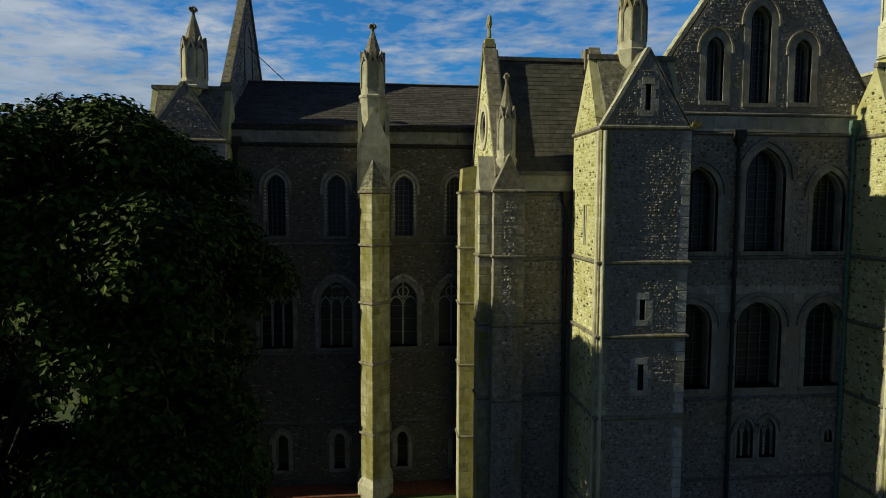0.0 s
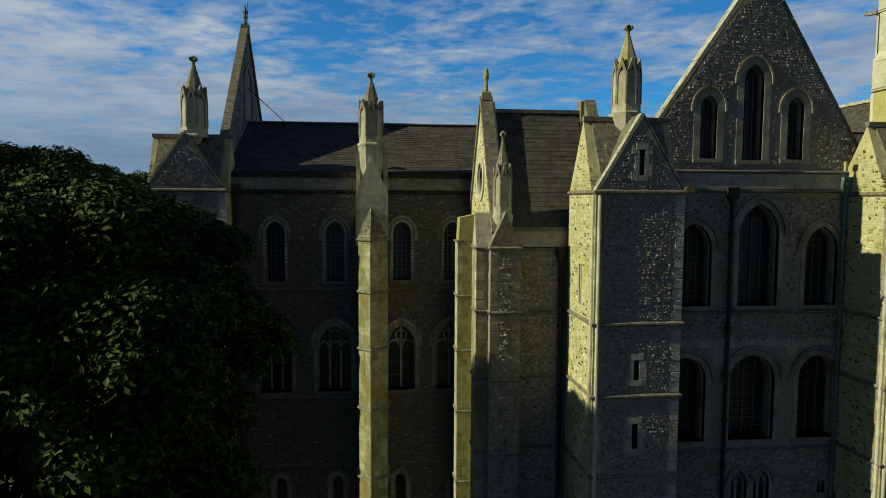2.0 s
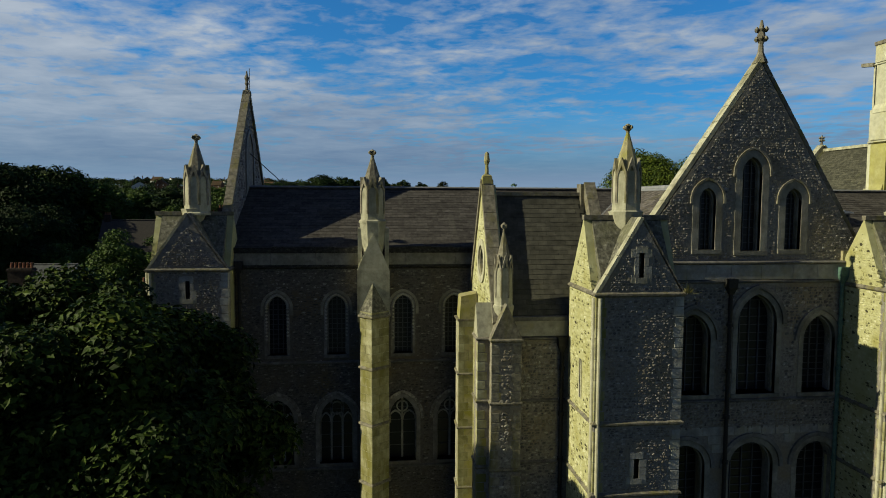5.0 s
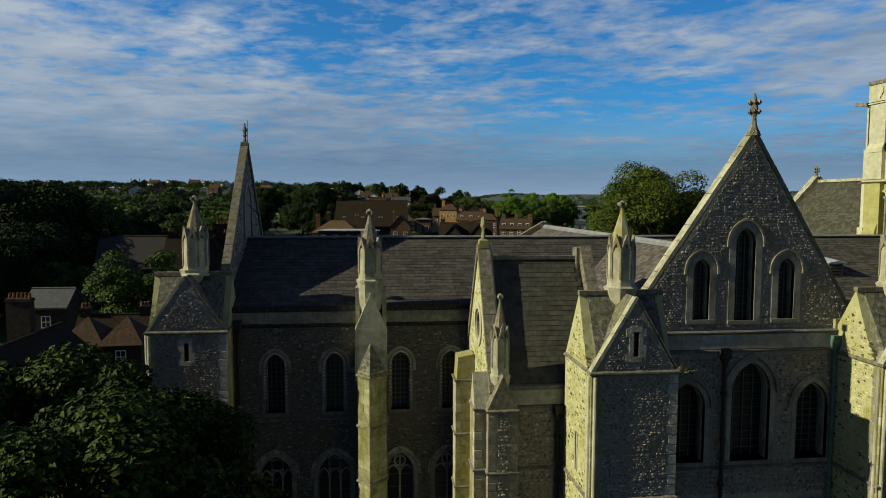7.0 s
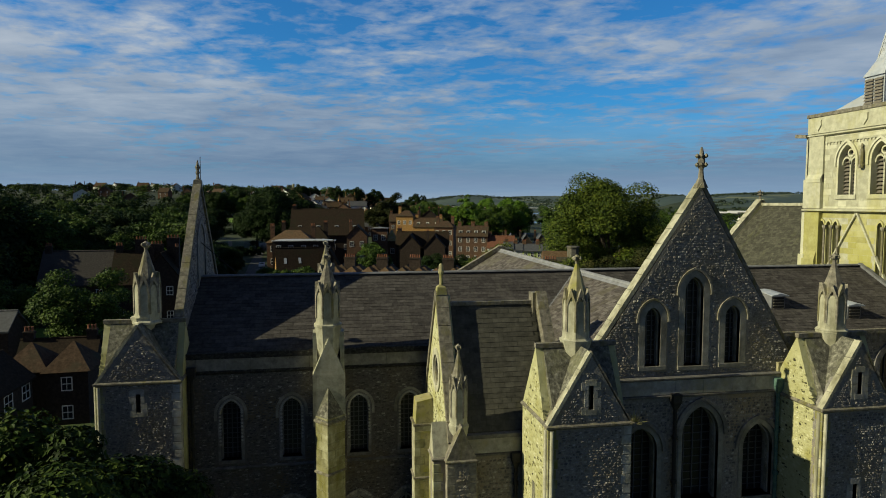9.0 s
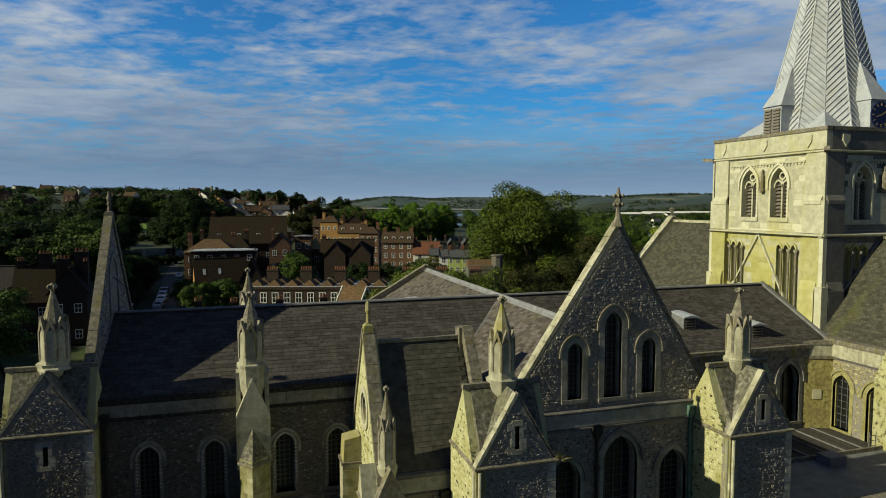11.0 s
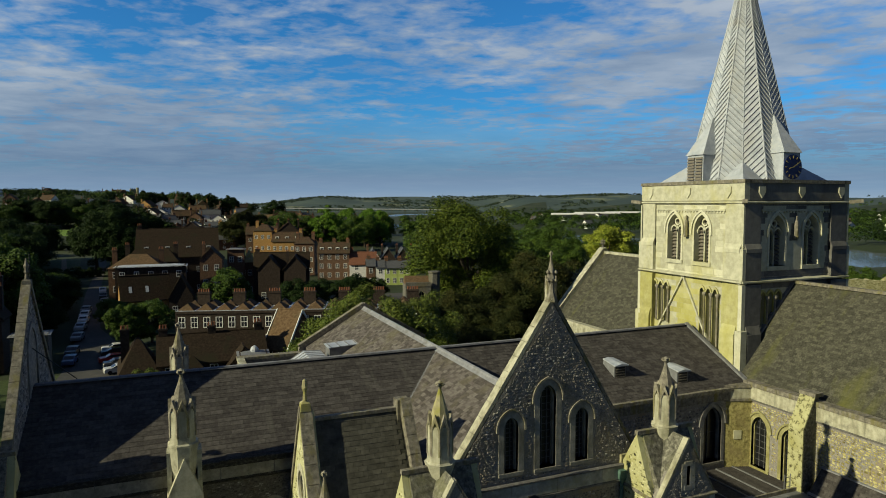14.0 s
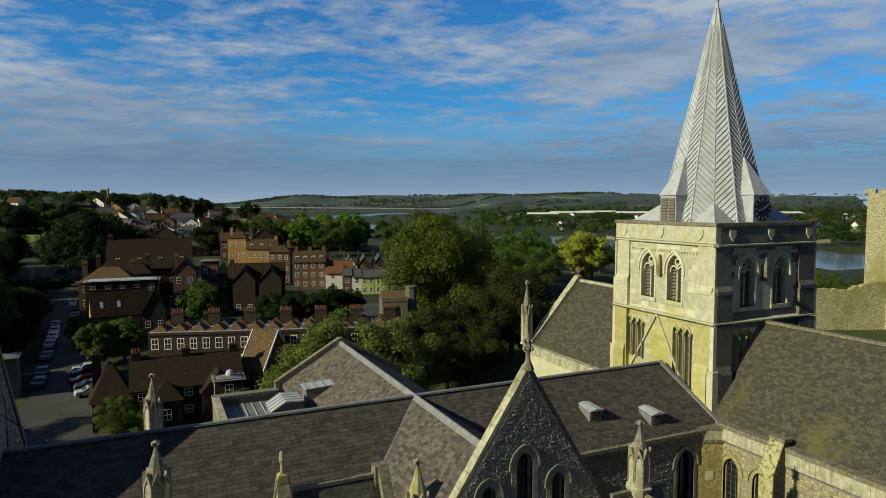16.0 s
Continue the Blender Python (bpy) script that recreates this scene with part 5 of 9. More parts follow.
def tuft(x, y, z):
    """A weed rooted in a joint of the stonework."""
    g = random.Random(9)
    verts, faces = [], []
    for i in range(70):
        a, e = g.uniform(0, 6.28), g.uniform(0.2, 1.3)
        d = Vector((math.cos(a) * math.cos(e), math.sin(a) * math.cos(e), math.sin(e))) * g.uniform(0.15, 0.42)
        s = Vector((-d.y, d.x, 0)).normalized() * 0.035
        b = Vector((x, y, z)) + d * 0.4
        k = len(verts)
        verts += [tuple(b), tuple(b + d * 0.4 + s), tuple(b + d), tuple(b + d * 0.4 - s)]
        faces.append((k, k + 1, k + 2, k + 3))
    me = bpy.data.meshes.new("wall_plant")
    me.from_pydata(verts, [], faces)
    me.materials.append(M["lichen"])
    tagged(new("wall_plant", me), "small yellow-green weed growing from a stone joint", "plant")


tuft(6.45, 29.5, 16.45)
choir()
low_roof()
east_gable()
chapel()
transept()
turret(3.05, 6.33, 29.45, 32.6, 16.5, 19.2, [11.77, 9.12, 6.15, 2.6], [(9.7, 10.45, 0.2), (7.15, 8.1, 0.22), (17.1, 18.0, 0.2)], 61)
pinnacle(4.69, 31.02, 19.45, 22.75, 0.54, "lichen")
turret(14.5, 17.75, 29.45, 32.6, 16.5, 19.2, [11.77, 9.12, 6.15, 2.6], [(12.4, 13.4, 0.2), (17.1, 18.0, 0.2)], 71, leftslit=False)
pinnacle(16.12, 31.02, 19.45, 22.65, 0.56)
turret(-15.15, -11.55, 37.95, 41.0, 16.6, 19.15, [11.8, 9.1, 6.1, 2.7], [(15.25, 16.1, 0.2)], 81, leftslit=False)
pinnacle(-13.22, 39.45, 19.2, 22.95, 0.62, "weathered")


# ---- crossing tower, spire and nave transept ----
def tower():
    x0, x1, y0, y1 = 31.5, 41.6, 40.95, 51.2
    cx, cy = (x0 + x1) / 2, (y0 + y1) / 2
    ew = [(44.8, 1.5, 25.4, 27.75, 28.95), (47.65, 1.5, 25.4, 27.75, 28.95)]
    nw = [(34.75, 1.55, 25.3, 27.7, 28.95), (38.15, 1.55, 25.3, 27.7, 28.95)]
    bm = bmesh.new()
    full = lambda a, b: [(a, -1), (b, -1), (b, 31.2), (a, 31.2)]
    rows3 = lambda pairs: [(ga + (gb - ga) / 3 * (k + 0.5), (gb - ga) / 3 - 0.22, zb, 23.15, 23.5) for ga, gb, zb in pairs for k in range(3)]
    arcade = {"x": rows3(((48.05, 50.0, 20.3), (42.95, 44.85, 19.2))), "y": rows3(((33.05, 35.3, 21.0), (37.3, 39.4, 21.0)))}
    wall(bm, "x", x0, 0.8, full(y0, y1), [arch(*a) for a in ew + arcade["x"]])
    wall(bm, "y", y0, 0.8, full(x0 + 0.8, x1), [arch(*a) for a in nw + arcade["y"]])
    box(bm, x1 - 0.6, x1, y0 + 0.8, y1, -1, 31.2)
    box(bm, x0 + 0.8, x1 - 0.6, y1 - 0.6, y1, -1, 31.2)
    t = part("tower", bm, M["tower"], church, "square cream ashlar crossing tower with paired belfry windows")
    # large ashlar blocks on the two faces in view
    for plane, c, a0, a1, wins in (("x", x0, y0, y1, ew), ("y", y0, x0, x1, nw)):
        z, i = 17.0, 0
        while z < 29.7:
            u = a0 - rnd.uniform(0, 0.8)
            while u < a1:
                l = rnd.uniform(0.7, 1.3)
                lo, hi = max(u, a0) + 0.008, min(u + l, a1) - 0.008
                cs = [(lo, z + 0.008), (hi, z + 0.008), (hi, z + 0.412), (lo, z + 0.412)]
                if hi - lo > 0.1 and not any(inside(arch(w[0], w[1] + 0.8, w[2] - 0.3, w[3], w[4] + 0.5), *p) for w in wins for p in cs) and not any(lo < a[0] + a[1] / 2 and hi > a[0] - a[1] / 2 and z + 0.41 > a[2] and z < a[4] for a in arcade[plane]):
                    bm = bmesh.new()
                    prism(bm, cs, plane, c - rnd.uniform(0.006, 0.014), 0.02)
                    part("stone_block", bm, M["tower_shade" if plane == "y" else ("tower_algae" if z < 24.0 else "tower_block")], t)
                u += l
            z += 0.42
    for plane, c, wins in (("x", x0, ew), ("y", y0, nw)):
        for a in wins:
            o = arch(*a)
            bm = bmesh.new()
            ring(bm, plane, c - 0.04, 0.5, arch(a[0], a[1] - 0.02, a[2], a[3], a[4] - 0.01), arch(a[0], a[1] + 0.3, a[2], a[3], a[4] + 0.17))
            bw = part("belfry_window", bm, M["tower"], church, "pointed belfry window with stone tracery and wooden louvres")
            bm = bmesh.new()
            ring(bm, plane, c - 0.13, 0.15, arch(a[0], a[1] + 0.36, a[3] - 0.3, a[3], a[4] + 0.2), arch(a[0], a[1] + 0.6, a[3] - 0.3, a[3], a[4] + 0.36))
            part("hood_mould", bm, M["tower"], bw)
            bm = bmesh.new()
            prism(bm, [(a[0] - 0.06, a[2]), (a[0] + 0.06, a[2]), (a[0] + 0.06, a[3] + 0.3), (a[0] - 0.06, a[3] + 0.3)], plane, c + 0.28, 0.2)
            for s in (-1, 1):
                ring(bm, plane, c + 0.28, 0.2, arch(a[0] + s * a[1] / 4, a[1] / 2 - 0.16, a[3] - 0.2, a[3] - 0.1, a[3] + 0.25), arch(a[0] + s * a[1] / 4, a[1] / 2, a[3] - 0.2, a[3] - 0.1, a[3] + 0.38))
            mid = (a[0], a[3] + 0.62)
            cc = lambda q: [(mid[0] + q * math.cos(k * math.pi / 8), mid[1] + q * math.sin(k * math.pi / 8)) for k in range(16)]
            ring(bm, plane, c + 0.28, 0.2, cc(0.2), cc(0.3), closed=True)
            part("tracery", bm, M["tower"], bw)
            z = a[2] + 0.1
            while z < a[4] - 0.4:
                for s in (-1, 1):
                    u0, u1 = sorted((a[0] + s * 0.07, a[0] + s * (a[1] / 2 - 0.02)))
                    bm = bmesh.new()
                    p = [at_plane(plane, c, u, zz, d) for u, zz, d in ((u0, z, 0.42), (u1, z, 0.42), (u1, z + 0.16, 0.62), (u0, z + 0.16, 0.62))]
                    q = [(v[0], v[1], v[2] + 0.025) for v in p]
                    loft(bm, [p, q])
                    part("louvre_slat", bm, M["louvre"], bw)
                z += 0.27
            # Black sheet stands for the unlit inside behind the louvres.
            bm = bmesh.new()
            bm.faces.new([bm.verts.new(at_plane(plane, c, u, z, 0.78)) for u, z in o])
            part("backing", bm, M["iron"], bw)
            bm = bmesh.new()
            prism(bm, [(a[0] - 0.95, a[2] - 0.3), (a[0] + 0.95, a[2] - 0.3), (a[0] + 0.95, a[2]), (a[0] - 0.95, a[2])], plane, c - 0.1, 0.5)
            part("window_sill", bm, M["tower"], bw)
        # sunk panel edges
        ua, ub = (42.5, 49.7) if plane == "x" else (33.1, 39.9)
        bm = bmesh.new()
        prism(bm, [(ua, 29.22), (ub, 29.22), (ub, 29.36), (ua, 29.36)], plane, c - 0.1, 0.12)
        u = ua + 0.1
        while u < ub:
            prism(bm, [(u, 29.08), (u + 0.12, 29.08), (u + 0.12, 29.22), (u, 29.22)], plane, c - 0.08, 0.1)
            u += 0.3
        part("corbel_table", bm, M["tower"], t)
        # corner pilasters in two heights
        for e0, e1 in (((y0 - 0.02, y0 + 1.45), (y1 - 1.45, y1 + 0.02)) if plane == "x" else ((x0 - 0.02, x0 + 1.45), (x1 - 1.6, x1 + 0.02))):
            for zz0, zz1, o in ((24.4, 29.8, 0.16), (-1, 24.1, 0.34)):
                bm = bmesh.new()
                prism(bm, [(e0, zz0), (e1, zz0), (e1, zz1), (e0, zz1)], plane, c - o, o + 0.02)
                part("pilaster", bm, M["tower_shade" if plane == "y" else ("tower_algae" if zz0 < 0 else "tower")], t)
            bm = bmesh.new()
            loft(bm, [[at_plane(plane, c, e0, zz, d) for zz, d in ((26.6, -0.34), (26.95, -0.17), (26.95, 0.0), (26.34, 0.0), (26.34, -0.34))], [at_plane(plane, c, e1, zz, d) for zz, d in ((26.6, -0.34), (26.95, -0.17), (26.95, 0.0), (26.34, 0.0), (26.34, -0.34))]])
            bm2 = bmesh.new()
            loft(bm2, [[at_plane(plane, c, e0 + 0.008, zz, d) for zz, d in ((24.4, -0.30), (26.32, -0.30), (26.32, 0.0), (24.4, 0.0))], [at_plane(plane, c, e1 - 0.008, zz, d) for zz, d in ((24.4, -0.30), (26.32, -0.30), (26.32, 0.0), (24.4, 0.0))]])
            part("weathering_cap", bm, M["tower_shade" if plane == "y" else "tower"], t)
            part("pilaster", bm2, M["tower_shade" if plane == "y" else "tower"], t)
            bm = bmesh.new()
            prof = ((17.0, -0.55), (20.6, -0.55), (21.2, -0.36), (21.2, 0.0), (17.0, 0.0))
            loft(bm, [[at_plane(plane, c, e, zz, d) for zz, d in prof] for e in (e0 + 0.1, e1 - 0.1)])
            part("pilaster", bm, M["tower_shade" if plane == "y" else "tower_algae"], t)
        # blind arcades of narrow arches
        for c0, w, zb, zs, zt in arcade[plane]:
            bm = bmesh.new()
            ring(bm, plane, c - 0.12, 0.16, arch(c0, w, zb, zs, zt), arch(c0, w + 0.20, zb, zs, zt + 0.16))
            ar = part("blind_arch", bm, M["tower_algae"], church, "narrow blind arch in the tower's lower stage")
            bm = bmesh.new()
            bm.faces.new([bm.verts.new(at_plane(plane, c, u, z, 0.5)) for u, z in arch(c0, w + 0.05, zb, zs, zt)])
            part("recess_back", bm, M["tower_algae"], ar)
            bm = bmesh.new()
            u, v = at_plane(plane, c - 0.17, c0 - w / 2 - 0.11, 0)[:2]
            cyl(bm, u, v, zb, 22.95, 0.075, 8)
            loft(bm, [ngon(u, v, 22.9, 0.075), ngon(u, v, 23.05, 0.16), ngon(u, v, 23.2, 0.16)])
            part("colonnette", bm, M["weathered"], ar)
        string_course(plane, c, y0 - 0.3 if plane == "x" else x0 - 0.3, (y1 + 0.3 if plane == "x" else x1 + 0.3), 24.28, 0.38, 0.3, "tower", t)
        string_course(plane, c, (y0 - 0.15 if plane == "x" else x0 - 0.15), (y1 + 0.15 if plane == "x" else x1 + 0.15), 29.85, 0.26, 0.26, "tower", t)
    # solid corner where the pilasters meet
    for px, py in ((x0, y0), (x0, y1 + 0.3), (x1 + 0.3, y0)):
        bm = bmesh.new()
        for zz0, zz1, o in ((24.41, 29.79, 0.155), (24.4, 26.6, 0.295), (-1, 24.09, 0.335), (16.9, 20.9, 0.545)):
            box(bm, px - o, px + 0.004, py - o, py + 0.004, zz0, zz1)
        part("corner_pier", bm, M["tower"], t)
    # roof scar: the steep older roof line on the east face
    coping([(31.42, 42.6, 17.4), (31.42, 46.5, 24.15), (31.42, 50.3, 18.0)], 0.18, 0.12, mat="tower", parent=t, name="roof_scar_moulding")
    # parapet
    for (xa, xb, ya, yb) in ((x0 - 0.18, x0 + 0.3, y0 - 0.18, y1 + 0.18), (x1 - 0.3, x1 + 0.18, y0 - 0.18, y1 + 0.18), (x0 + 0.3, x1 - 0.3, y0 - 0.18, y0 + 0.3), (x0 + 0.3, x1 - 0.3, y1 - 0.3, y1 + 0.18)):
        bm = bmesh.new()
        box(bm, xa, xb, ya, yb, 29.98, 31.2)
        part("parapet", bm, M["tower_shade" if yb < y0 + 1 else "tower"], t)
        bm = bmesh.new()
        box(bm, xa - 0.07, xb + 0.07, ya - 0.07, yb + 0.07, 31.2, 31.45)
        part("coping", bm, M["weathered"], t)
    for plane, c, us in (("x", x0 - 0.18, (50.3, 46.1, 42.2)), ("y", y0 - 0.18, (32.9, 36.8, 40.9))):
        for u in us:
            bm = bmesh.new()
            prism(bm, [(u - 0.3, 30.95), (u + 0.3, 30.95), (u + 0.3, 30.55), (u, 30.15), (u - 0.3, 30.55)], plane, c - 0.09, 0.1)
            part("shield", bm, M["tower"], t, "carved stone shield")
    for x, y in ((x0 - 0.2, y0 - 0.2), (x0 - 0.2, y1 + 0.2), (x1 + 0.2, y0 - 0.2)):
        bm = bmesh.new()
        d = Vector((x - cx, y - cy, 0)).normalized()
        if y > cy:
            d = Vector((-0.3, 1, 0)).normalized()
        bar(bm, (x, y, 29.85), (x + d.x * 0.9, y + d.y * 0.9, 29.95), 0.3, 0.26)
        part("gargoyle", bm, M["weathered"], t)
    # statue niches between the window pairs
    for plane, c, u in (("x", x0, 46.25), ("y", y0, 36.45)):
        bm = bmesh.new()
        p = at_plane(plane, c - 0.14, u, 0)
        loft(bm, [ngon(p[0], p[1], 27.2, 0.16), ngon(p[0], p[1], 27.4, 0.22), ngon(p[0], p[1], 27.45, 0.16), ngon(p[0], p[1], 28.1, 0.17), ngon(p[0], p[1], 28.45, 0.13), ngon(p[0], p[1], 28.55, 0.07), ngon(p[0], p[1], 28.8, 0.09), ngon(p[0], p[1], 28.9, 0.03)])
        part("niche_figure", bm, M["weathered"], t, "small weathered stone figure on a corbel")
    return cx, cy


def spire(cx, cy):
    zb, zt = 31.2, 48.75
    k = 8
    oct_ = lambda z, r: [(cx + r * math.cos(math.pi / 8 + i * math.pi / 4), cy + r * math.sin(math.pi / 8 + i * math.pi / 4), z) for i in range(k)]
    rad = lambda z: 4.35 * (zt - z) / (zt - zb)
    bm = bmesh.new()
    cone_to(bm, oct_(zb, rad(zb)), (cx, cy, zt))
    s = part("spire", bm, M["lead"], church, "tall octagonal spire clad in pale herringbone lead sheets")
    for i in range(k):
        a0, a1 = math.pi / 8 + i * math.pi / 4, math.pi / 8 + (i + 1) * math.pi / 4
        f = lambda z, t: (Vector((cx + rad(z) * math.cos(a0), cy + rad(z) * math.sin(a0), z))).lerp(Vector((cx + rad(z) * math.cos(a1), cy + rad(z) * math.sin(a1), z)), t)
        am = (a0 + a1) / 2
        nrm = Vector((math.cos(am), math.sin(am), 0.27)).normalized()
        bm = bmesh.new()
        tube(bm, f(zb, 0), f(zt - 0.6, 0), 0.07, 6)
        part("edge_roll", bm, M["lead"], s)
        bm = bmesh.new()
        tube(bm, f(zb, 0.5) + nrm * 0.02, f(zt - 2.5, 0.5) + nrm * 0.02, 0.045, 5)
        part("edge_roll", bm, M["lead"], s)
        bm = bmesh.new()
        seam = bmesh.new()
        z = zb - 1.4
        while z < zt - 2.2:
            for t0 in (0.0, 1.0):
                lo, hi = z, z + min(1.5, 0.3 * rad(max(z, zb)) + 0.25)
                p0, p1 = (f(max(lo, zb), 0.5) if lo > zb else None), f(hi, t0)
                if hi < zb + 0.2:
                    continue
                if p0 is None:
                    q = (zb - lo) / (hi - lo)
                    p0 = f(zb, 0.5 + (t0 - 0.5) * q)
                bar(bm, p0 + nrm * 0.03, p1 + nrm * 0.03, 0.06, 0.09, upv=nrm)
                # Greyer strip under each roll: seam dirt and a painted shadow line.
                dz = Vector((0, 0, -0.075))
                bar(seam, p0 + nrm * 0.012 + dz, p1 + nrm * 0.012 + dz, 0.05, 0.02, upv=nrm)
            z += 0.34 if z > 43 else 0.46
        part("lead_roll", bm, M["lead"], s, kind="stuff")
        part("lead_seam", seam, M["lead_mid"], s, kind="stuff")
    # flared corners at the foot
    for sx in (-1, 1):
        for sy in (-1, 1):
            bm = bmesh.new()
            c = Vector((cx + sx * 4.6, cy + sy * 4.6, zb))
            a = Vector((cx + sx * 4.02, cy + sy * 1.66, zb))
            b = Vector((cx + sx * 1.66, cy + sy * 4.02, zb))
            zz = zb + 1.7
            tip = Vector((cx + sx * rad(zz) * 0.654, cy + sy * rad(zz) * 0.654, zz))
            vs = [bm.verts.new(p) for p in (a, c, b, tip)]
            for q in ((0, 1, 3), (1, 2, 3), (0, 3, 2), (0, 2, 1)):
                bm.faces.new([vs[j] for j in q])
            part("broach", bm, M["lead"], s)
    bm = bmesh.new()
    loft(bm, [ngon(cx, cy, zt - 0.9, 0.2), ngon(cx, cy, zt - 0.1, 0.12), ngon(cx, cy, zt + 0.1, 0.2), ngon(cx, cy, zt + 0.3, 0.05), ngon(cx, cy, zt + 1.6, 0.03)])
    part("finial", bm, M["lead"], s)
    # louvred lucarnes and the clock boxes
    for n, (dx, dy) in enumerate(((-1, 0), (0, -1), (1, 0), (0, 1))):
        ax = Vector((dx, dy, 0))
        sd = Vector((-dy, dx, 0))
        base = Vector((cx, cy, zb))
        f = lambda o, u, z: tuple(base + ax * o + sd * u + Vector((0, 0, z)))
        bm = bmesh.new()
        hw = 0.82
        loft(bm, [[f(2.0, -hw, 0.0), f(4.62, -hw, 0.0), f(4.62, hw, 0.0), f(2.0, hw, 0.0)], [f(2.0, -hw, 2.25), f(4.62, -hw, 2.25), f(4.62, hw, 2.25), f(2.0, hw, 2.25)]])
        lu = part("lucarne", bm, M["lead"], s, "boxed lucarne with a hipped lead roof")
        bm = bmesh.new()
        cone_to(bm, [f(4.74, -hw - 0.08, 2.25), f(4.74, hw + 0.08, 2.25), f(2.6, hw + 0.1, 2.25), f(2.6, -hw - 0.1, 2.25)], f(2.95, 0, 5.2))
        part("lucarne_roof", bm, M["lead"], lu)
        if n != 1:
            for r in range(9):
                bm = bmesh.new()
                z = 0.18 + r * 0.22
                for ua, ub in ((-0.74, -0.05), (0.05, 0.74)):
                    loft(bm, [[f(4.63, ua, z), f(4.63, ub, z), f(4.75, ub, z - 0.03), f(4.75, ua, z - 0.03)], [f(4.63, ua, z + 0.14), f(4.63, ub, z + 0.14), f(4.66, ub, z + 0.14), f(4.66, ua, z + 0.14)]])
                part("louvre_slat", bm, M["louvre"], lu)
        else:
            bm = bmesh.new()
            disc = [f(4.66, 0.88 * math.cos(k * math.pi / 16), 1.2 + 0.88 * math.sin(k * math.pi / 16)) for k in range(32)]
            disc2 = [f(4.74, 0.9 * math.cos(k * math.pi / 16), 1.2 + 0.9 * math.sin(k * math.pi / 16)) for k in range(32)]
            loft(bm, [disc, disc2])
            ck = part("clock_dial", bm, M["dial"], lu, "round blue clock dial with gilt marks")
            for k in range(12):
                bm = bmesh.new()
                a = k * math.pi / 6
                bar(bm, f(4.76, 0.62 * math.sin(a), 1.2 + 0.62 * math.cos(a)), f(4.76, 0.82 * math.sin(a), 1.2 + 0.82 * math.cos(a)), 0.06, 0.03, upv=ax)
                part("hour_mark", bm, M["gilt"], ck)
            for a, l in ((math.radians(255), 0.45), (math.radians(60), 0.7)):
                bm = bmesh.new()
                bar(bm, f(4.78, 0, 1.2), f(4.78, l * math.sin(a), 1.2 + l * math.cos(a)), 0.07, 0.03, upv=ax)
                part("clock_pointer", bm, M["gilt"], ck)


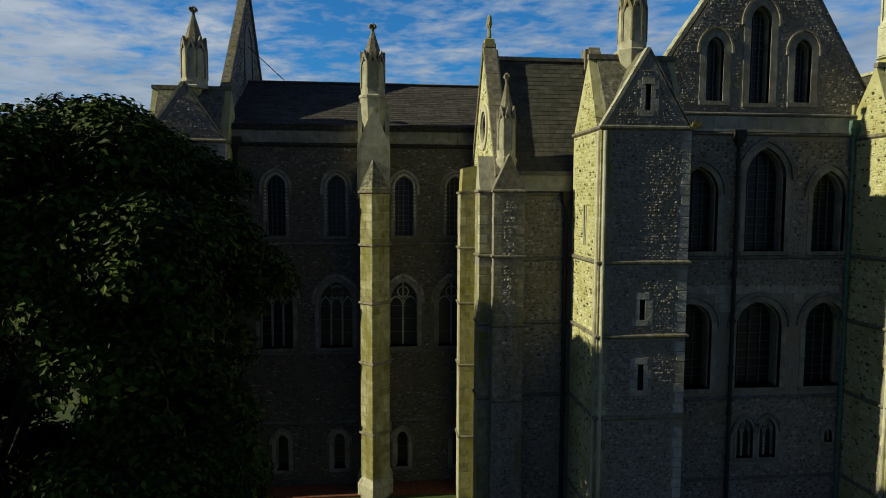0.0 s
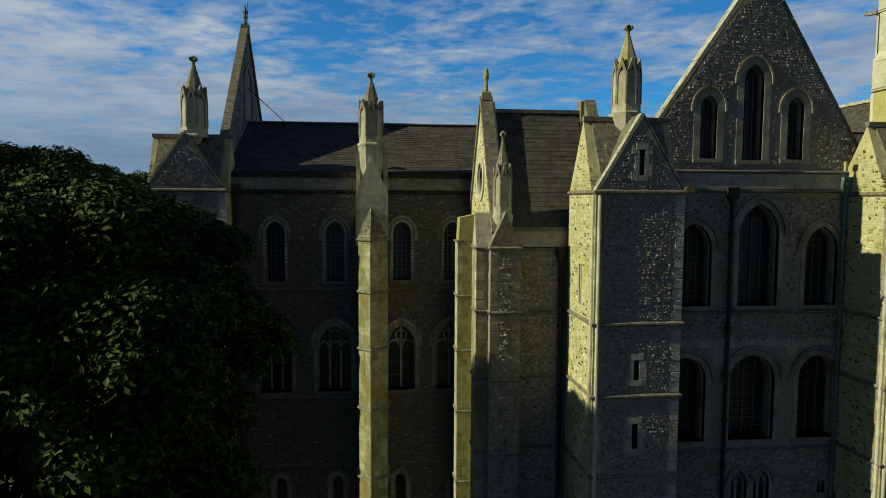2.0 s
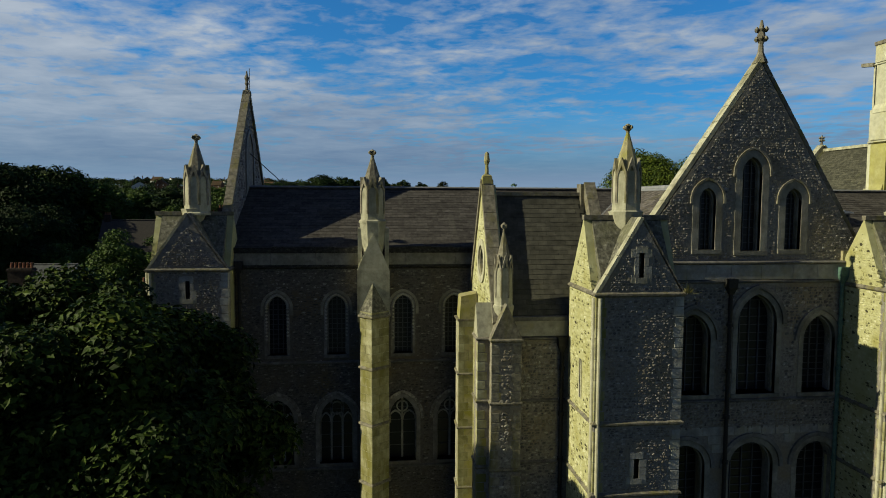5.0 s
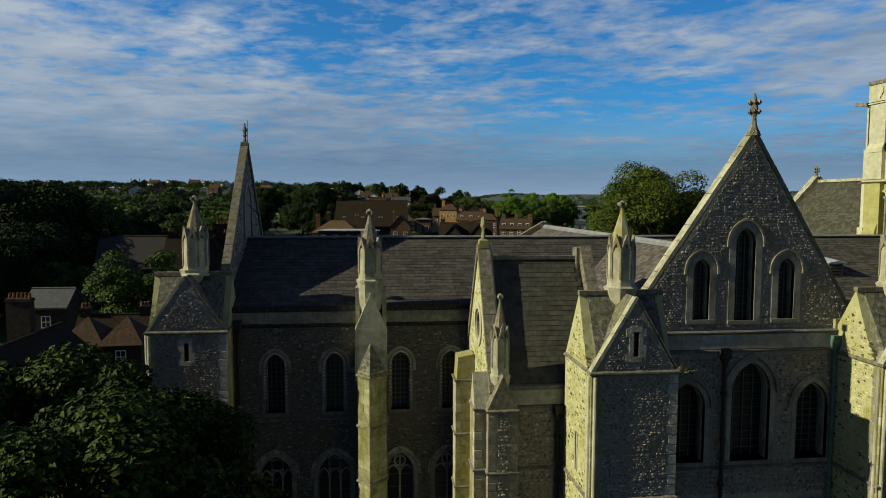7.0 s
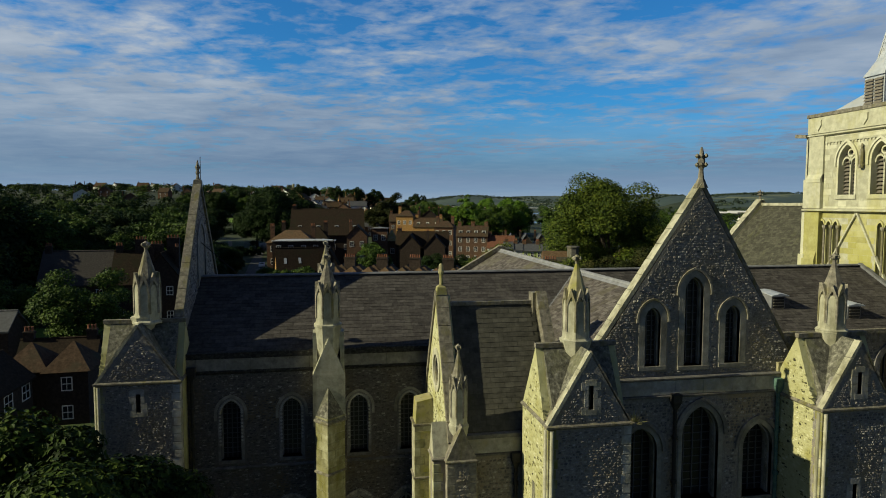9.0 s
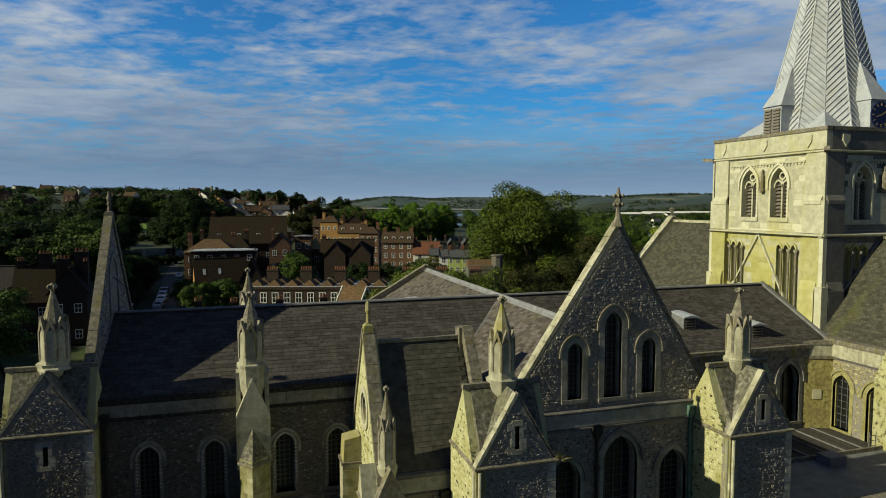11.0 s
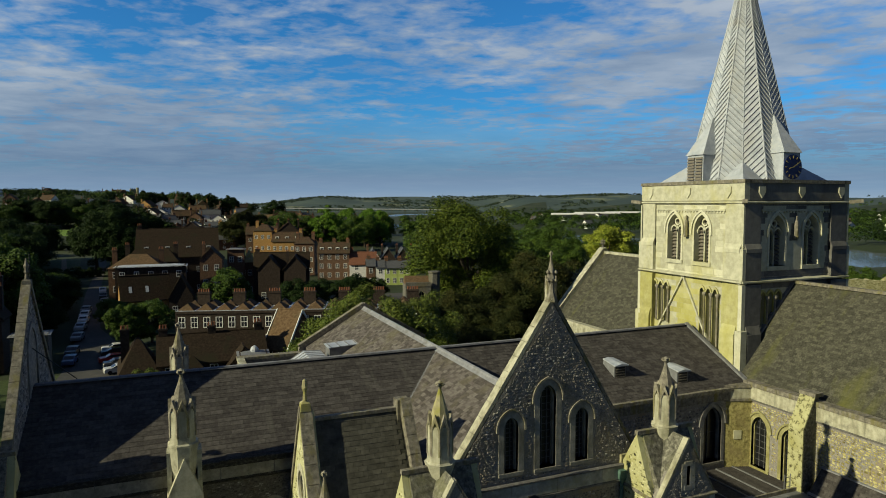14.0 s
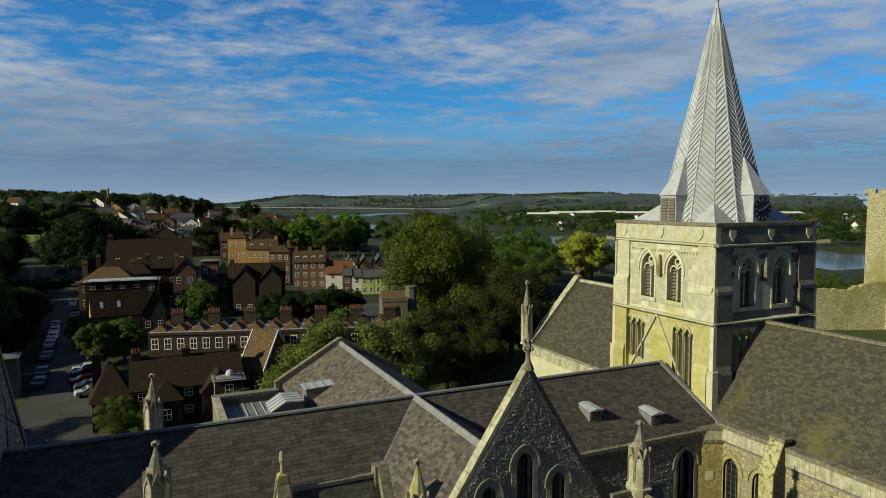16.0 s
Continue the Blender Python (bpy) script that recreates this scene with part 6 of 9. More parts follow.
def nave_transept():
    c = 30.4
    wins = [(38.15, 1.2, 12.25, 14.85, 15.7), (35.85, 1.15, 11.9, 14.75, 15.6)]
    bm = bmesh.new()
    wall(bm, "x", c, 0.9, [(24.0, -1), (39.4, -1), (39.4, 16.65), (24.0, 16.65)], [arch(*a) for a in wins])
    w = part("nave_transept_wall", bm, M["mortar"], church)
    grow = lambda a, e: arch(a[0], a[1] + 2 * e, a[2] - 0.25, a[3], a[4] + e)
    part("rubble_facing", stones_mesh("rubble_facing", "x", c, [(24.2, 11.0), (39.3, 11.0), (39.3, 16.5), (24.2, 16.5)], [grow(a, 0.35) for a in wins], (0.30, 0.17), (0.01, 0.045), seed=91), M["yellow"], w, kind="stuff")
    for a in wins:
        window("x", c, *a, glass_at=0.35, lights=3, rails=8, reveal=0.24, hood=0.12, frame_mat="warm_dressing", hood_mat="warm_dressing")
    y = 24.0
    while y < 39.2:
        l = min(rnd.uniform(0.9, 1.4), 39.4 - y)
        bm = bmesh.new()
        box(bm, c - 0.12, c + 0.4, y + 0.008, y + l - 0.008, 16.75, 17.6)
        part("parapet_stone", bm, M["ashlar"], church)
        bm = bmesh.new()
        box(bm, c - 0.2, c + 0.48, y + 0.006, y + l - 0.006, 17.602, 17.9 + rnd.uniform(-0.02, 0.02))
        part("coping", bm, M["weathered"], church)
        y += l
    string_course("x", c, 24.0, 39.3, 16.68, 0.12)
    # gabled buttress
    bm = bmesh.new()
    prof = [(29.25, 10.0), (30.5, 10.0), (30.5, 18.25), (30.15, 18.25), (29.25, 16.3)]
    loft(bm, [[(x, y, z) for x, z in prof] for y in (34.05, 34.95)])
    b = part("buttress", bm, M["roof_rubble"], church, "sloping stone buttress with dark rubble sides")
    bm = bmesh.new()
    front = [(29.20, 10.0), (29.30, 10.0), (29.30, 16.28), (30.15, 18.22), (30.15, 18.34), (29.20, 16.34)]
    loft(bm, [[(x, y, z) for x, z in front] for y in (34.00, 35.00)])
    part("weathering_cap", bm, M["limed"], b)
    bm = bmesh.new()
    box(bm, 30.05, 30.75, 33.96, 35.04, 18.2, 18.42)
    part("coping", bm, M["weathered"], b)
    # corner pier to the choir
    splay = lambda o, zz: [(28.7 - o, 39.4, zz), (30.4, 38.82 - o, zz), (30.4, 39.4, zz)]
    bm = bmesh.new()
    loft(bm, [splay(0, 10.0), splay(0, 16.6)])
    pier = part("pier", bm, M["yellow"], church, "splayed stone pier in the angle of the walls")
    for za, zb, o, mat in ((16.6, 16.78, 0.12, "weathered"), (16.78, 17.5, 0.05, "ashlar"), (17.5, 17.72, 0.14, "weathered")):
        bm = bmesh.new()
        loft(bm, [splay(o, za), splay(o, zb)])
        part("parapet_stone", bm, M[mat], pier)
    bm = bmesh.new()
    e1, e2 = Vector((28.7, 39.4, 0)), Vector((30.4, 38.82, 0))
    nrm2 = Vector((e2.y - e1.y, -(e2.x - e1.x), 0)).normalized() * 0.04
    p1, p2 = e1.lerp(e2, 0.33), e1.lerp(e2, 0.63)
    loft(bm, [[(v.x + o * nrm2.x, v.y + o * nrm2.y, zz) for v, o in ((p1, 1), (p2, 1), (p2, -1), (p1, -1))] for zz in (14.0, 14.6)])
    part("plaque", bm, M["tower"], pier, "small pale stone plaque")
    # steep tiled roof with its ridge running to the viewer
    bm = bmesh.new()
    for xe, xi in ((30.7, 36.5), (42.3, 36.5)):
        loft(bm, [[(xe, y, 17.5), (xi, y, 24.0), (xi, y, 23.5), (xe, y, 17.0)] for y in (22.0, 40.95)])
    r = part("nave_transept_roof", bm, M["tile_old"], church, "big steep tiled roof, weathered brown and mossy")
    dn = Vector((30.7 - 36.5, 0, 17.5 - 24.0)).normalized()
    part("lapped_slate", slates("lapped_slate", (36.5, 22.0, 24.03), (0, 1, 0), dn, 18.9, math.hypot(5.8, 6.5), (0.30, 0.19), 8), M["tile_old"], r, kind="stuff")
    y = 22.0
    while y < 40.8:
        bm = bmesh.new()
        bar(bm, (36.5, y, 24.1), (36.5, y + 0.48, 24.1 + rnd.uniform(-0.01, 0.01)), 0.42, 0.2)
        part("ridge_tile", bm, M["weathered"], r)
        y += 0.5
    coping([(30.6, 40.9, 17.6), (36.5, 40.9, 24.2)], 0.3, 0.14, mat="lead_dark", parent=r, name="flashing")
    # choir wall west of the transept, with a door above the low roof
    door = [(27.6, 1.5, 12.6, 15.2, 16.35)]
    bm = bmesh.new()
    wall(bm, "y", 39.4, 0.8, [(15.0, -1), (30.4, -1), (30.4, 16.7), (15.0, 16.7)], [arch(*door[0])])
    w = part("choir_wall", bm, M["mortar"], church)
    part("rubble_facing", stones_mesh("rubble_facing", "y", 39.4, [(15.2, 11.0), (30.2, 11.0), (30.2, 16.6), (15.2, 16.6)], [arch(27.6, 2.2, 12.2, 15.2, 16.7)], (0.34, 0.18), seed=95), M["rubble"], w, kind="stuff")
    window("y", 39.4, *door[0], glass_at=0.5, lights=2, rails=2, reveal=0.25)
    x = 15.0
    while x < 30.2:
        l = min(rnd.uniform(0.9, 1.5), 30.4 - x)
        bm = bmesh.new()
        box(bm, x + 0.008, x + l - 0.008, 39.28, 39.7, 16.72, 17.3)
        part("parapet_stone", bm, M["weathered"], church)
        bm = bmesh.new()
        box(bm, x + 0.006, x + l - 0.006, 39.2, 39.78, 17.302, 17.52)
        part("coping", bm, M["weathered"], church)
        x += l
    # dormer vents on the choir roof
    for x, y in ((21.6, 41.5), (25.85, 40.45)):
        z = 17.45 + (y - 39.35) * 0.512
        bm = bmesh.new()
        loft(bm, [[(x - 0.45, y - 0.1, z - 0.3), (x + 0.45, y - 0.1, z - 0.3), (x + 0.45, y + 1.15, z + 0.3), (x - 0.45, y + 1.15, z + 0.3)], [(x - 0.45, y - 0.1, z + 0.72), (x + 0.45, y - 0.1, z + 0.72), (x + 0.40, y + 1.15, z + 0.92), (x - 0.40, y + 1.15, z + 0.92)]])
        dv = part("dormer_vent", bm, M["lead_dark"], church, "small lead-clad dormer vent with a louvred front")
        bm = bmesh.new()
        loft(bm, [[(x - 0.55, y - 0.3, z + 0.70), (x + 0.55, y - 0.3, z + 0.70), (x + 0.55, y - 0.3, z + 0.76), (x, y - 0.3, z + 0.86), (x - 0.55, y - 0.3, z + 0.76)], [(x - 0.42, y + 1.2, z + 0.86), (x + 0.42, y + 1.2, z + 0.86), (x + 0.42, y + 1.2, z + 0.92), (x, y + 1.2, z + 0.98), (x - 0.42, y + 1.2, z + 0.92)]])
        part("vent_hood", bm, M["lead"], dv, "pale lead top")
        # Flat black panel paints the shade inside the vent.
        bm = bmesh.new()
        box(bm, x - 0.37, x + 0.37, y - 0.125, y - 0.09, z - 0.1, z + 0.62)
        part("vent_opening", bm, M["iron"], dv)
        for k in range(4):
            bm = bmesh.new()
            box(bm, x - 0.36, x + 0.36, y - 0.17, y - 0.12, z - 0.06 + k * 0.17, z - 0.01 + k * 0.17)
            part("louvre_slat", bm, M["louvre"], dv)
    # low flat-roofed range in the angle
    bm = bmesh.new()
    box(bm, 17.75, 30.4, 34.7, 39.4, 11.7, 12.1)
    part("flat_roof", bm, M["slate"], church, "flat dark roof of the low range")
    for k in range(9):
        bm = bmesh.new()
        box(bm, 18.4 + k * 1.35, 18.5 + k * 1.35, 34.7, 39.3, 12.1, 12.16)
        part("lead_roll", bm, M["lead_dark"], church)
    bm = bmesh.new()
    box(bm, 17.75, 29.4, 29.8, 34.3, 12.1, 12.5)
    part("flat_roof", bm, M["lead_dark"], church, "flat grey lead roof of the outer low range")
    bm = bmesh.new()
    box(bm, 17.75, 29.4, 34.3, 34.42, 11.7, 12.72)
    box(bm, 17.75, 29.4, 29.3, 29.9, 12.5, 12.75)
    part("coping", bm, M["weathered"], church)
    bm = bmesh.new()
    box(bm, 17.75, 30.4, 29.4, 29.8, -1, 12.5)
    part("low_range_wall", bm, M["rubble"], church)
    bm = bmesh.new()
    box(bm, 24.2, 25.3, 33.2, 34.1, 12.5, 13.0)
    part("roof_hatch", bm, M["lead_dark"], church, "small lead roof hatch")
    bm = bmesh.new()
    loft(bm, [[(30.38, y, 14.0), (29.3, y, 12.62), (29.3, y, 12.3), (30.38, y, 12.3)] for y in (24.5, 33.6)])
    lean = part("lean_to_roof", bm, M["slate"], church, "dark slated lean-to roof against the transept")
    part("lapped_slate", slates("lapped_slate", (30.38, 24.6, 14.02), (0, 1, 0), Vector((-1.08, 0, -1.38)).normalized(), 8.9, 1.74, (0.40, 0.24), 12), M["slate"], lean, kind="stuff")
    bm = bmesh.new()
    bar(bm, (29.3, 24.5, 12.66), (29.3, 33.6, 12.66), 0.16, 0.12)
    bar(bm, (30.3, 24.5, 14.06), (30.3, 33.6, 14.06), 0.24, 0.06)
    part("lead_edge", bm, M["lead_mid"], lean)
    # access ladder and rail on the low roof
    ladder = thing("roof_ladder", (28.9, 34.9, 12.1), "grey steel access ladder with a rail on the low roof", "ladder")
    for dx in (0.0, 0.5):
        bm = bmesh.new()
        tube(bm, (28.7 + dx, 34.75, 11.9), (28.7 + dx, 34.75, 13.4), 0.03, 6)
        part("stile", bm, M["lead_dark"], ladder)
    for k in range(4):
        bm = bmesh.new()
        tube(bm, (28.7, 34.75, 12.3 + k * 0.3), (29.2, 34.75, 12.3 + k * 0.3), 0.02, 6)
        part("rung", bm, M["lead_dark"], ladder)
    # south arm beyond the tower
    bm = bmesh.new()
    for xe in (30.4, 42.6):
        loft(bm, [[(xe, y, 18.0), (36.5, y, 24.6), (36.5, y, 24.1), (xe, y, 17.5)] for y in (51.2, 63.4)])
    r2 = part("south_arm_roof", bm, M["tile_old"], church, "steep tiled roof of the south arm")
    dn = Vector((30.4 - 36.5, 0, 18.0 - 24.6)).normalized()
    part("lapped_slate", slates("lapped_slate", (36.5, 51.2, 24.62), (0, 1, 0), dn, 12.2, 8.98, (0.36, 0.22), 9), M["tile_old"], r2, kind="stuff")
    bm = bmesh.new()
    bar(bm, (36.5, 51.2, 24.7), (36.5, 63.6, 24.7), 0.45, 0.25)
    part("ridge_tile", bm, M["ashlar"], r2)
    bm = bmesh.new()
    wall(bm, "x", 30.2, 0.8, [(51.2, -1), (63.4, -1), (63.4, 18.2), (51.2, 18.2)])
    part("south_arm_wall", bm, M["tower"], church)
    bm = bmesh.new()
    box(bm, 29.9, 30.5, 51.2, 63.8, 17.6, 18.5)
    part("parapet_stone", bm, M["ashlar"], church)
    bm = bmesh.new()
    wall(bm, "y", 63.2, 0.7, [(30.2, -1), (42.8, -1), (42.8, 18.2), (36.5, 25.2), (30.2, 18.2)])
    part("gable_wall", bm, M["tower"], church)
    coping([(30.0, 63.6, 18.0), (36.4, 63.6, 25.1), (43.0, 63.6, 18.0)], 0.8, 0.3, mat="ashlar")
    bm = bmesh.new()
    cross_finial(bm, 36.4, 63.6, 25.0, 26.1)
    part("finial", bm, M["weathered"], church)
    pinnacle(30.3, 63.9, 18.5, 25.0, 0.62)


cx_t, cy_t = tower()
spire(cx_t, cy_t)
nave_transept()


# ---- land, river and distance ----
M["grass"] = material("mown grass", [(0.25, (0.018, 0.032, 0.008)), (0.5, (0.036, 0.058, 0.015)), (0.8, (0.068, 0.092, 0.028))], 1.5, 0.95, 0.4, blotch=(0.07, 0.07, 0.03), blotch_scale=0.15, bump_scale=18)
M["park_gravel"] = material("trodden pale gravel", [(0.3, (0.10, 0.085, 0.055)), (0.7, (0.17, 0.15, 0.10))], 3.0, 0.95, 0.2)
M["grass_bright"] = material("sunlit mown lawn", [(0.25, (0.07, 0.13, 0.02)), (0.5, (0.11, 0.19, 0.03)), (0.8, (0.16, 0.24, 0.05))], 0.8, 0.95, 0.2)
M["land"] = material("gardens and fields", [(0.25, (0.010, 0.016, 0.007)), (0.5, (0.022, 0.034, 0.012)), (0.8, (0.055, 0.062, 0.026))], 0.02, 0.95, 0.0, blotch=(0.05, 0.058, 0.024), blotch_at=(0.55, 0.66), blotch_scale=0.006)
M["asphalt"] = material("old asphalt", [(0.3, (0.035, 0.035, 0.036)), (0.6, (0.055, 0.055, 0.055)), (0.8, (0.075, 0.073, 0.07))], 4, 0.9, 0.2, blotch=(0.085, 0.08, 0.072), blotch_at=(0.5, 0.75), blotch_scale=0.15)
M["path"] = material("red brick path", [(0.3, (0.10, 0.035, 0.02)), (0.6, (0.17, 0.06, 0.035)), (0.8, (0.23, 0.10, 0.06))], 6, 0.9, 0.3)
M["leaf"] = material("broad leaves", [(0.3, (0.020, 0.042, 0.006)), (0.5, (0.045, 0.085, 0.010)), (0.7, (0.085, 0.135, 0.016)), (0.92, (0.16, 0.18, 0.025))], 0.45, 0.6, 0.0, island=0.32, spec=0.15)
M["leaf_near"] = material("dark green leaves", [(0.3, (0.010, 0.020, 0.004)), (0.5, (0.026, 0.048, 0.007)), (0.7, (0.060, 0.092, 0.012)), (0.92, (0.13, 0.145, 0.022))], 0.45, 0.6, 0.0, island=0.4, spec=0.08)
M["leaf_dark"] = material("dark leaves", [(0.3, (0.008, 0.018, 0.005)), (0.55, (0.019, 0.038, 0.009)), (0.8, (0.045, 0.072, 0.015))], 0.3, 0.6, 0.0, island=0.22, spec=0.08)
M["leaf_bright"] = material("bright leaves", [(0.3, (0.05, 0.11, 0.012)), (0.55, (0.10, 0.19, 0.02)), (0.8, (0.17, 0.26, 0.04))], 0.3, 0.6, 0.0, island=0.30, spec=0.08)
M["leaf_lime"] = material("sunlit lime leaves", [(0.3, (0.024, 0.042, 0.005)), (0.5, (0.060, 0.092, 0.009)), (0.75, (0.125, 0.155, 0.017)), (0.95, (0.21, 0.20, 0.03))], 0.3, 0.6, 0.0, island=0.38, spec=0.15)
M["leaf_birch"] = material("olive birch leaves", [(0.3, (0.044, 0.066, 0.010)), (0.55, (0.092, 0.125, 0.018)), (0.85, (0.17, 0.195, 0.036))], 0.3, 0.6, 0.0, island=0.45, spec=0.15)
M["leaf_yellow"] = material("yellow-green leaves", [(0.3, (0.13, 0.17, 0.012)), (0.55, (0.25, 0.29, 0.02)), (0.8, (0.34, 0.37, 0.05))], 0.3, 0.6, 0.0, island=0.4)
M["leaf_copper"] = material("brown-green autumn leaves", [(0.3, (0.013, 0.020, 0.006)), (0.55, (0.032, 0.039, 0.011)), (0.85, (0.080, 0.070, 0.020))], 0.3, 0.65, 0.0, island=0.30, spec=0.08)
M["bark"] = material("bark", [(0.3, (0.03, 0.024, 0.018)), (0.7, (0.085, 0.07, 0.052))], 6, 0.95, 0.6, stretch=(1, 1, 0.25))
# Distance haze is mixed into these two colours, paler and bluer than nearer trees.
M["woods"] = material("distant woodland, haze tinted", [(0.3, (0.022, 0.036, 0.026)), (0.5, (0.040, 0.062, 0.042)), (0.8, (0.075, 0.10, 0.06))], 0.02, 0.95, 0.0, island=0.4)
M["hill"] = material("distant chalk hills, haze tinted", [(0.3, (0.028, 0.046, 0.046)), (0.5, (0.042, 0.065, 0.058)), (0.8, (0.075, 0.098, 0.075))], 0.004, 0.95, 0.0, blotch=(0.16, 0.175, 0.10), blotch_at=(0.57, 0.64), blotch_scale=0.0045)


def smooth(a, b, v):
    t = min(1.0, max(0.0, (v - a) / (b - a)))
    return t * t * (3 - 2 * t)


RIVER = [(620, 120), (377, 257), (330, 500), (265, 900), (213, 1196), (380, 1560), (760, 1950), (1500, 2300)]


def river_gap(x, y):
    best = 1e9
    p = Vector((x, y))
    for a, b in zip(RIVER, RIVER[1:]):
        a, b = Vector(a), Vector(b)
        t = max(0, min(1, (p - a).dot(b - a) / (b - a).length_squared))
        best = min(best, (p - a.lerp(b, t)).length)
    return best


def height(x, y):
    """The lie of the land: level close, a rise beyond the cathedral, a hill to the east, the river valley and chalk hills."""
    town = 3.9 * smooth(60, 104, y) + 2.0 * smooth(104, 200, y) + 2.5 * smooth(200, 320, y)
    town -= 7.0 * smooth(60, 190, x - 0.12 * y) * smooth(70, 200, y)
    east = 27 * smooth(260, 800, y) * (1 - smooth(-40, 110, x - 0.05 * y)) + 14 * smooth(500, 1500, y) * (1 - smooth(-200, 60, x))
    z = -0.4 + town + east
    valley = 1 - smooth(40, 70, river_gap(x, y))
    z = z * (1 - valley) - 8.0 * valley
    d = math.hypot(x, y)
    z -= smooth(700, 1500, y) * (1 - smooth(2000, 2600, d)) * (1.5 + 0.6 * z) * smooth(0, 200, x) * 0.8
    n = noise.noise((x * 0.0011, y * 0.0011, 0.3)) + 0.5 * noise.noise((x * 0.003, y * 0.003, 1.3))
    ang = math.degrees(math.atan2(x, y))
    far_l = 82 * smooth(3000, 4200, d) * smooth(4, 12, ang) * (1 - smooth(24, 34, ang)) * (0.85 + 0.35 * n)
    far_r = 62 * smooth(2000, 2800, d) * smooth(24, 30, ang) * (0.85 + 0.3 * n)
    far_e = 55 * smooth(3000, 4500, d) * (1 - smooth(2, 8, ang)) * 0.6
    return z + far_l + far_r + far_e


def ground_sheet():
    ys = [-260, -120, -40, 10, 30, 40, 52, 60, 68, 76, 84, 92, 100, 110, 120, 135, 150, 170, 190, 215, 240, 270, 300, 340, 380, 430, 480, 540, 600, 680, 760, 850, 950, 1060, 1180, 1320, 1480, 1660, 1860, 2080, 2320, 2580, 2860, 3150, 3450, 3750, 4050, 4350, 4700]
    m = len(ys)
    k = 150
    verts, faces = [], []
    for y in ys:
        half_l, half_r = 200 + max(y, 0) * 0.55, 260 + max(y, 0) * 1.35
        for i in range(k):
            x = -half_l + (half_l + half_r) * i / (k - 1)
            verts.append((x, y, height(x, y)))
    for j in range(m - 1):
        for i in range(k - 1):
            a = j * k + i
            faces.append((a, a + 1, a + k + 1, a + k))
    me = bpy.data.meshes.new("ground")
    me.from_pydata(verts, [], faces)
    me.materials.append(M["land"])
    me.materials.append(M["grass"])
    me.materials.append(M["hill"])
    for p in me.polygons:
        p.use_smooth = True
        c = p.center
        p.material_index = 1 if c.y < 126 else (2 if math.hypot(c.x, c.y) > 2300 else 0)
    ob = new("ground", me)
    tagged(ob, "grass, gardens and fields rising to distant hills", "ground", kind="structure")


ground_sheet()

M["water"] = material("river water", [(0.3, (0.10, 0.12, 0.13)), (0.7, (0.16, 0.18, 0.19))], 0.02, 0.12, 0.05, spec=0.5)
bm = bmesh.new()
vs = [bm.verts.new(p) for p in ((100, 60, -3.2), (1600, 60, -3.2), (2600, 2500, -3.2), (100, 2500, -3.2))]
bm.faces.new(vs)
tagged(part("water", bm, M["water"]), "pale grey river water in the valley", "river", kind="structure")

bm = bmesh.new()
box(bm, -11.2, 3.0, 38.0, 39.38, -0.42, -0.30)
tagged(part("pavement", bm, M["path"]), "red brick path along the choir wall", "path", kind="structure")


# ---- trees ----
def leaf_mesh(name, blobs, per, size, seed, flat=0.35, loose=0.38):
    """A crown: small pointed leaves over many overlapping clumps."""
    g = np.random.default_rng(seed)
    vs = []
    for (bx, by, bz, br) in blobs:
        n = max(6, int(per * br * br))
        d = g.normal(size=(n, 3))
        d /= np.linalg.norm(d, axis=1)[:, None]
        d[:, 2] = np.where(d[:, 2] < -0.35, -d[:, 2], d[:, 2])
        d /= np.linalg.norm(d, axis=1)[:, None]
        c = np.array([bx, by, bz]) + d * br * (0.62 + 0.48 * g.random((n, 1))) * np.array([1, 1, 0.85])
        nn = d * 0.8 + g.normal(size=(n, 3)) * loose + np.array([0, 0, flat])
        nn /= np.linalg.norm(nn, axis=1)[:, None]
        a = np.cross(nn, g.normal(size=(n, 3)))
        a /= np.linalg.norm(a, axis=1)[:, None] + 1e-9
        b = np.cross(nn, a)
        s = size * (0.6 + 0.8 * g.random((n, 1)))
        quad = np.stack([c - a * s, c - b * s * 0.55 + nn * s * 0.12, c + a * s - nn * s * 0.15, c + b * s * 0.55 + nn * s * 0.12], 1)
        vs.append(quad.reshape(-1, 3))
    v = np.concatenate(vs)
    me = bpy.data.meshes.new(name)
    k = len(v) // 4
    me.from_pydata(v.tolist(), [], np.arange(k * 4).reshape(-1, 4).tolist())
    me.update()
    return me


def crown_blobs(g, rx, ry, rz, zc, n, br, full=1.0, uneven=0.45):
    out = []
    for i in range(n):
        while True:
            p = Vector((g.uniform(-1, 1), g.uniform(-1, 1), g.uniform(-1, 1)))
            if 0.35 < p.length < 1.0:
                break
        p = p * (0.55 + 0.45 * g.random()) / max(p.length, 0.5) if p.length < 0.6 else p
        p = Vector([math.copysign(abs(v) ** full, v) for v in p])
        bump = 1 + uneven * noise.noise(p * 1.7 + Vector((n, br, 0)))
        out.append((p.x * rx * bump, p.y * ry * bump, zc + p.z * rz * bump, br * g.uniform(0.7, 1.3)))
    return out


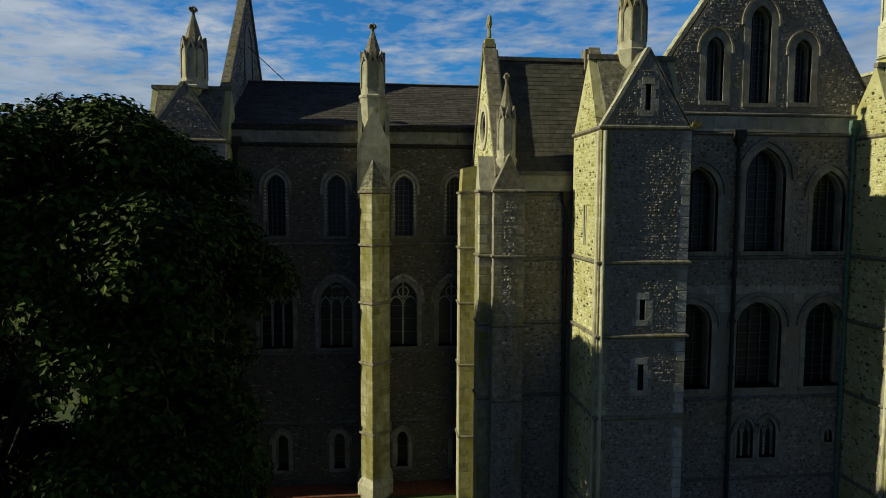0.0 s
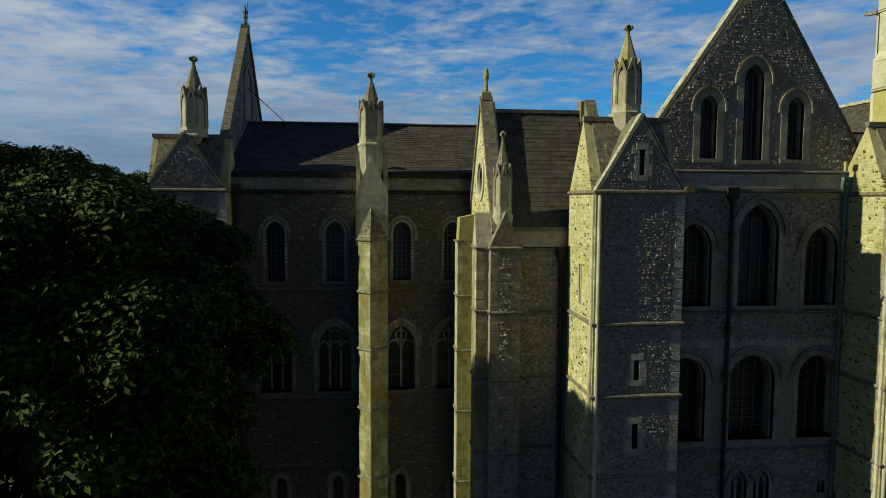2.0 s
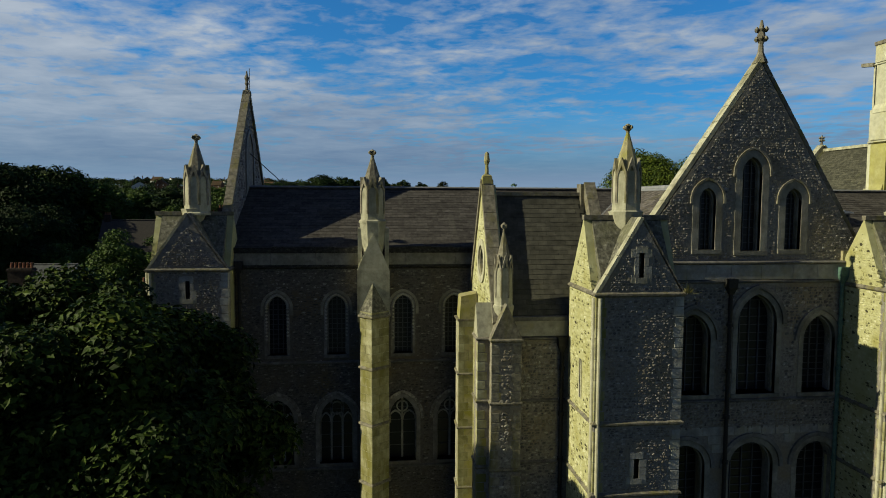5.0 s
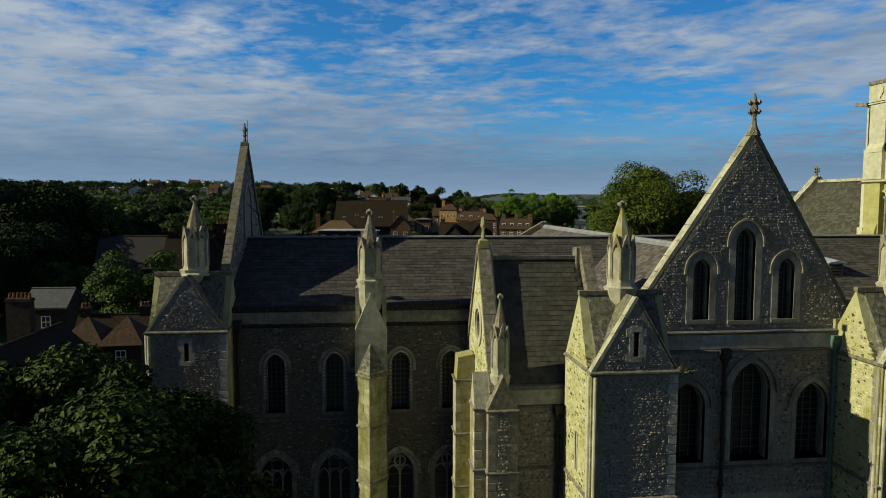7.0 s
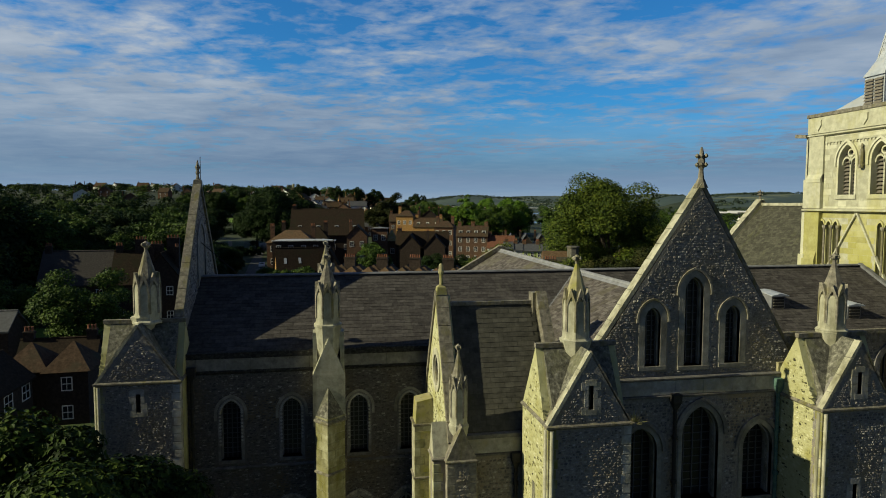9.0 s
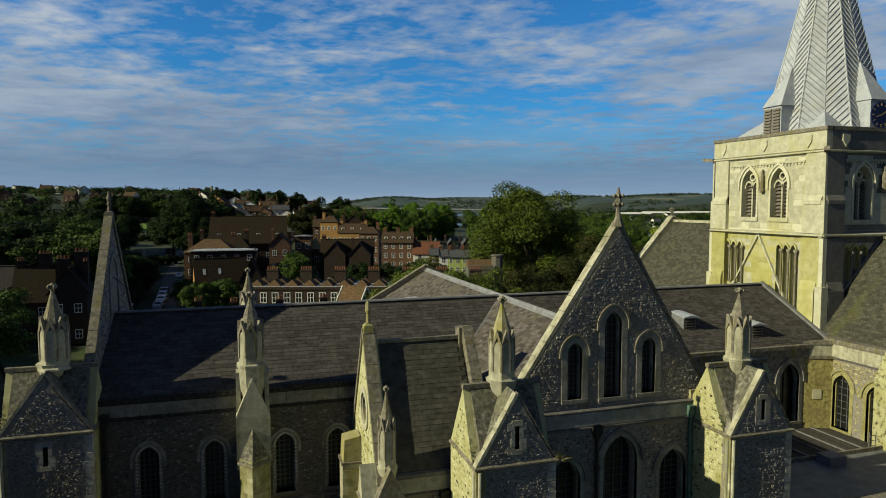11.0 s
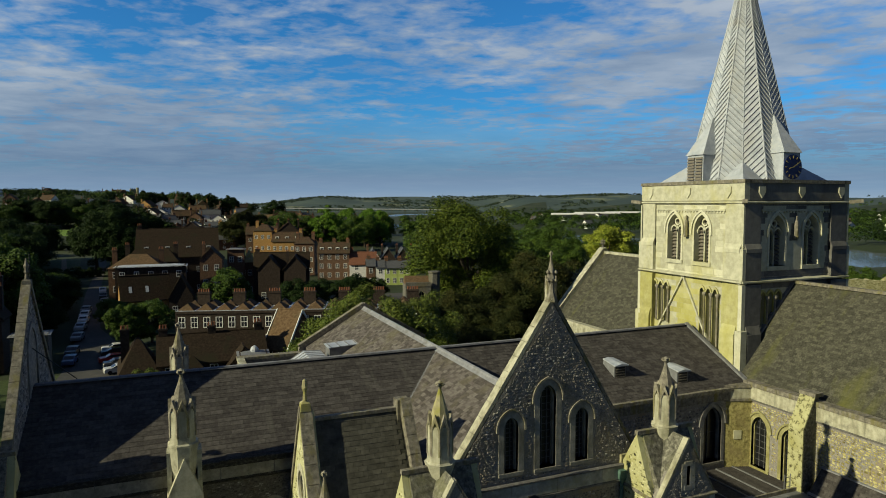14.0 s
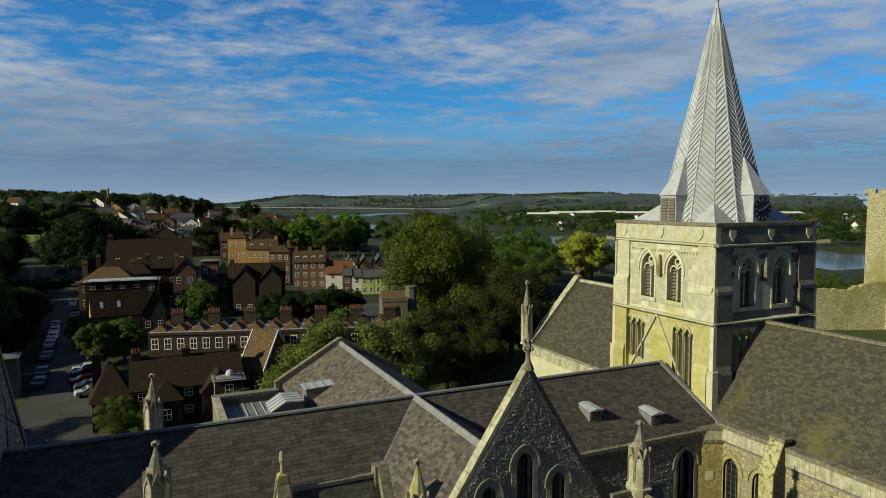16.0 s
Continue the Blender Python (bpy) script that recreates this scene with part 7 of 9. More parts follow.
def limbs(trunk_h, r, blobs, g, spread):
    bm = bmesh.new()
    rings = []
    for i in range(6):
        t = i / 5
        rings.append(ngon(0.25 * r * math.sin(3 * t), 0.2 * r * math.cos(2 * t), trunk_h * t - 0.3, r * (1.25 - 0.6 * t) * (1.35 if i == 0 else 1.0), 9))
    loft(bm, rings)
    for b in g.sample(blobs, min(spread, len(blobs))):
        a = Vector((0, 0, trunk_h * g.uniform(0.6, 0.98)))
        e = Vector(b[:3])
        mid = a.lerp(e, 0.5) + Vector((0, 0, 0.12 * (e - a).length))
        f = lambda p, q, rr: [tuple(p + u * rr) for u in (Vector((1, 0, 0)), Vector((0, 1, 0.2)), Vector((-1, 0, 0)), Vector((0, -1, -0.2)))]
        loft(bm, [f(a, e, r * 0.42), f(mid, e, r * 0.24), f(e, e, r * 0.07)])
    return bm


def make_tree(name, label, at, rx, ry, rz, zc, trunk_h, r, n, br, per, size, leaf, seed, flat=0.35, full=1.0, skirt=0, uneven=0.45):
    g = random.Random(seed)
    blobs = crown_blobs(g, rx, ry, rz, zc, n, br, full, uneven) + crown_blobs(g, rx * 0.95, ry * 0.9, rz * 0.36, rz * 0.42, skirt, br, full, uneven)
    t = thing(name, (0, 0, 0), label, "tree")
    part("trunk", limbs(trunk_h, r, blobs, g, 14), M["bark"], t)
    part("crown", leaf_mesh("crown", blobs, per, size, seed, flat), M[leaf], t)
    t.matrix_basis = Matrix.Translation(at)
    return t


near = make_tree("tree", "large dense broadleaf tree with dark green leaves beside the cathedral", (-17.0, 28.4, -0.4), 8.0, 5.0, 7.4, 9.1, 6.0, 0.55, 380, 1.25, 560, 0.125, "leaf_near", 5, 0.35, 0.66, 130, 0.26)
# Extra tree outside the view, placed to shade the near tree's lower leaves.
make_tree("tree", "unseen broadleaf tree added to shade the great dark tree", (-31.5, 27.5, -0.4), 4.6, 4.4, 5.0, 7.0, 5.0, 0.4, 110, 1.25, 260, 0.14, "leaf_near", 6)


def scatter(kind_name, label, leaf, spots, rx, rz, n, br, per, size, seed, group=""):
    """One tree built once, then copied with a turn and a size of its own."""
    proto = None
    for i, (x, y, h) in enumerate(spots):
        z = height(x, y)
        g = random.Random(seed * 100 + i)
        s = h / 10.0
        m = Matrix.Translation((x, y, z - 0.2)) @ Matrix.Rotation(g.uniform(0, 6.28), 4, "Z") @ Matrix.Diagonal((s * g.uniform(0.88, 1.15), s * g.uniform(0.88, 1.15), s, 1))
        if proto is None:
            proto = make_tree(kind_name, label, (0, 0, 0), rx, rx, rz, 10 - rz - br * 0.6, 4.2, 0.3, n, br, per, size, leaf, seed)
            if group:
                tagged(proto, group=group)
            proto.matrix_basis = m
        else:
            c = proto.copy()
            scene.collection.objects.link(c)
            for ch in proto.children:
                q = ch.copy()
                scene.collection.objects.link(q)
                q.parent = c
            c.matrix_basis = m


# the great tree, the copper trees before it and others singled out in the frames
scatter("tree", "great full lime tree, tall and dense, sunlit on its side", "leaf_lime", [(54.5, 137, 26.8)], 4.1, 4.6, 130, 1.12, 520, 0.085, 11)
scatter("tree", "tree with brownish early autumn leaves behind the choir", "leaf_copper", [(40, 108, 12.5), (48, 112, 14), (57, 112, 16), (62, 118, 17.5), (35, 108, 9), (37, 98, 9), (44, 101, 10)], 4.4, 3.6, 52, 1.35, 400, 0.11, 12)
scatter("tree", "feathery olive green birch beside the choir", "leaf_birch", [(7.5, 77, 14.5), (12.0, 81, 17.0), (15.5, 84, 18.5), (19.5, 83, 17.5), (5.2, 75.5, 12.0), (23.0, 88, 16.0), (27.5, 92, 15.0), (-9.4, 96, 6.5), (-5.9, 95.5, 5.5)], 3.2, 4.2, 64, 0.95, 560, 0.08, 13)
scatter("tree", "round clipped green tree beside the street", "leaf", [(-13.6, 136.5, 8.2), (-9.6, 138, 8.6), (-17.5, 154, 6.5), (6.0, 162, 11)], 4.4, 4.0, 60, 1.2, 210, 0.18, 18)
scatter("tree", "small dark green tree in the yard behind the terrace", "leaf_dark", [(19.5, 150, 9.5), (25.5, 152, 9), (33, 154, 9.5), (38.5, 156, 8)], 4.2, 4.0, 60, 1.2, 260, 0.15, 27)
scatter("tree", "slender bright green poplar among roofs", "leaf_bright", [(64, 330, 21), (68.5, 333, 19)], 2.6, 4.3, 44, 0.9, 260, 0.16, 14)
scatter("tree", "broad bright green tree beyond the street", "leaf_bright", [(86, 326, 19), (94, 334, 18), (79, 340, 19)], 4.2, 3.8, 50, 1.2, 200, 0.18, 19)
scatter("tree", "broad tree turning brown among far roofs", "leaf_copper", [(21, 322, 17), (26, 326, 18)], 4.3, 3.9, 50, 1.2, 200, 0.18, 20)
scatter("tree", "bright yellow-green tree beyond the tower", "leaf_yellow", [(148, 212, 19), (155, 216, 17)], 4.3, 3.8, 60, 1.2, 200, 0.17, 15)
town_green = [(-37.6, 101.5, 13), (-49, 105, 6),
              (80, 150, 14), (88, 170, 16), (98, 190, 17), (108, 180, 15), (118, 205, 19), (126, 224, 20), (110, 230, 18), (92, 215, 17), (84, 245, 18), (100, 260, 18), (70, 300, 15), (82, 320, 17), (96, 340, 17), (112, 330, 17), (130, 320, 17),
              (36, 330, 17), (46, 345, 18), (58, 350, 16), (160, 250, 15), (178, 240, 14), (196, 230, 14), (150, 180, 14), (165, 170, 13), (140, 160, 12), (182, 190, 12), (205, 200, 12), (210, 170, 11), (168, 205, 13), (176, 214, 14), (184, 226, 13), (198, 246, 14), (212, 252, 13), (190, 160, 10), (200, 150, 10), (222, 190, 12), (230, 220, 12), (178, 147, 11), (181, 151, 12), (187, 134, 9.5)]
scatter("tree", "leafy green town tree among roofs and gardens", "leaf", town_green, 4.2, 3.7, 50, 1.2, 300, 0.13, 16, "town trees")
gw = random.Random(33)
wood = []
for i in range(120):
    y = gw.uniform(125, 330)
    x = -30 - (y - 125) * 0.13 - gw.random() ** 1.2 * (70 + 0.30 * y)
    wood.append((x, y, gw.uniform(11, 19)))
wood = [w for w in wood if not (w[1] < 142 and w[0] > -57)]
wood += [(-69, 138, 23), (-63, 141, 21.5), (-76, 142, 23.5), (-58, 147, 19.5), (-60, 108, 15), (-52, 112, 10), (-29, 150, 8), (-33, 158, 10), (-33, 172, 10), (-40, 186, 12), (-44, 200, 14), (-54, 222, 14), (-58, 240, 15), (-50, 140, 14), (-66, 105, 17), (-72, 112, 19), (-62, 122, 16), (-80, 125, 21), (-66, 135, 20), (-90, 110, 20), (-104, 130, 22), (-120, 150, 24), (-45, 142, 14), (-38, 142, 12), (-30, 172, 9.5), (-32.5, 181, 9), (-35, 192, 9)]
wood = [w for w in wood if not (205 < w[1] < 440 and -9.4 < math.degrees(math.atan2(w[0] + 4.8, w[1] - 7.4)) < -7.4)]
wood += [(-94 + 6.5 * k, 446 + 9 * (k % 3), 15 + 2.3 * (k % 2)) for k in range(9)]
shrubs = [(-47 + 2.3 * k, 243 + 1.2 * (k % 3), 3.0 + 0.5 * (k % 2)) for k in range(9)] + [(-58 + 3.0 * k, 336 + 1.5 * (k % 2), 3.4) for k in range(8)] + [(-31.5, 205, 4.2), (-32.5, 214, 4.5), (-34, 224, 5)]
scatter("tree", "broad dark tree standing over the end of the street", "leaf_dark", [(-31, 264, 19), (-24, 258, 22), (-16, 264, 20), (-27, 274, 22), (-20, 272, 23), (-20, 250, 16)], 4.4, 3.9, 90, 1.2, 260, 0.15, 26)
scatter("bush", "dark garden shrub bordering the park", "leaf_dark", shrubs, 4.8, 4.4, 50, 1.5, 150, 0.26, 25, "park shrubs")
scatter("tree", "dark broadleaf tree of the wooded slope", "leaf_dark", wood[::2], 4.3, 3.7, 84, 1.25, 230, 0.15, 17, "wooded slope")
scatter("tree", "sunlit green broadleaf tree of the wooded slope", "leaf", wood[1::2], 4.2, 3.9, 84, 1.2, 230, 0.145, 21, "wooded slope")


def bearing(x, y):
    return math.degrees(math.atan2(x + 4.8, y - 7.4))


def far_woods():
    g = random.Random(44)
    blobs = []
    open_lawn = lambda x, y: (-9.3 < bearing(x, y) < -7.6 and y < 440) or (-125 < x < -52 and 395 < y < 442)
    open_town = lambda x, y: (-3 < bearing(x, y) < 10.5 and y < 720 and g.random() > 0.12)
    open_water = lambda x, y: (6 < bearing(x, y) < 23 and y > 620 and g.random() > 0.2)
    for i in range(1500):
        y = 330 + 1000 * g.random() ** 1.3
        x = g.uniform(-0.50 * y - 60, 0.22 * y)
        if (noise.noise((x * 0.006, y * 0.006, 2.0)) < -0.12 and x > -0.1 * y) or open_town(x, y) or open_water(x, y) or open_lawn(x, y):
            continue
        z = height(x, y)
        r = g.uniform(3.5, 6.5)
        blobs.append((x, y, z + r * 0.55, r))
    for i in range(2100):
        y = 300 + 1500 * g.random() ** 1.4
        x = g.uniform(0.20 * y, 1.75 * y + 60)
        if river_gap(x, y) < 75 or noise.noise((x * 0.004, y * 0.004, 7.0)) < 0.02 or open_water(x, y):
            continue
        z = height(x, y)
        r = g.uniform(3.5, 6.0)
        blobs.append((x, y, z + r * 0.6, r))
    for i in range(2000):
        r0, q = 500 + 1700 * g.random(), math.radians(g.uniform(27, 60))
        x, y = r0 * math.sin(q), r0 * math.cos(q)
        if river_gap(x, y) < 72 or noise.noise((x * 0.005, y * 0.005, 3.0)) < -0.15:
            continue
        r = g.uniform(3.5, 6.5)
        blobs.append((x, y, height(x, y) + r * 0.7, r))
    tagged(part("far_woods", leaf_mesh("far_woods", [b for i, b in enumerate(blobs) if i % 5 < 3], 5.0, 0.85, 3), M["leaf_dark"]), "dark distant trees and hedges of the hillside", "woods", kind="stuff")
    tagged(part("far_woods", leaf_mesh("far_woods", [b for i, b in enumerate(blobs) if i % 5 > 2], 5.0, 0.85, 6), M["leaf"]), "green sunlit trees among far roofs", "woods", kind="stuff")
    blobs = []
    for i in range(11000):
        y = 1900 + 2600 * g.random()
        x = g.uniform(-0.45 * y, 1.2 * y)
        if river_gap(x, y) < 120 or noise.noise((x * 0.0022, y * 0.0022, 4.0)) < 0.0 or (y < 2600 and 4 < bearing(x, y) < 26):
            continue
        r = g.uniform(6, 11)
        blobs.append((x, y, height(x, y) - r * 0.1, r))
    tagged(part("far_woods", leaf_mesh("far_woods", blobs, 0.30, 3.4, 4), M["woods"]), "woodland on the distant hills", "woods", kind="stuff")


far_woods()


# ---- town ----
# the tall trees along the crest, behind the high town
scatter("tree", "rounded dark tree on the crest above the town", "leaf_dark", [(-26, 565, 17), (-16, 575, 15), (3, 570, 16), (20, 562, 17), (37, 570, 17), (71, 560, 19)], 4.3, 4.0, 56, 1.2, 230, 0.17, 23, "crest trees")
scatter("tree", "broad tree with brown-green leaves above the town", "leaf_copper", [(27, 330, 19)], 4.4, 4.0, 56, 1.2, 230, 0.17, 24)


M["brick"] = material("brown brick", [(0.3, (0.075, 0.040, 0.026)), (0.5, (0.13, 0.074, 0.046)), (0.75, (0.20, 0.122, 0.078))], 3.0, 0.9, 0.2, blotch=(0.085, 0.058, 0.042), blotch_scale=0.4)
# Brick of the shaded fronts: soot, with the shadow put into the colour.
M["brick_dark"] = material("sooty brick, shade in colour", [(0.3, (0.022, 0.015, 0.012)), (0.5, (0.038, 0.027, 0.021)), (0.75, (0.066, 0.047, 0.036))], 3.0, 0.9, 0.2)
M["brick_orange"] = material("orange brick", [(0.3, (0.21, 0.11, 0.036)), (0.5, (0.31, 0.18, 0.062)), (0.75, (0.41, 0.26, 0.11))], 3.0, 0.9, 0.2)
M["render_white"] = material("white render", [(0.3, (0.62, 0.61, 0.58)), (0.7, (0.78, 0.77, 0.74))], 1.5, 0.85, 0.05)
M["render_green"] = material("lime green render", [(0.3, (0.34, 0.42, 0.12)), (0.7, (0.46, 0.54, 0.18))], 1.5, 0.85, 0.05)
M["clay"] = material("brown clay tile", [(0.3, (0.036, 0.024, 0.016)), (0.5, (0.066, 0.043, 0.028)), (0.75, (0.11, 0.074, 0.048))], 2.5, 0.9, 0.5, blotch=(0.05, 0.046, 0.03), blotch_scale=0.3, bump_scale=5, spec=0.1)
M["clay_red"] = material("red clay tile", [(0.3, (0.11, 0.045, 0.025)), (0.6, (0.17, 0.07, 0.04)), (0.8, (0.23, 0.11, 0.06))], 2.5, 0.85, 0.3)
# Clay tile darkened to stand in for shadow lying on the roofs.
M["clay_dark"] = material("old clay tile, shade in colour", [(0.3, (0.014, 0.010, 0.007)), (0.5, (0.027, 0.019, 0.013)), (0.75, (0.048, 0.034, 0.023))], 3.5, 0.9, 0.5, blotch=(0.024, 0.022, 0.013), blotch_scale=0.4, bump_scale=5, spec=0.1)
M["clay_tan"] = material("orange-brown clay tile", [(0.3, (0.070, 0.043, 0.024)), (0.5, (0.118, 0.076, 0.042)), (0.75, (0.18, 0.125, 0.075))], 2.5, 0.9, 0.5, blotch=(0.075, 0.062, 0.036), blotch_scale=0.3, bump_scale=5, spec=0.1)
M["grey_slate"] = material("blue-grey slate", [(0.3, (0.05, 0.052, 0.055)), (0.6, (0.085, 0.088, 0.095)), (0.8, (0.13, 0.13, 0.14))], 2.0, 0.65, 0.2)
M["white_paint"] = material("white painted wood", [(0.3, (0.68, 0.68, 0.66)), (0.7, (0.82, 0.82, 0.8))], 4, 0.6, 0.0)
M["pot"] = material("terracotta pot", [(0.3, (0.15, 0.058, 0.03)), (0.7, (0.24, 0.10, 0.055))], 4, 0.85, 0.1)
M["pane"] = glass_material("window pane", (0.02, 0.024, 0.03), 0.08)
M["flint"] = material("grey flint and ragstone", [(0.3, (0.06, 0.058, 0.052)), (0.5, (0.115, 0.112, 0.098)), (0.75, (0.20, 0.195, 0.165))], 3.8, 0.9, 0.8, blotch=(0.13, 0.115, 0.07), blotch_scale=0.3)
M["keep"] = material("pale ragstone", [(0.32, (0.10, 0.095, 0.055)), (0.5, (0.31, 0.30, 0.18)), (0.72, (0.50, 0.48, 0.33))], 2.2, 0.92, 0.9, blotch=(0.19, 0.175, 0.06), blotch_at=(0.46, 0.72), blotch_scale=0.22, blotch_stretch=(1, 1, 0.5), stretch=(1, 1, 1.8), spec=0.1)
for nm, c in (("car_silver", (0.45, 0.46, 0.47)), ("car_white", (0.75, 0.75, 0.75)), ("car_black", (0.02, 0.02, 0.022)), ("car_blue", (0.03, 0.06, 0.14)), ("car_red", (0.35, 0.02, 0.02)), ("car_grey", (0.14, 0.15, 0.16))):
    M[nm] = material(nm.replace("_", " ") + " paint", [(0.3, tuple(v * 0.95 for v in c)), (0.7, c)], 0.5, 0.3, 0.0, spec=0.5)
M["tyre"] = material("rubber", [(0.3, (0.012, 0.012, 0.012)), (0.7, (0.025, 0.025, 0.025))], 5, 0.9, 0.0)


class Local:
    """Parts built in a thing's own frame: x along the front, -y to the front, z up."""

    def __init__(self, name, x, y, z, turn, label, category, group=""):
        self.root = tagged(new(name), label, category, group)
        self.m = Matrix.Translation((x, y, z)) @ Matrix.Rotation(radians(turn), 4, "Z")
        self.root.matrix_basis = self.m

    def put(self, name, bm, mat, parent=None, label=""):
        me = bpy.data.meshes.new(name)
        bmesh.ops.recalc_face_normals(bm, faces=bm.faces)
        bm.to_mesh(me)
        bm.free()
        me.materials.append(M[mat])
        ob = new(name, me)
        ob.parent = parent or self.root
        return tagged(ob, label)


def sash(h, plane, c, u, z, w, hgt, bars=True, parent=None):
    bm = bmesh.new()
    o = [(u - w / 2, z), (u + w / 2, z), (u + w / 2, z + hgt), (u - w / 2, z + hgt)]
    i = [(u - w / 2 + 0.1, z + 0.1), (u + w / 2 - 0.1, z + 0.1), (u + w / 2 - 0.1, z + hgt - 0.1), (u - w / 2 + 0.1, z + hgt - 0.1)]
    sg = 1 if plane in "xy" else -1
    ring(bm, plane, c - sg * 0.05, 0.09, i, o, closed=True)
    if bars:
        for q in ([(u - 0.03, z), (u + 0.03, z), (u + 0.03, z + hgt), (u - 0.03, z + hgt)], [(u - w / 2, z + hgt / 2 - 0.04), (u + w / 2, z + hgt / 2 - 0.04), (u + w / 2, z + hgt / 2 + 0.04), (u - w / 2, z + hgt / 2 + 0.04)]):
            prism(bm, q, plane, c - sg * 0.045, 0.05)
    win = h.put("window", bm, "white_paint", parent, "white sash window")
    bm = bmesh.new()
    bm.faces.new([bm.verts.new(at_plane(plane, c - sg * 0.015, a, b)) for a, b in o])
    h.put("pane", bm, "pane", win)


def stack(h, x, y, z0, z1, w=1.1, d=0.6, pots=3, wall_mat="brick"):
    bm = bmesh.new()
    box(bm, x - w / 2, x + w / 2, y - d / 2, y + d / 2, z0, z1)
    box(bm, x - w / 2 - 0.08, x + w / 2 + 0.08, y - d / 2 - 0.08, y + d / 2 + 0.08, z1 - 0.3, z1 - 0.1)
    ch = h.put("chimney", bm, wall_mat)
    for i in range(pots):
        bm = bmesh.new()
        px = x - w / 2 + w * (i + 0.5) / pots
        loft(bm, [ngon(px, y, z1, 0.15, 7), ngon(px, y, z1 + 0.45, 0.12, 7), ngon(px, y, z1 + 0.5, 0.15, 7)])
        h.put("chimney_pot", bm, "pot", ch)


def house(x, y, w, d, eave, rise, turn=0, wall_mat="brick", roof="clay", floors=2, bays=3, chimneys=1, label="brick town house with a tiled roof", ridge="x", hip=0.0, z=None, side=True, dormers=0, verge=False, skylights=0):
    z = height(x, y) - 0.3 if z is None else z
    h = Local("house", x, y, z, turn, label, "house")
    bm = bmesh.new()
    box(bm, -w / 2, w / 2, 0, d, 0, eave)
    if ridge == "y":
        prism(bm, [(-w / 2, eave), (w / 2, eave), (0, eave + rise)], "y", 0.0, d)
    elif hip == 0:
        prism(bm, [(0, eave), (d, eave), (d / 2, eave + rise)], "x", -w / 2, w)
    h.put("wall", bm, wall_mat)
    o = 0.35
    bm = bmesh.new()
    t = 0.22
    if ridge == "y":
        for s in (-1, 1):
            e, zz = s * (w / 2 + o), eave - o * rise / (w / 2)
            loft(bm, [[(e, yy, zz + 0.05), (0, yy, eave + rise + 0.05), (0, yy, eave + rise + 0.05 + t), (e, yy, zz + 0.05 + t)] for yy in (-0.2, d + 0.2)])
    elif hip:
        zz = eave - 0.1
        a = [(-w / 2 - o, -o, zz), (w / 2 + o, -o, zz), (w / 2 + o, d + o, zz), (-w / 2 - o, d + o, zz)]
        r0, r1 = (-w / 2 + hip, d / 2, eave + rise), (w / 2 - hip, d / 2, eave + rise)
        v = [bm.verts.new(p) for p in a] + [bm.verts.new(r0), bm.verts.new(r1)]
        for q in ((0, 1, 5, 4), (1, 2, 5), (2, 3, 4, 5), (3, 0, 4), (3, 2, 1, 0)):
            bm.faces.new([v[i] for i in q])
    else:
        for s in (-1, 1):
            e, zz = d / 2 + s * (d / 2 + o), eave - o * rise / (d / 2)
            loft(bm, [[(xx, e, zz + 0.05), (xx, d / 2, eave + rise + 0.05), (xx, d / 2, eave + rise + 0.05 + t), (xx, e, zz + 0.05 + t)] for xx in (-w / 2 - 0.2, w / 2 + 0.2)])
    rf = h.put("roof", bm, roof)
    if not hip:
        bm = bmesh.new()
        if ridge == "y":
            tube(bm, (0, -0.2, eave + rise + t), (0, d + 0.2, eave + rise + t), 0.16, 6)
        else:
            tube(bm, (-w / 2 - 0.2, d / 2, eave + rise + t), (w / 2 + 0.2, d / 2, eave + rise + t), 0.16, 6)
        h.put("ridge_tile", bm, roof, rf)
    fh = eave / floors
    for f in range(floors):
        for b in range(bays):
            u = -w / 2 + w * (b + 0.5) / bays
            sash(h, "y", 0.0, u, f * fh + 0.9, min(1.1, w / bays * 0.5), min(1.5, fh - 1.2))
        if side:
            for b in range(2):
                sash(h, "x", -w / 2, d * (b + 0.5) / 2, f * fh + 0.9, 0.95, min(1.4, fh - 1.2))
    for k in range(chimneys):
        cx = (-w / 2 + 0.7) if k == 0 else (w / 2 - 0.7 if k == 1 else 0.0)
        if ridge == "y":
            stack(h, cx, d * 0.6, eave - 1, eave + rise + 1.1, 0.7, 1.1, 2, wall_mat if "brick" in wall_mat else "brick")
        else:
            stack(h, cx, d / 2, eave, eave + rise + 1.2, 1.1, 0.65, 3, wall_mat if "brick" in wall_mat else "brick")
    for k in range(dormers):
        u = -w / 2 + w * (k + 0.5) / dormers
        bm = bmesh.new()
        yy, zz = d * 0.14, eave + rise * 0.22
        box(bm, u - 0.55, u + 0.55, yy, yy + d * 0.25, zz, zz + 1.1)
        h.put("dormer", bm, "white_paint", rf)
        bm = bmesh.new()
        bm.faces.new([bm.verts.new(p) for p in ((u - 0.4, yy - 0.01, zz + 0.15), (u + 0.4, yy - 0.01, zz + 0.15), (u + 0.4, yy - 0.01, zz + 0.95), (u - 0.4, yy - 0.01, zz + 0.95))])
        h.put("dormer_pane", bm, "pane", rf)
    if verge:
        for e in (-o, d + o):
            bm = bmesh.new()
            zz = eave - o * rise / (d / 2)
            bar(bm, (-w / 2 - 0.22, e, zz + 0.2), (-w / 2 - 0.22, d / 2, eave + rise + 0.2), 0.12, 0.32)
            h.put("bargeboard", bm, "white_paint", rf)
            bm = bmesh.new()
            bar(bm, (w / 2 + 0.22, e, zz + 0.2), (w / 2 + 0.22, d / 2, eave + rise + 0.2), 0.12, 0.32)
            h.put("bargeboard", bm, "white_paint", rf)
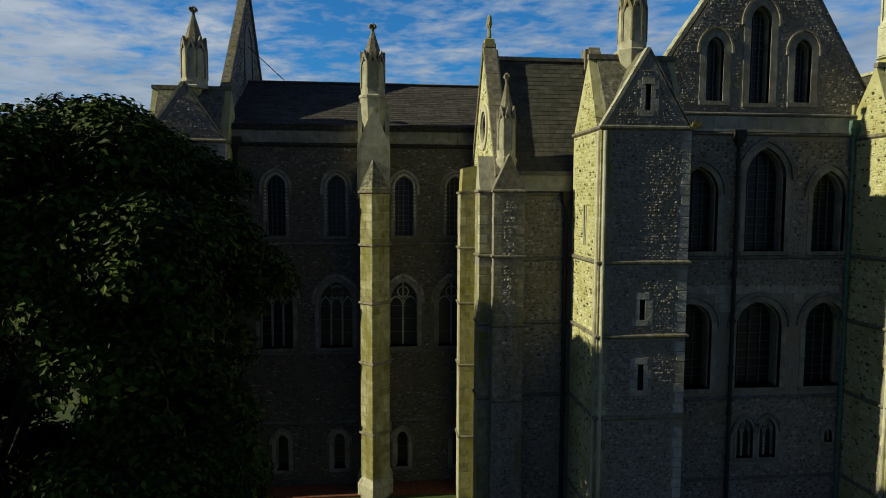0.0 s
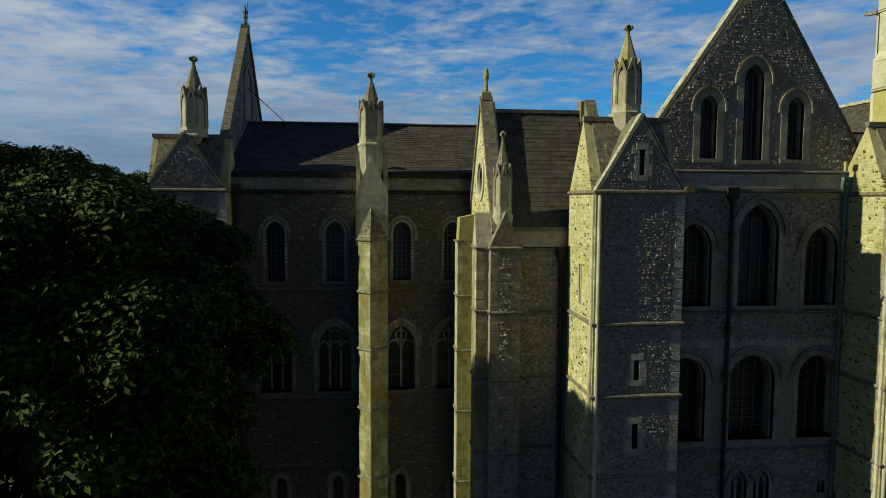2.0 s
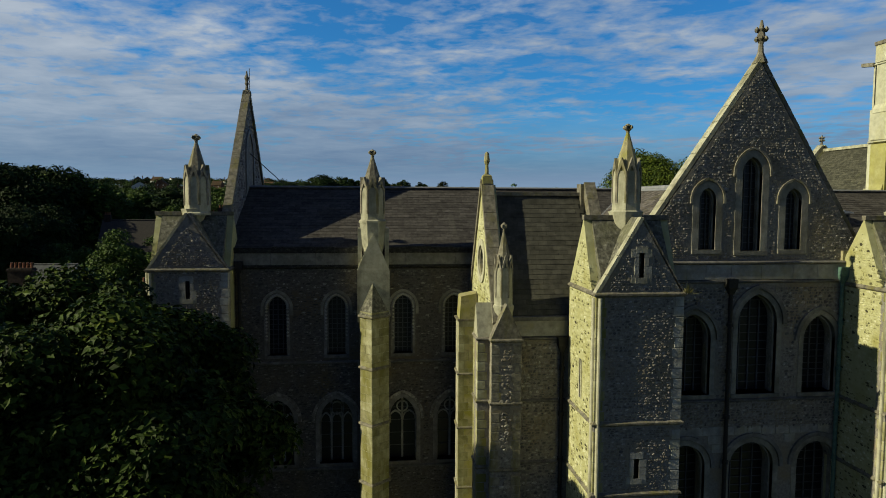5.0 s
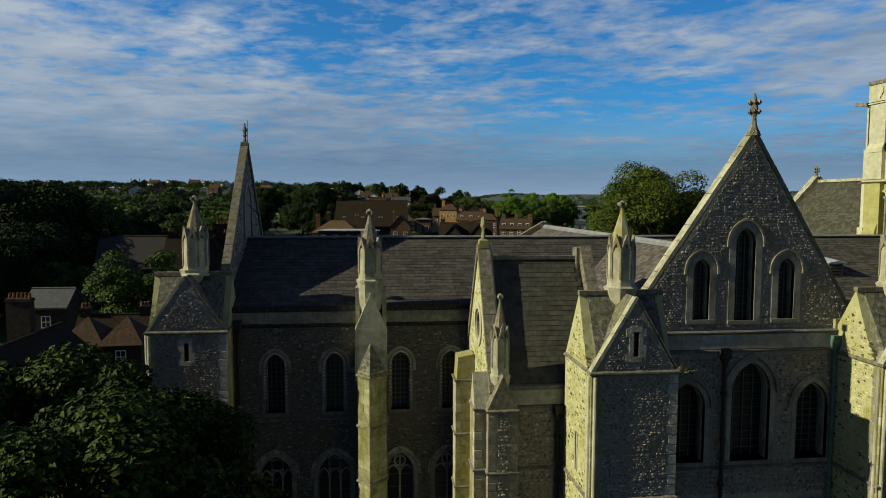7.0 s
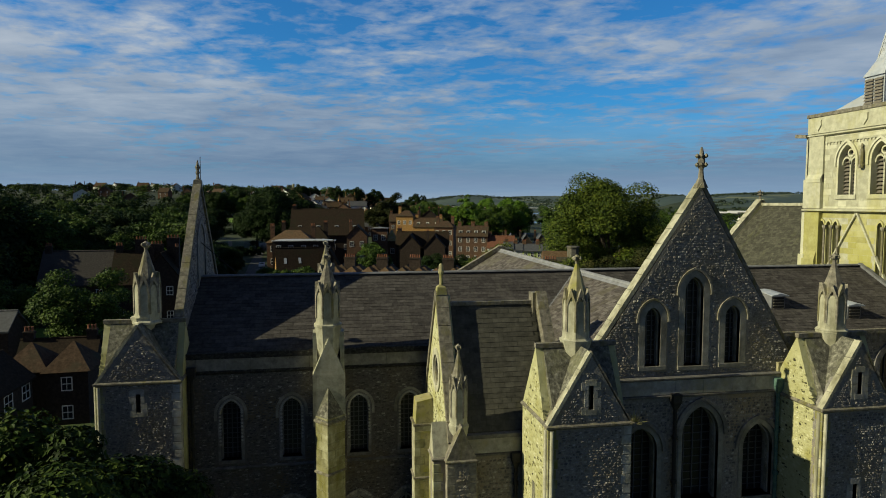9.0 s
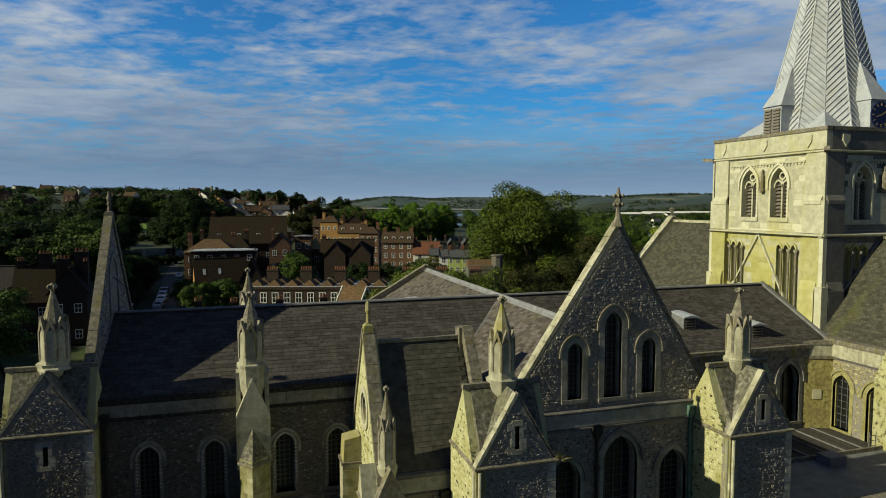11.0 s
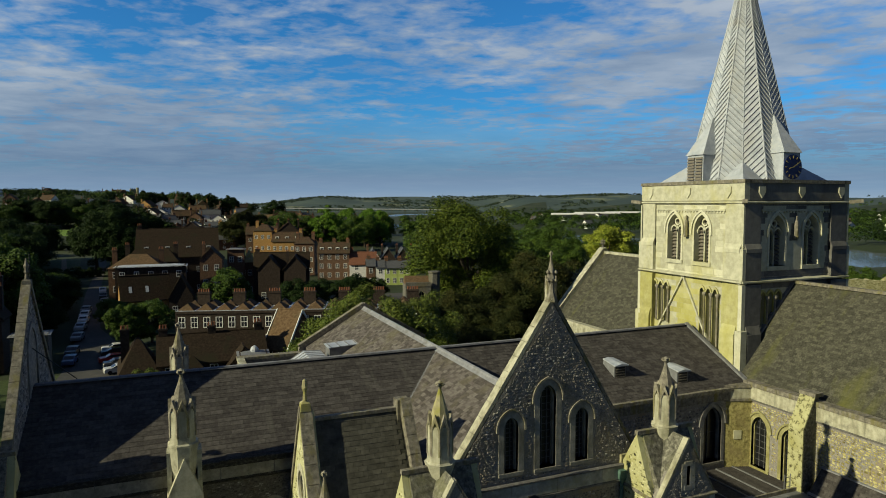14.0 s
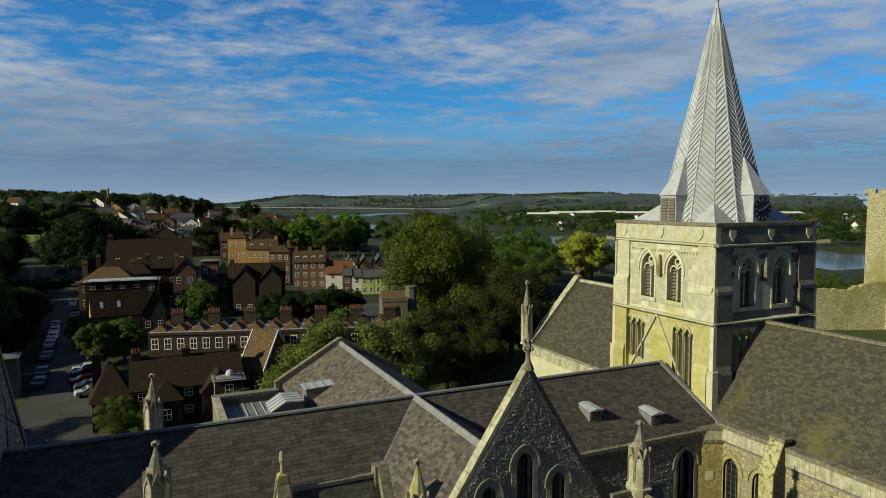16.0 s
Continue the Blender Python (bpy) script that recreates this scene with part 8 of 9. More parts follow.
    for k in range(skylights):
        bm = bmesh.new()
        u, yy = -w / 2 + w * (k + 0.6) / (skylights + 1), d * 0.18
        zz = eave + rise * yy / (d / 2) + 0.3
        sl = rise / (d / 2)
        bar(bm, (u, yy - 0.35, zz - 0.35 * sl), (u, yy + 0.5, zz + 0.5 * sl), 0.62, 0.08, upv=(0, -sl, 1))
        h.put("skylight", bm, "lead", rf)
    return h


def terrace():
    """Tall brick terrace behind the choir: twin hipped roofs and broad stacks on every house."""
    n, w, turn = 7, 5.6, -17.5
    dx, dy = math.cos(radians(turn)), math.sin(radians(turn))
    x0, y0, z = -5.4, 113.5, 4.4
    for i in range(n):
        x, y = x0 + dx * w * (i + 0.5), y0 + dy * w * (i + 0.5)
        h = Local("terraced_house", x, y, z, turn, "tall brown brick terraced house with white sashes and twin hipped roofs", "house", "brick terrace")
        bm = bmesh.new()
        box(bm, -w / 2 + 0.003, w / 2 - 0.003, 0, 8.0, 0, 9.0)
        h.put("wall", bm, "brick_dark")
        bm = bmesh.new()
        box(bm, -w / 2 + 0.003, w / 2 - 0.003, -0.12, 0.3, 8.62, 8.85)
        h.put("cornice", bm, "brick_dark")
        bm = bmesh.new()
        box(bm, -w / 2 + 0.01, w / 2 - 0.01, 0.25, 7.9, 9.0, 9.06)
        h.put("valley_lead", bm, "lead", None, "grey lead sheet between the hips")
        for s in (-1, 1):
            for yy, dd in ((0.5, 3.3), (4.3, 3.3)):
                bm = bmesh.new()
                c = s * w / 4
                a = [(c + e * (w / 4 - 0.12), yy + q * dd, 9.03) for e, q in ((-1, 0), (1, 0), (1, 1), (-1, 1))]
                v = [bm.verts.new(p) for p in a] + [bm.verts.new((c, yy + 1.2, 10.0)), bm.verts.new((c, yy + dd - 0.7, 10.0))]
                for q in ((0, 1, 4), (1, 2, 5, 4), (2, 3, 5), (3, 0, 4, 5), (3, 2, 1, 0)):
                    bm.faces.new([v[k] for k in q])
                h.put("hipped_roof", bm, "clay_tan" if yy < 2 else "clay")
        for f in range(3):
            for s in (-1, 0, 1):
                sash(h, "y", 0.0, s * w / 3, 0.9 + f * 2.78, 1.05, 1.7)
        stack(h, 0.1, 5.4, 8.5, 11.3, 1.9, 0.8, 5, "brick_dark")


terrace()


def gatehouse():
    x, y, z = 38.6, 124.0, 3.6
    h = Local("gatehouse", x, y, z, -14, "grey flint gatehouse with a stair turret and a pointed gateway", "gatehouse")
    bm = bmesh.new()
    wall(bm, "y", 0.0, 1.0, [(-3.0, 0), (1.9, 0), (1.9, 10.4), (-3.0, 10.4)], [arch(0.1, 2.0, 0.02, 3.9, 5.4), arch(0.1, 1.3, 7.0, 8.5, 9.4)])
    box(bm, -3.0, -2.2, 1.0, 7.0, 0, 10.4)
    box(bm, 1.1, 1.9, 1.0, 7.0, 0, 10.4)
    h.put("wall", bm, "flint")
    bm = bmesh.new()
    loft(bm, [ngon(2.75, 1.5, 0, 1.15, 8), ngon(2.75, 1.5, 12.6, 1.12, 8), ngon(2.75, 1.5, 12.7, 1.28, 8), ngon(2.75, 1.5, 13.0, 1.28, 8)])
    h.put("stair_turret", bm, "flint")
    bm = bmesh.new()
    ring(bm, "y", -0.08, 0.3, arch(0.1, 2.0, 0.02, 3.9, 5.4), arch(0.1, 2.6, 0.02, 3.9, 5.75))
    h.put("gateway_moulding", bm, "keep")
    bm = bmesh.new()
    box(bm, -3.1, 2.0, -0.1, 0.5, 10.2, 10.42)
    box(bm, -3.0, 1.9, -0.02, 0.4, 10.42, 11.0)
    h.put("parapet", bm, "flint")
    bm = bmesh.new()
    loft(bm, [[(-2.9, 0.6, 10.4), (1.8, 0.6, 10.4), (1.8, 6.9, 10.4), (-2.9, 6.9, 10.4)], [(-2.9, 3.4, 11.9), (1.8, 3.4, 11.9), (1.8, 3.9, 11.9), (-2.9, 3.9, 11.9)]])
    h.put("roof", bm, "clay_tan")
    bm = bmesh.new()
    ring(bm, "y", 0.06, 0.25, arch(0.1, 1.05, 7.0, 8.5, 9.25), arch(0.1, 1.5, 6.9, 8.5, 9.55))
    prism(bm, [(0.04, 7.0), (0.16, 7.0), (0.16, 9.2), (0.04, 9.2)], "y", 0.2, 0.12)
    window_part = h.put("window", bm, "keep", None, "pointed window with a stone mullion")
    bm = bmesh.new()
    bm.faces.new([bm.verts.new((u, 0.45, w)) for u, w in arch(0.1, 1.3, 7.0, 8.5, 9.4)])
    h.put("pane", bm, "pane", window_part)


gatehouse()

gt0 = random.Random(7)
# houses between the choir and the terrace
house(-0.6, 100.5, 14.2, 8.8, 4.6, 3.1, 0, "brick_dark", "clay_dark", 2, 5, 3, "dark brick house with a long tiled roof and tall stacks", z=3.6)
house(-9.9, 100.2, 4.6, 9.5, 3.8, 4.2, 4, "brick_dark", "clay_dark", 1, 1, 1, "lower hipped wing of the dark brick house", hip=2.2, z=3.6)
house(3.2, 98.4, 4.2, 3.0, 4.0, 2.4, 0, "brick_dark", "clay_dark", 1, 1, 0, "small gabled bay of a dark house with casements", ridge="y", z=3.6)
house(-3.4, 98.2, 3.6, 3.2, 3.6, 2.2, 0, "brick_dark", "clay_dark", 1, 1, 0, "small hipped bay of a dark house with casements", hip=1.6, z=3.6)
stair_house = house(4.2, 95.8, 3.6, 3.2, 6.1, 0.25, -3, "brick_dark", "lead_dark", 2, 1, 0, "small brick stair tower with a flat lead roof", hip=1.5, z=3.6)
cup = bmesh.new()
loft(cup, [ngon(0.2, 1.6, 6.2, 0.62, 10), ngon(0.2, 1.6, 6.55, 0.58, 10), ngon(0.2, 1.6, 6.9, 0.36, 10), ngon(0.2, 1.6, 7.05, 0.08, 10)])
stair_house.put("cupola", cup, "lead", None, "small lead dome")
house(8.2, 104.4, 3.9, 8.6, 4.8, 5.0, -40, "brick", "clay_tan", 2, 2, 0, "brick house with an orange tiled roof and white bargeboards", z=3.6, verge=True)
# the hall and its wings
house(-14.0, 176, 11.8, 11, 9.8, 2.9, -4, "brick", "clay_tan", 3, 4, 2, "brick hall with a hipped brown tiled roof", hip=4.0, z=5.0)
house(-10.6, 170.6, 15.0, 5, 10.5, 0.3, -3, "brick_dark", "lead", 3, 5, 0, "flat-roofed dark brick block with a pale roof edge", hip=2.4, z=5.0)
# Sunlight on the left gable is put into this wing's orange brick.
house(-11.3, 161.6, 10.0, 6.6, 4.2, 4.8, 9, "brick_orange", "clay_dark", 1, 3, 0, "low brick wing with skylights in a brown roof", z=4.9, skylights=2)
house(-4.3, 161.4, 5.0, 7.6, 4.2, 4.6, -3, "brick_dark", "clay_dark", 1, 2, 0, "cross gable of the low brick wing", ridge="y", z=4.9)
house(-11.2, 190, 13, 5.6, 9.8, 3.2, -6, "brick_dark", "clay_dark", 3, 4, 2, "dark brick house with a hipped roof", hip=2.6, z=5.2)
house(-4.7, 196, 21, 17, 10.2, 7.2, -2, "brick_dark", "clay_dark", 2, 6, 1, "long school building under a big brown tiled roof", z=5.4, dormers=4)
house(2.8, 176, 5.2, 8, 11.0, 2.6, -6, "brick", "clay_dark", 3, 2, 1, "gabled red brick house beside a yard", ridge="y", z=5.2)
house(9.3, 184, 4.2, 5, 12.8, 0.3, -8, "brick", "lead_dark", 3, 2, 0, "square brick stair tower with a flat top", hip=2.0, z=5.2)
# The yellow lichen material stands in for sunlight on this turret's roof.
house(13.0, 186, 2.4, 2.4, 9.0, 3.4, 0, "brick", "lichen", 2, 1, 0, "small brick turret with a pyramid roof coloured to look sunlit", hip=1.19, z=5.4)
house(16.4, 174, 5.4, 8, 8.2, 3.0, -12, "brick_dark", "clay_dark", 1, 2, 0, "dark stone hall gable with mullioned windows", ridge="y", z=5.2)
house(22.6, 172.6, 5.4, 8, 8.2, 3.0, -12, "brick_dark", "clay_dark", 1, 2, 1, "dark stone hall gable with mullioned windows", ridge="y", z=5.2)
house(20.2, 178.5, 14, 7, 8.4, 3.2, -12, "brick_dark", "clay_dark", 2, 4, 1, "long dark hall behind paired gables", z=5.2)
# Georgian rows catching the sun
house(25.5, 262, 7, 8, 12.5, 2.2, -20, "brick_orange", "clay", 3, 3, 1, "tall orange brick house with small sash windows", hip=2.5, z=7.2)
house(33.5, 256, 11, 8, 8.4, 3.2, -20, "brick_orange", "clay", 2, 5, 2, "orange brick row with dormers in a brown roof", z=7.2, dormers=3)
house(34.0, 222, 6.5, 8, 10.6, 2.0, -18, "brick", "clay", 3, 3, 2, "three-storey brown brick house with white sashes", z=6.2, hip=2.2)
house(41.0, 210, 10, 8, 8.6, 3.0, -18, "brick", "clay", 3, 4, 3, "three-storey brick row with white sashes and dormers", z=5.6, dormers=4)
house(49.6, 206, 8.5, 7, 5.4, 3.4, -15, "render_white", "clay_red", 2, 2, 1, "white cottage with a red tiled roof", z=5.3)
house(48.5, 193.2, 2.6, 7, 6.0, 1.7, -14, "brick", "grey_slate", 2, 1, 1, "narrow red brick house at the street corner", z=5.2, side=False)
house(51.2, 192.4, 2.7, 7, 5.6, 1.7, -14, "render_white", "grey_slate", 2, 1, 1, "narrow cream painted house in the street", z=5.2, side=False)
for k in range(2):
    house(54.3 + 3.9 * k, 191.6 - 1.0 * k, 3.9, 7, 5.4, 1.7, -14, "render_green", "grey_slate", 2, 2, 1, "lime green painted street house with a slate roof", z=5.2, side=False)
for k in range(4):
    house(60 + k * 5.2, 230 - k * 1.2, 5.2, 9, 5.8, 3.6, -14, "render_white" if k == 0 else "brick_dark", "grey_slate", 2, 1, 1, "small gabled house in a row running back", ridge="y", z=4.2)
house(30, 300, 14, 9, 8, 3.2, -10, "brick", "clay", 2, 4, 3, "brick house with a cluster of tall stacks", z=8.5)
house(40, 292, 10, 9, 9.5, 4.2, -10, "brick_dark", "clay", 2, 3, 3, "dark gabled house with tall stacks", z=8.0, ridge="y")
for k, (x, w) in enumerate(((-21, 8), (-12.5, 7), (-4.5, 8), (4.5, 9), (14.5, 8))):
    house(x, 402 + (k % 2) * 9, w, 8, 4.8 + 0.8 * (k % 3), 2.0, gt0.uniform(-14, 14), "render_white", "grey_slate", 2, 3, 1, "white rendered house with a slate roof", side=False, ridge="xy"[k % 2])
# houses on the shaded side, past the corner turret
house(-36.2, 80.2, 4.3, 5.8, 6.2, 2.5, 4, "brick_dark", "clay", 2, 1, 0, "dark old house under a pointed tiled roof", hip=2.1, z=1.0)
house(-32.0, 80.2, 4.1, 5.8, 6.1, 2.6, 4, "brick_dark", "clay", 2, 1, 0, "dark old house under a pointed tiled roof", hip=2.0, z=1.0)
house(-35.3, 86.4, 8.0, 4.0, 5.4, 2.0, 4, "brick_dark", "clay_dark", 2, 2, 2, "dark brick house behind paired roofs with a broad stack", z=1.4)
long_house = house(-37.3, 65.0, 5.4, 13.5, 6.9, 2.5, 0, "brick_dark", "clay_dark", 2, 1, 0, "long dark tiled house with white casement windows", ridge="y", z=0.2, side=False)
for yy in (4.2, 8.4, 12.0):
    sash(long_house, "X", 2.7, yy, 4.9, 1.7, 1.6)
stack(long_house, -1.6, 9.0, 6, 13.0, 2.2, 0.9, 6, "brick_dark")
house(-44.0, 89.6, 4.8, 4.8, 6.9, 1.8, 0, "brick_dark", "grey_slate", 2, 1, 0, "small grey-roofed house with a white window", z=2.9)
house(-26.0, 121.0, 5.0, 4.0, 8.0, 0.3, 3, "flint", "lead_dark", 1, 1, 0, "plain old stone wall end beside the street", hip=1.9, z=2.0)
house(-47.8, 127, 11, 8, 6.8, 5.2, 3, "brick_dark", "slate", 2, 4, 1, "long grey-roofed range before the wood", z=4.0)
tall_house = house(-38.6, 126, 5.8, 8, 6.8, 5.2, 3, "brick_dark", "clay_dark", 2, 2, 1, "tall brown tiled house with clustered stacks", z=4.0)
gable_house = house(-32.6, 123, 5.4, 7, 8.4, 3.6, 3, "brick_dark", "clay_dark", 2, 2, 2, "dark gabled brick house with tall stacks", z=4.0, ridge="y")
stack(gable_house, 1.1, 6.0, 9.0, 14.6, 2.1, 1.0, 4, "brick_dark")
stack(gable_house, -1.3, 4.4, 9.0, 13.6, 2.0, 0.9, 4, "brick_dark")
stack(tall_house, 1.4, 4.0, 9.0, 14.3, 1.9, 0.9, 4, "brick_dark")

# pale houses packed together at the top of the street
gp = random.Random(17)
for i in range(22):
    y = 318 + 10.5 * i + gp.uniform(-3, 3)
    q_ = radians(gp.uniform(-2.6, 5.2))
    house(-4.8 + math.tan(q_) * (y - 7.4), y, gp.uniform(6.5, 10), 7, gp.uniform(4.5, 7), gp.uniform(1.8, 3.0), gp.uniform(-25, 15), gp.choice(["render_white", "render_white", "brick", "brick_dark", "render_white"]), gp.choice(["grey_slate", "clay", "grey_slate", "clay_dark"]), 2, 3, gp.choice((1, 2)), "closely packed town house with a shallow roof", side=False, ridge=gp.choice("xxy"))
# scattered roofs on the hillside and across the town
gt = random.Random(91)
walls_ = ["brick", "render_white", "brick_dark", "brick", "brick_orange"]
for i in range(62):
    y = gt.uniform(330, 620)
    x = -0.08 * y + gt.random() * 0.40 * y - 10
    w = gt.uniform(8, 13)
    house(x, y, w, 8, gt.uniform(5.5, 8.5), gt.uniform(2.8, 4.2), gt.uniform(-35, 25), gt.choice(walls_), gt.choice(["clay", "grey_slate", "clay", "clay_tan"]), 2, 3, gt.choice((1, 2)), "house of the far town with a pitched roof", side=False, ridge=gt.choice("xxy"))
for i in range(34):
    r_, q_ = gt.uniform(420, 1500), radians(gt.uniform(30, 58))
    x, y = r_ * math.sin(q_), r_ * math.cos(q_)
    if river_gap(x, y) > 95:
        house(x, y, gt.uniform(9, 16), 9, gt.uniform(5, 7), 3.4, gt.uniform(-40, 40), gt.choice(["render_white", "brick", "render_white"]), gt.choice(["clay", "grey_slate"]), 1, 2, 1, "house of the riverside town with a pitched roof", side=False, ridge=gt.choice("xxy"))
for i in range(24):
    y = gt.uniform(520, 900)
    x = -0.42 * y + gt.random() * 0.36 * y
    house(x, y, gt.uniform(9, 14), 8, 6, 3.8, gt.uniform(-40, 40), gt.choice(["brick", "render_white", "brick"]), "clay", 2, 2, 1, "hillside house among trees", side=False, ridge=gt.choice("xy"))


def church_tower():
    x, y = -52.0, 900.0
    h = Local("church_tower", x, y, height(x, y), 10, "distant grey church tower with a corner stair turret", "church")
    bm = bmesh.new()
    box(bm, -4, 4, 0, 8, 0, 11.5)
    h.put("wall", bm, "keep")
    bm = bmesh.new()
    cyl(bm, 4, 0, 0, 13.6, 1.6, 10)
    h.put("stair_turret", bm, "keep")
    for k in range(4):
        bm = bmesh.new()
        box(bm, -4 + k * 2.2, -2.8 + k * 2.2, 0, 1, 11.5, 12.6)
        h.put("merlon", bm, "keep")


church_tower()


def shed(x, y, w, d, e, turn, roof="render_white"):
    h = Local("warehouse", x, y, height(x, y) - 0.5, turn, "large pale industrial shed by the river", "warehouse", "riverside sheds")
    bm = bmesh.new()
    box(bm, -w / 2, w / 2, 0, d, 0, e)
    h.put("wall", bm, "grey_slate")
    bm = bmesh.new()
    prism(bm, [(-0.5, e), (d + 0.5, e), (d + 0.5, e + 0.5), (d / 2, e + 3.0), (-0.5, e + 0.5)], "x", -w / 2 - 0.6, w + 1.2)
    h.put("roof", bm, roof)


for x, y, w, d, e in ((700, 1080, 60, 40, 8), (800, 1120, 90, 50, 9), (880, 1010, 80, 40, 9), (1010, 980, 90, 50, 9), (1100, 860, 70, 40, 8), (960, 1240, 80, 40, 8)):
    shed(x, y, w, d, e, -30)


def viaduct():
    h = Local("viaduct", 0, 0, 0, 0, "long pale concrete motorway viaduct over the valley", "bridge")
    a, b = Vector((120, 2440, 17.5)), Vector((1400, 2290, -0.5))
    bm = bmesh.new()
    bar(bm, a, b, 20, 3.2)
    h.put("deck", bm, "render_white")
    for i in range(1, 26):
        p = a.lerp(b, i / 26)
        bm = bmesh.new()
        box(bm, p.x - 2, p.x + 2, p.y - 8, p.y + 8, -14, p.z - 1)
        h.put("pier", bm, "ashlar")


viaduct()


def castle():
    h = Local("castle_keep", 151.0, 82.0, -2, 0, "tall pale ragstone castle keep with battlements", "castle")
    bm = bmesh.new()
    box(bm, 0, 24, 0, 24, 0, 36.6)
    h.put("wall", bm, "keep")
    for k in range(7):
        bm = bmesh.new()
        box(bm, -0.004, 0.9, k * 3.7, k * 3.7 + 2.6, 36.6, 37.5)
        h.put("merlon", bm, "keep")
        bm = bmesh.new()
        box(bm, k * 3.7 + 1, k * 3.7 + 3.4, -0.004, 0.9, 36.6, 37.5)
        h.put("merlon", bm, "keep")
    for u, z in ((4, 9), (4, 19), (12, 14), (12, 24)):
        for pl in "yx":
            # Black arch laid on the solid wall paints an opening's inner shade.
            bm = bmesh.new()
            prism(bm, arch(u, 1.3, z, z + 2, z + 2.8), pl, -0.03, 0.06)
            h.put("opening", bm, "iron")
    for px, py in ((-0.6, -0.6), (-0.6, 11)):
        bm = bmesh.new()
        box(bm, px, px + 2.6, py, py + 2.6, 0, 34)
        h.put("pilaster", bm, "keep")
    g = random.Random(3)
    w = Local("ruined_wall", 146, 103, -2, -24, "broken ragstone curtain wall beside the keep", "wall")
    bm = bmesh.new()
    pts = [(-14, 0), (34, 0)]
    top = []
    u = 34.0
    while u > -14:
        top.append((u, 15.0 + 0.9 * math.sin(u * 0.23) + g.uniform(-0.5, 0.5)))
        u -= g.uniform(0.5, 1.6)
    wall(bm, "y", 0, 1.6, pts + top)
    w.put("wall", bm, "keep")


castle()


# ---- road, parked cars ----
def flat_strip(name, pts, lift, mat, label):
    bm = bmesh.new()
    n = 10
    for (l0, r0), (l1, r1) in zip(pts, pts[1:]):
        for i in range(n):
            q = [Vector(l0).lerp(Vector(l1), i / n), Vector(r0).lerp(Vector(r1), i / n), Vector(r0).lerp(Vector(r1), (i + 1) / n), Vector(l0).lerp(Vector(l1), (i + 1) / n)]
            k = 6
            for j in range(k):
                t0, t1 = j / k, (j + 1) / k
                cs = [q[0].lerp(q[1], t0), q[0].lerp(q[1], t1), q[3].lerp(q[2], t1), q[3].lerp(q[2], t0)]
                bm.faces.new([bm.verts.new((p.x, p.y, height(p.x, p.y) + lift)) for p in cs])
    bmesh.ops.remove_doubles(bm, verts=bm.verts, dist=0.01)
    tagged(part(name, bm, M[mat]), label, name, kind="structure")


flat_strip("road", [((-21.5, 92), (-9.5, 92)), ((-22.2, 115.7), (-12.1, 111)), ((-21.9, 124), (-13.1, 120)), ((-22.6, 139), (-14.5, 136)), ((-24.7, 163), (-19.8, 155)), ((-28.3, 208), (-24.3, 200)), ((-30.3, 246), (-27.0, 240)), ((-33, 290), (-30, 290))], 0.06, "asphalt", "grey asphalt street and car park between old houses")


flat_strip("lawn", [((-46.5, 252), (-35.5, 252)), ((-53, 300), (-40, 300))], 0.10, "grass", "mown park lawn beyond the street, in the sun")
flat_strip("lawn", [((-62, 106), (-41, 108)), ((-64, 124), (-41.5, 124))], 0.10, "grass_bright", "small sunlit lawn behind the old houses")
flat_strip("yard", [((6, 126), (46, 118)), ((10, 160), (50, 150)), ((24, 176), (60, 176))], 0.07, "asphalt", "dark asphalt yard behind the terrace")
flat_strip("park_path", [((-39.6, 246), (-37.8, 246)), ((-47.0, 300), (-45.4, 300))], 0.16, "park_gravel", "straight pale gravel path through the park lawn")
flat_strip("lawn", [((-72, 405), (-57, 405)), ((-77, 438), (-61, 438))], 0.15, "grass_bright", "bright mown park lawn before the wooded hill")


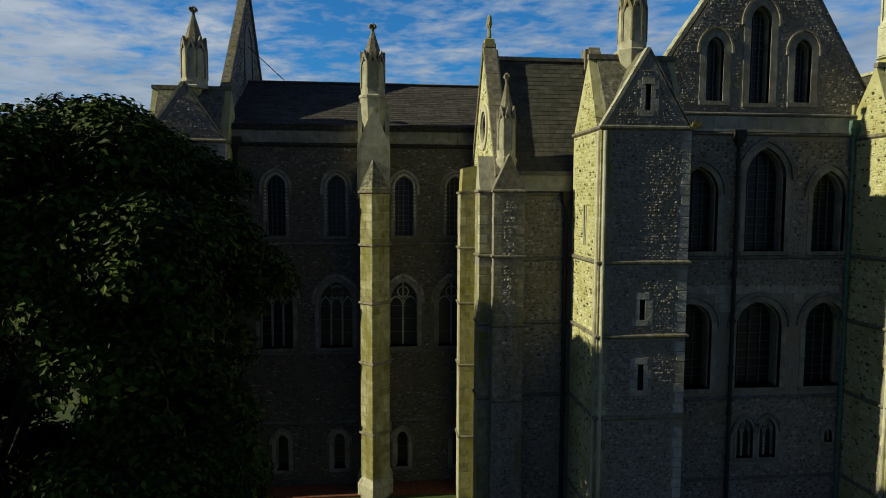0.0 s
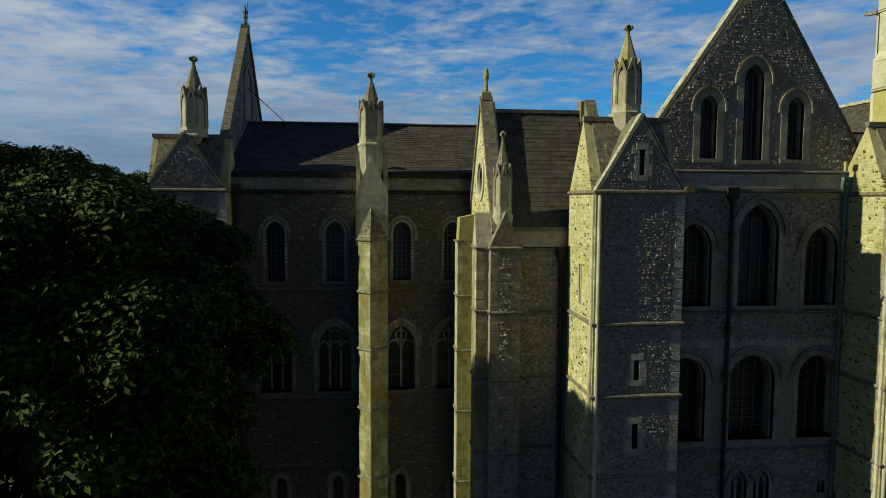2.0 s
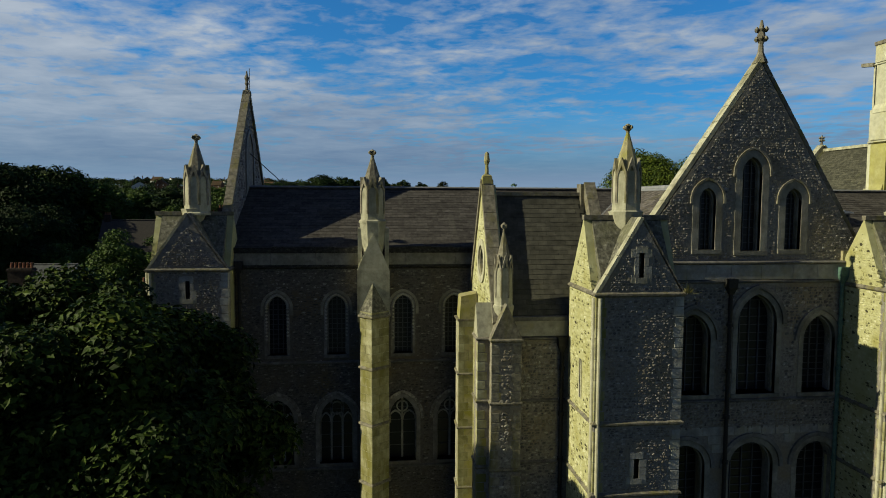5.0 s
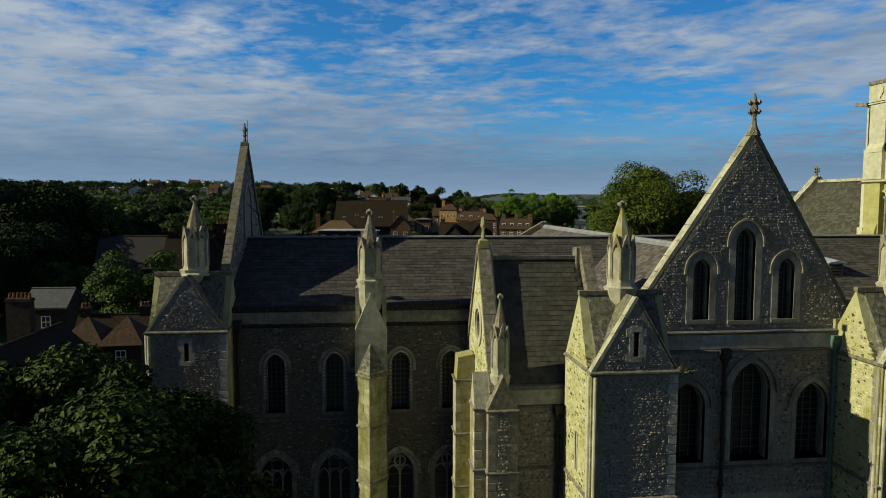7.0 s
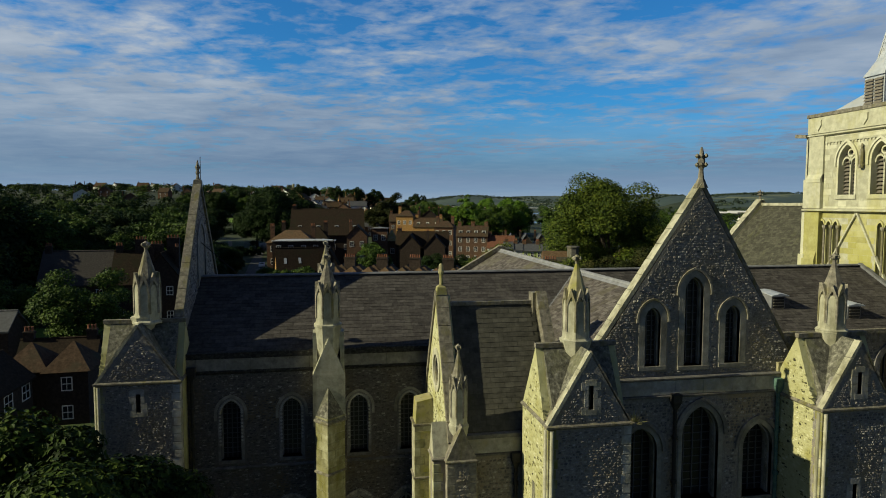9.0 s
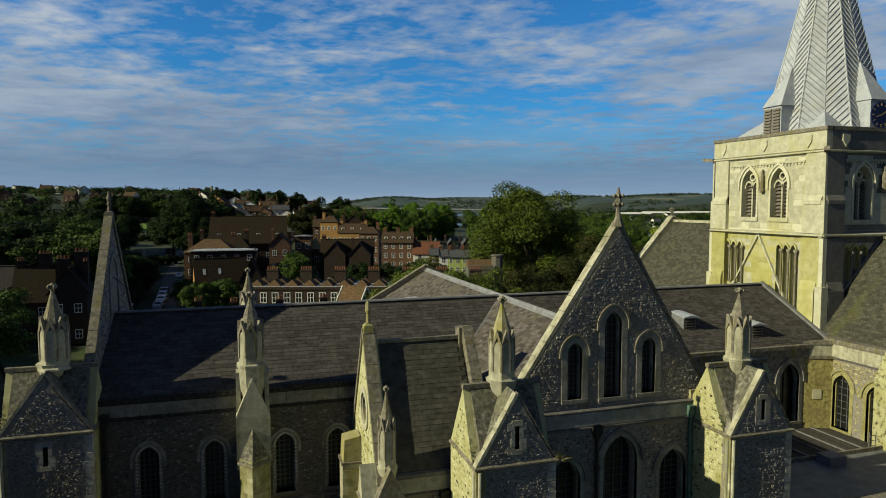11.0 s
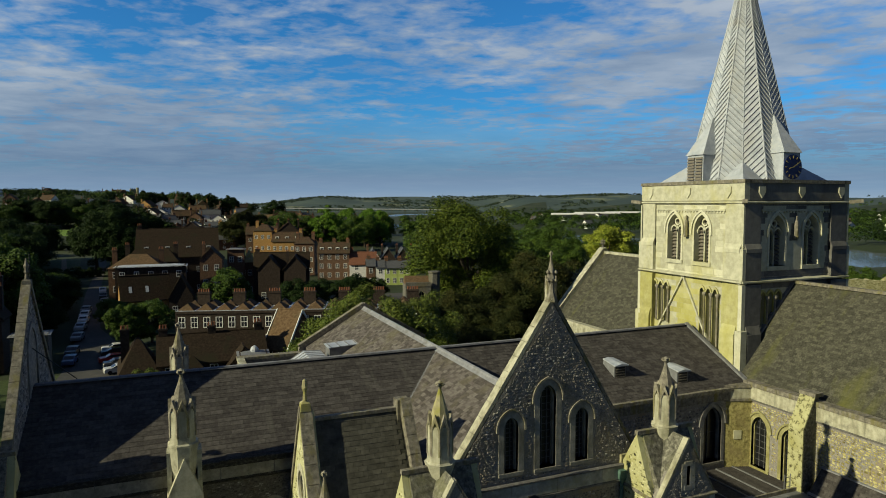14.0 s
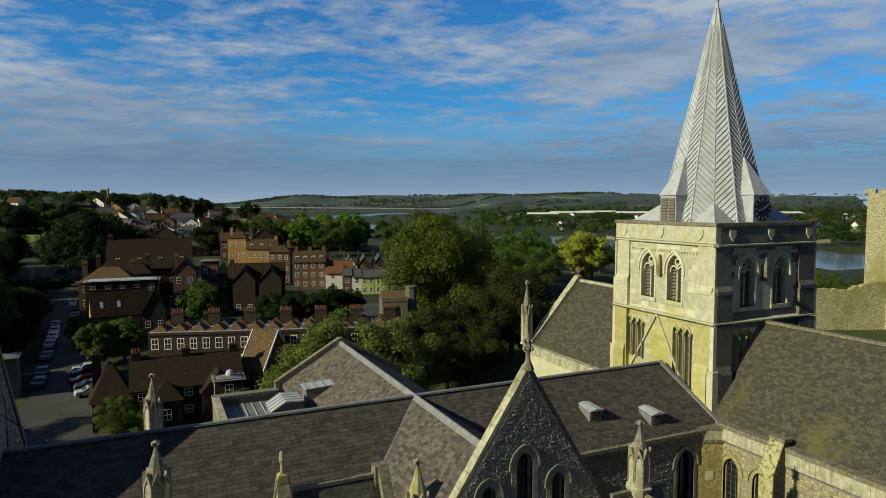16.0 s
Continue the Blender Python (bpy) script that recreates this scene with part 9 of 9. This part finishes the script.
def car(x, y, turn, paint, van=False):
    h = Local("parked_van" if van else "parked_car", x, y, height(x, y) + 0.08, turn, ("white" if paint == "car_white" else paint.split("_")[1]) + (" van" if van else " hatchback car") + " parked by the street", "van" if van else "car", "parked cars")
    hgt = 1.9 if van else 1.42
    bm = bmesh.new()
    prof = [(-2.1, 0.3), (-2.1, 0.75), (-1.95, 0.95), (-1.0, 1.0), (-0.3, hgt), (1.25, hgt), (1.95, 1.0), (2.1, 0.9), (2.1, 0.3)] if not van else [(-2.4, 0.3), (-2.4, 0.95), (-1.7, 1.1), (-1.2, 1.95), (2.3, 1.95), (2.4, 1.7), (2.4, 0.3)]
    loft(bm, [[(u * (1.0 if i in (1, 2) else 0.97), s, 0.3 + (w - 0.3) * (1.0 if i in (1, 2) else 0.96)) for u, w in prof] for i, s in enumerate((-0.86, -0.74, 0.74, 0.86))])
    b = h.put("body", bm, paint)
    gl = [(-0.88, 1.04), (-0.28, hgt - 0.08), (1.18, hgt - 0.08), (1.75, 1.04)] if not van else [(-1.6, 1.15), (-1.2, 1.75), (-0.5, 1.75), (-0.5, 1.15)]
    for s in (-0.875, 0.875):
        bm = bmesh.new()
        loft(bm, [[(u, s - 0.01, w) for u, w in gl], [(u, s + 0.01, w) for u, w in gl]])
        h.put("side_glass", bm, "pane", b)
    bm = bmesh.new()
    f = ((-0.98, 1.03), (-0.33, hgt - 0.06)) if not van else ((-1.68, 1.14), (-1.24, 1.9))
    loft(bm, [[(u - 0.03, -0.68, w + 0.02), (u - 0.03, 0.68, w + 0.02), (u, 0.68, w), (u, -0.68, w)] for u, w in f])
    h.put("windscreen", bm, "pane", b)
    for u in (-1.3, 1.3):
        for s in (-0.80, 0.80):
            bm = bmesh.new()
            loft(bm, [[(u + 0.32 * math.cos(k * math.pi / 6), s + o, 0.32 + 0.32 * math.sin(k * math.pi / 6)) for k in range(12)] for o in (-0.1, 0.1)])
            h.put("wheel", bm, "tyre")


for i, (x, y) in enumerate([(-21.5, 126.6), (-22, 133.1), (-22.6, 144.5), (-23.2, 154), (-23.5, 161.5), (-23.9, 167.4), (-24.4, 173.8)]):
    car(x, y, 86, ["car_blue", "car_black", "car_grey", "car_silver", "car_white", "car_silver", "car_grey"][i])
for i, (x, y) in enumerate([(-15.4, 133.2), (-15.4, 130.2), (-15.2, 125.5), (-14.3, 122.2), (-13.8, 118.3)]):
    car(x, y, 12, ["car_silver", "car_black", "car_red", "car_grey", "car_silver"][i])
for x, y, p in ((-24, 206, "car_white"), (-22.8, 194.3, "car_black"), (-21.6, 184.3, "car_grey")):
    car(x, y, 94, p)
car(4.7, 194, 70, "car_white", True)


# ---- small things at the foot of the choir ----
def handrail():
    r = thing("handrail", (-11.4, 38.0, -0.4), "white painted steel handrail beside basement steps", "handrail")
    for k in range(3):
        bm = bmesh.new()
        z = 1.12 - 0.42 * k
        tube(bm, (-11.85 + 0.2 * k, 37.95, z), (-10.75 + 0.12 * k, 37.95, z - 0.42), 0.025, 8)
        part("rail", bm, M["white_paint"], r)
    for x, z in ((-11.8, 1.1), (-10.78, 0.7)):
        bm = bmesh.new()
        tube(bm, (x, 37.97, -0.45), (x, 37.97, z), 0.025, 8)
        part("post", bm, M["iron"], r)


handrail()
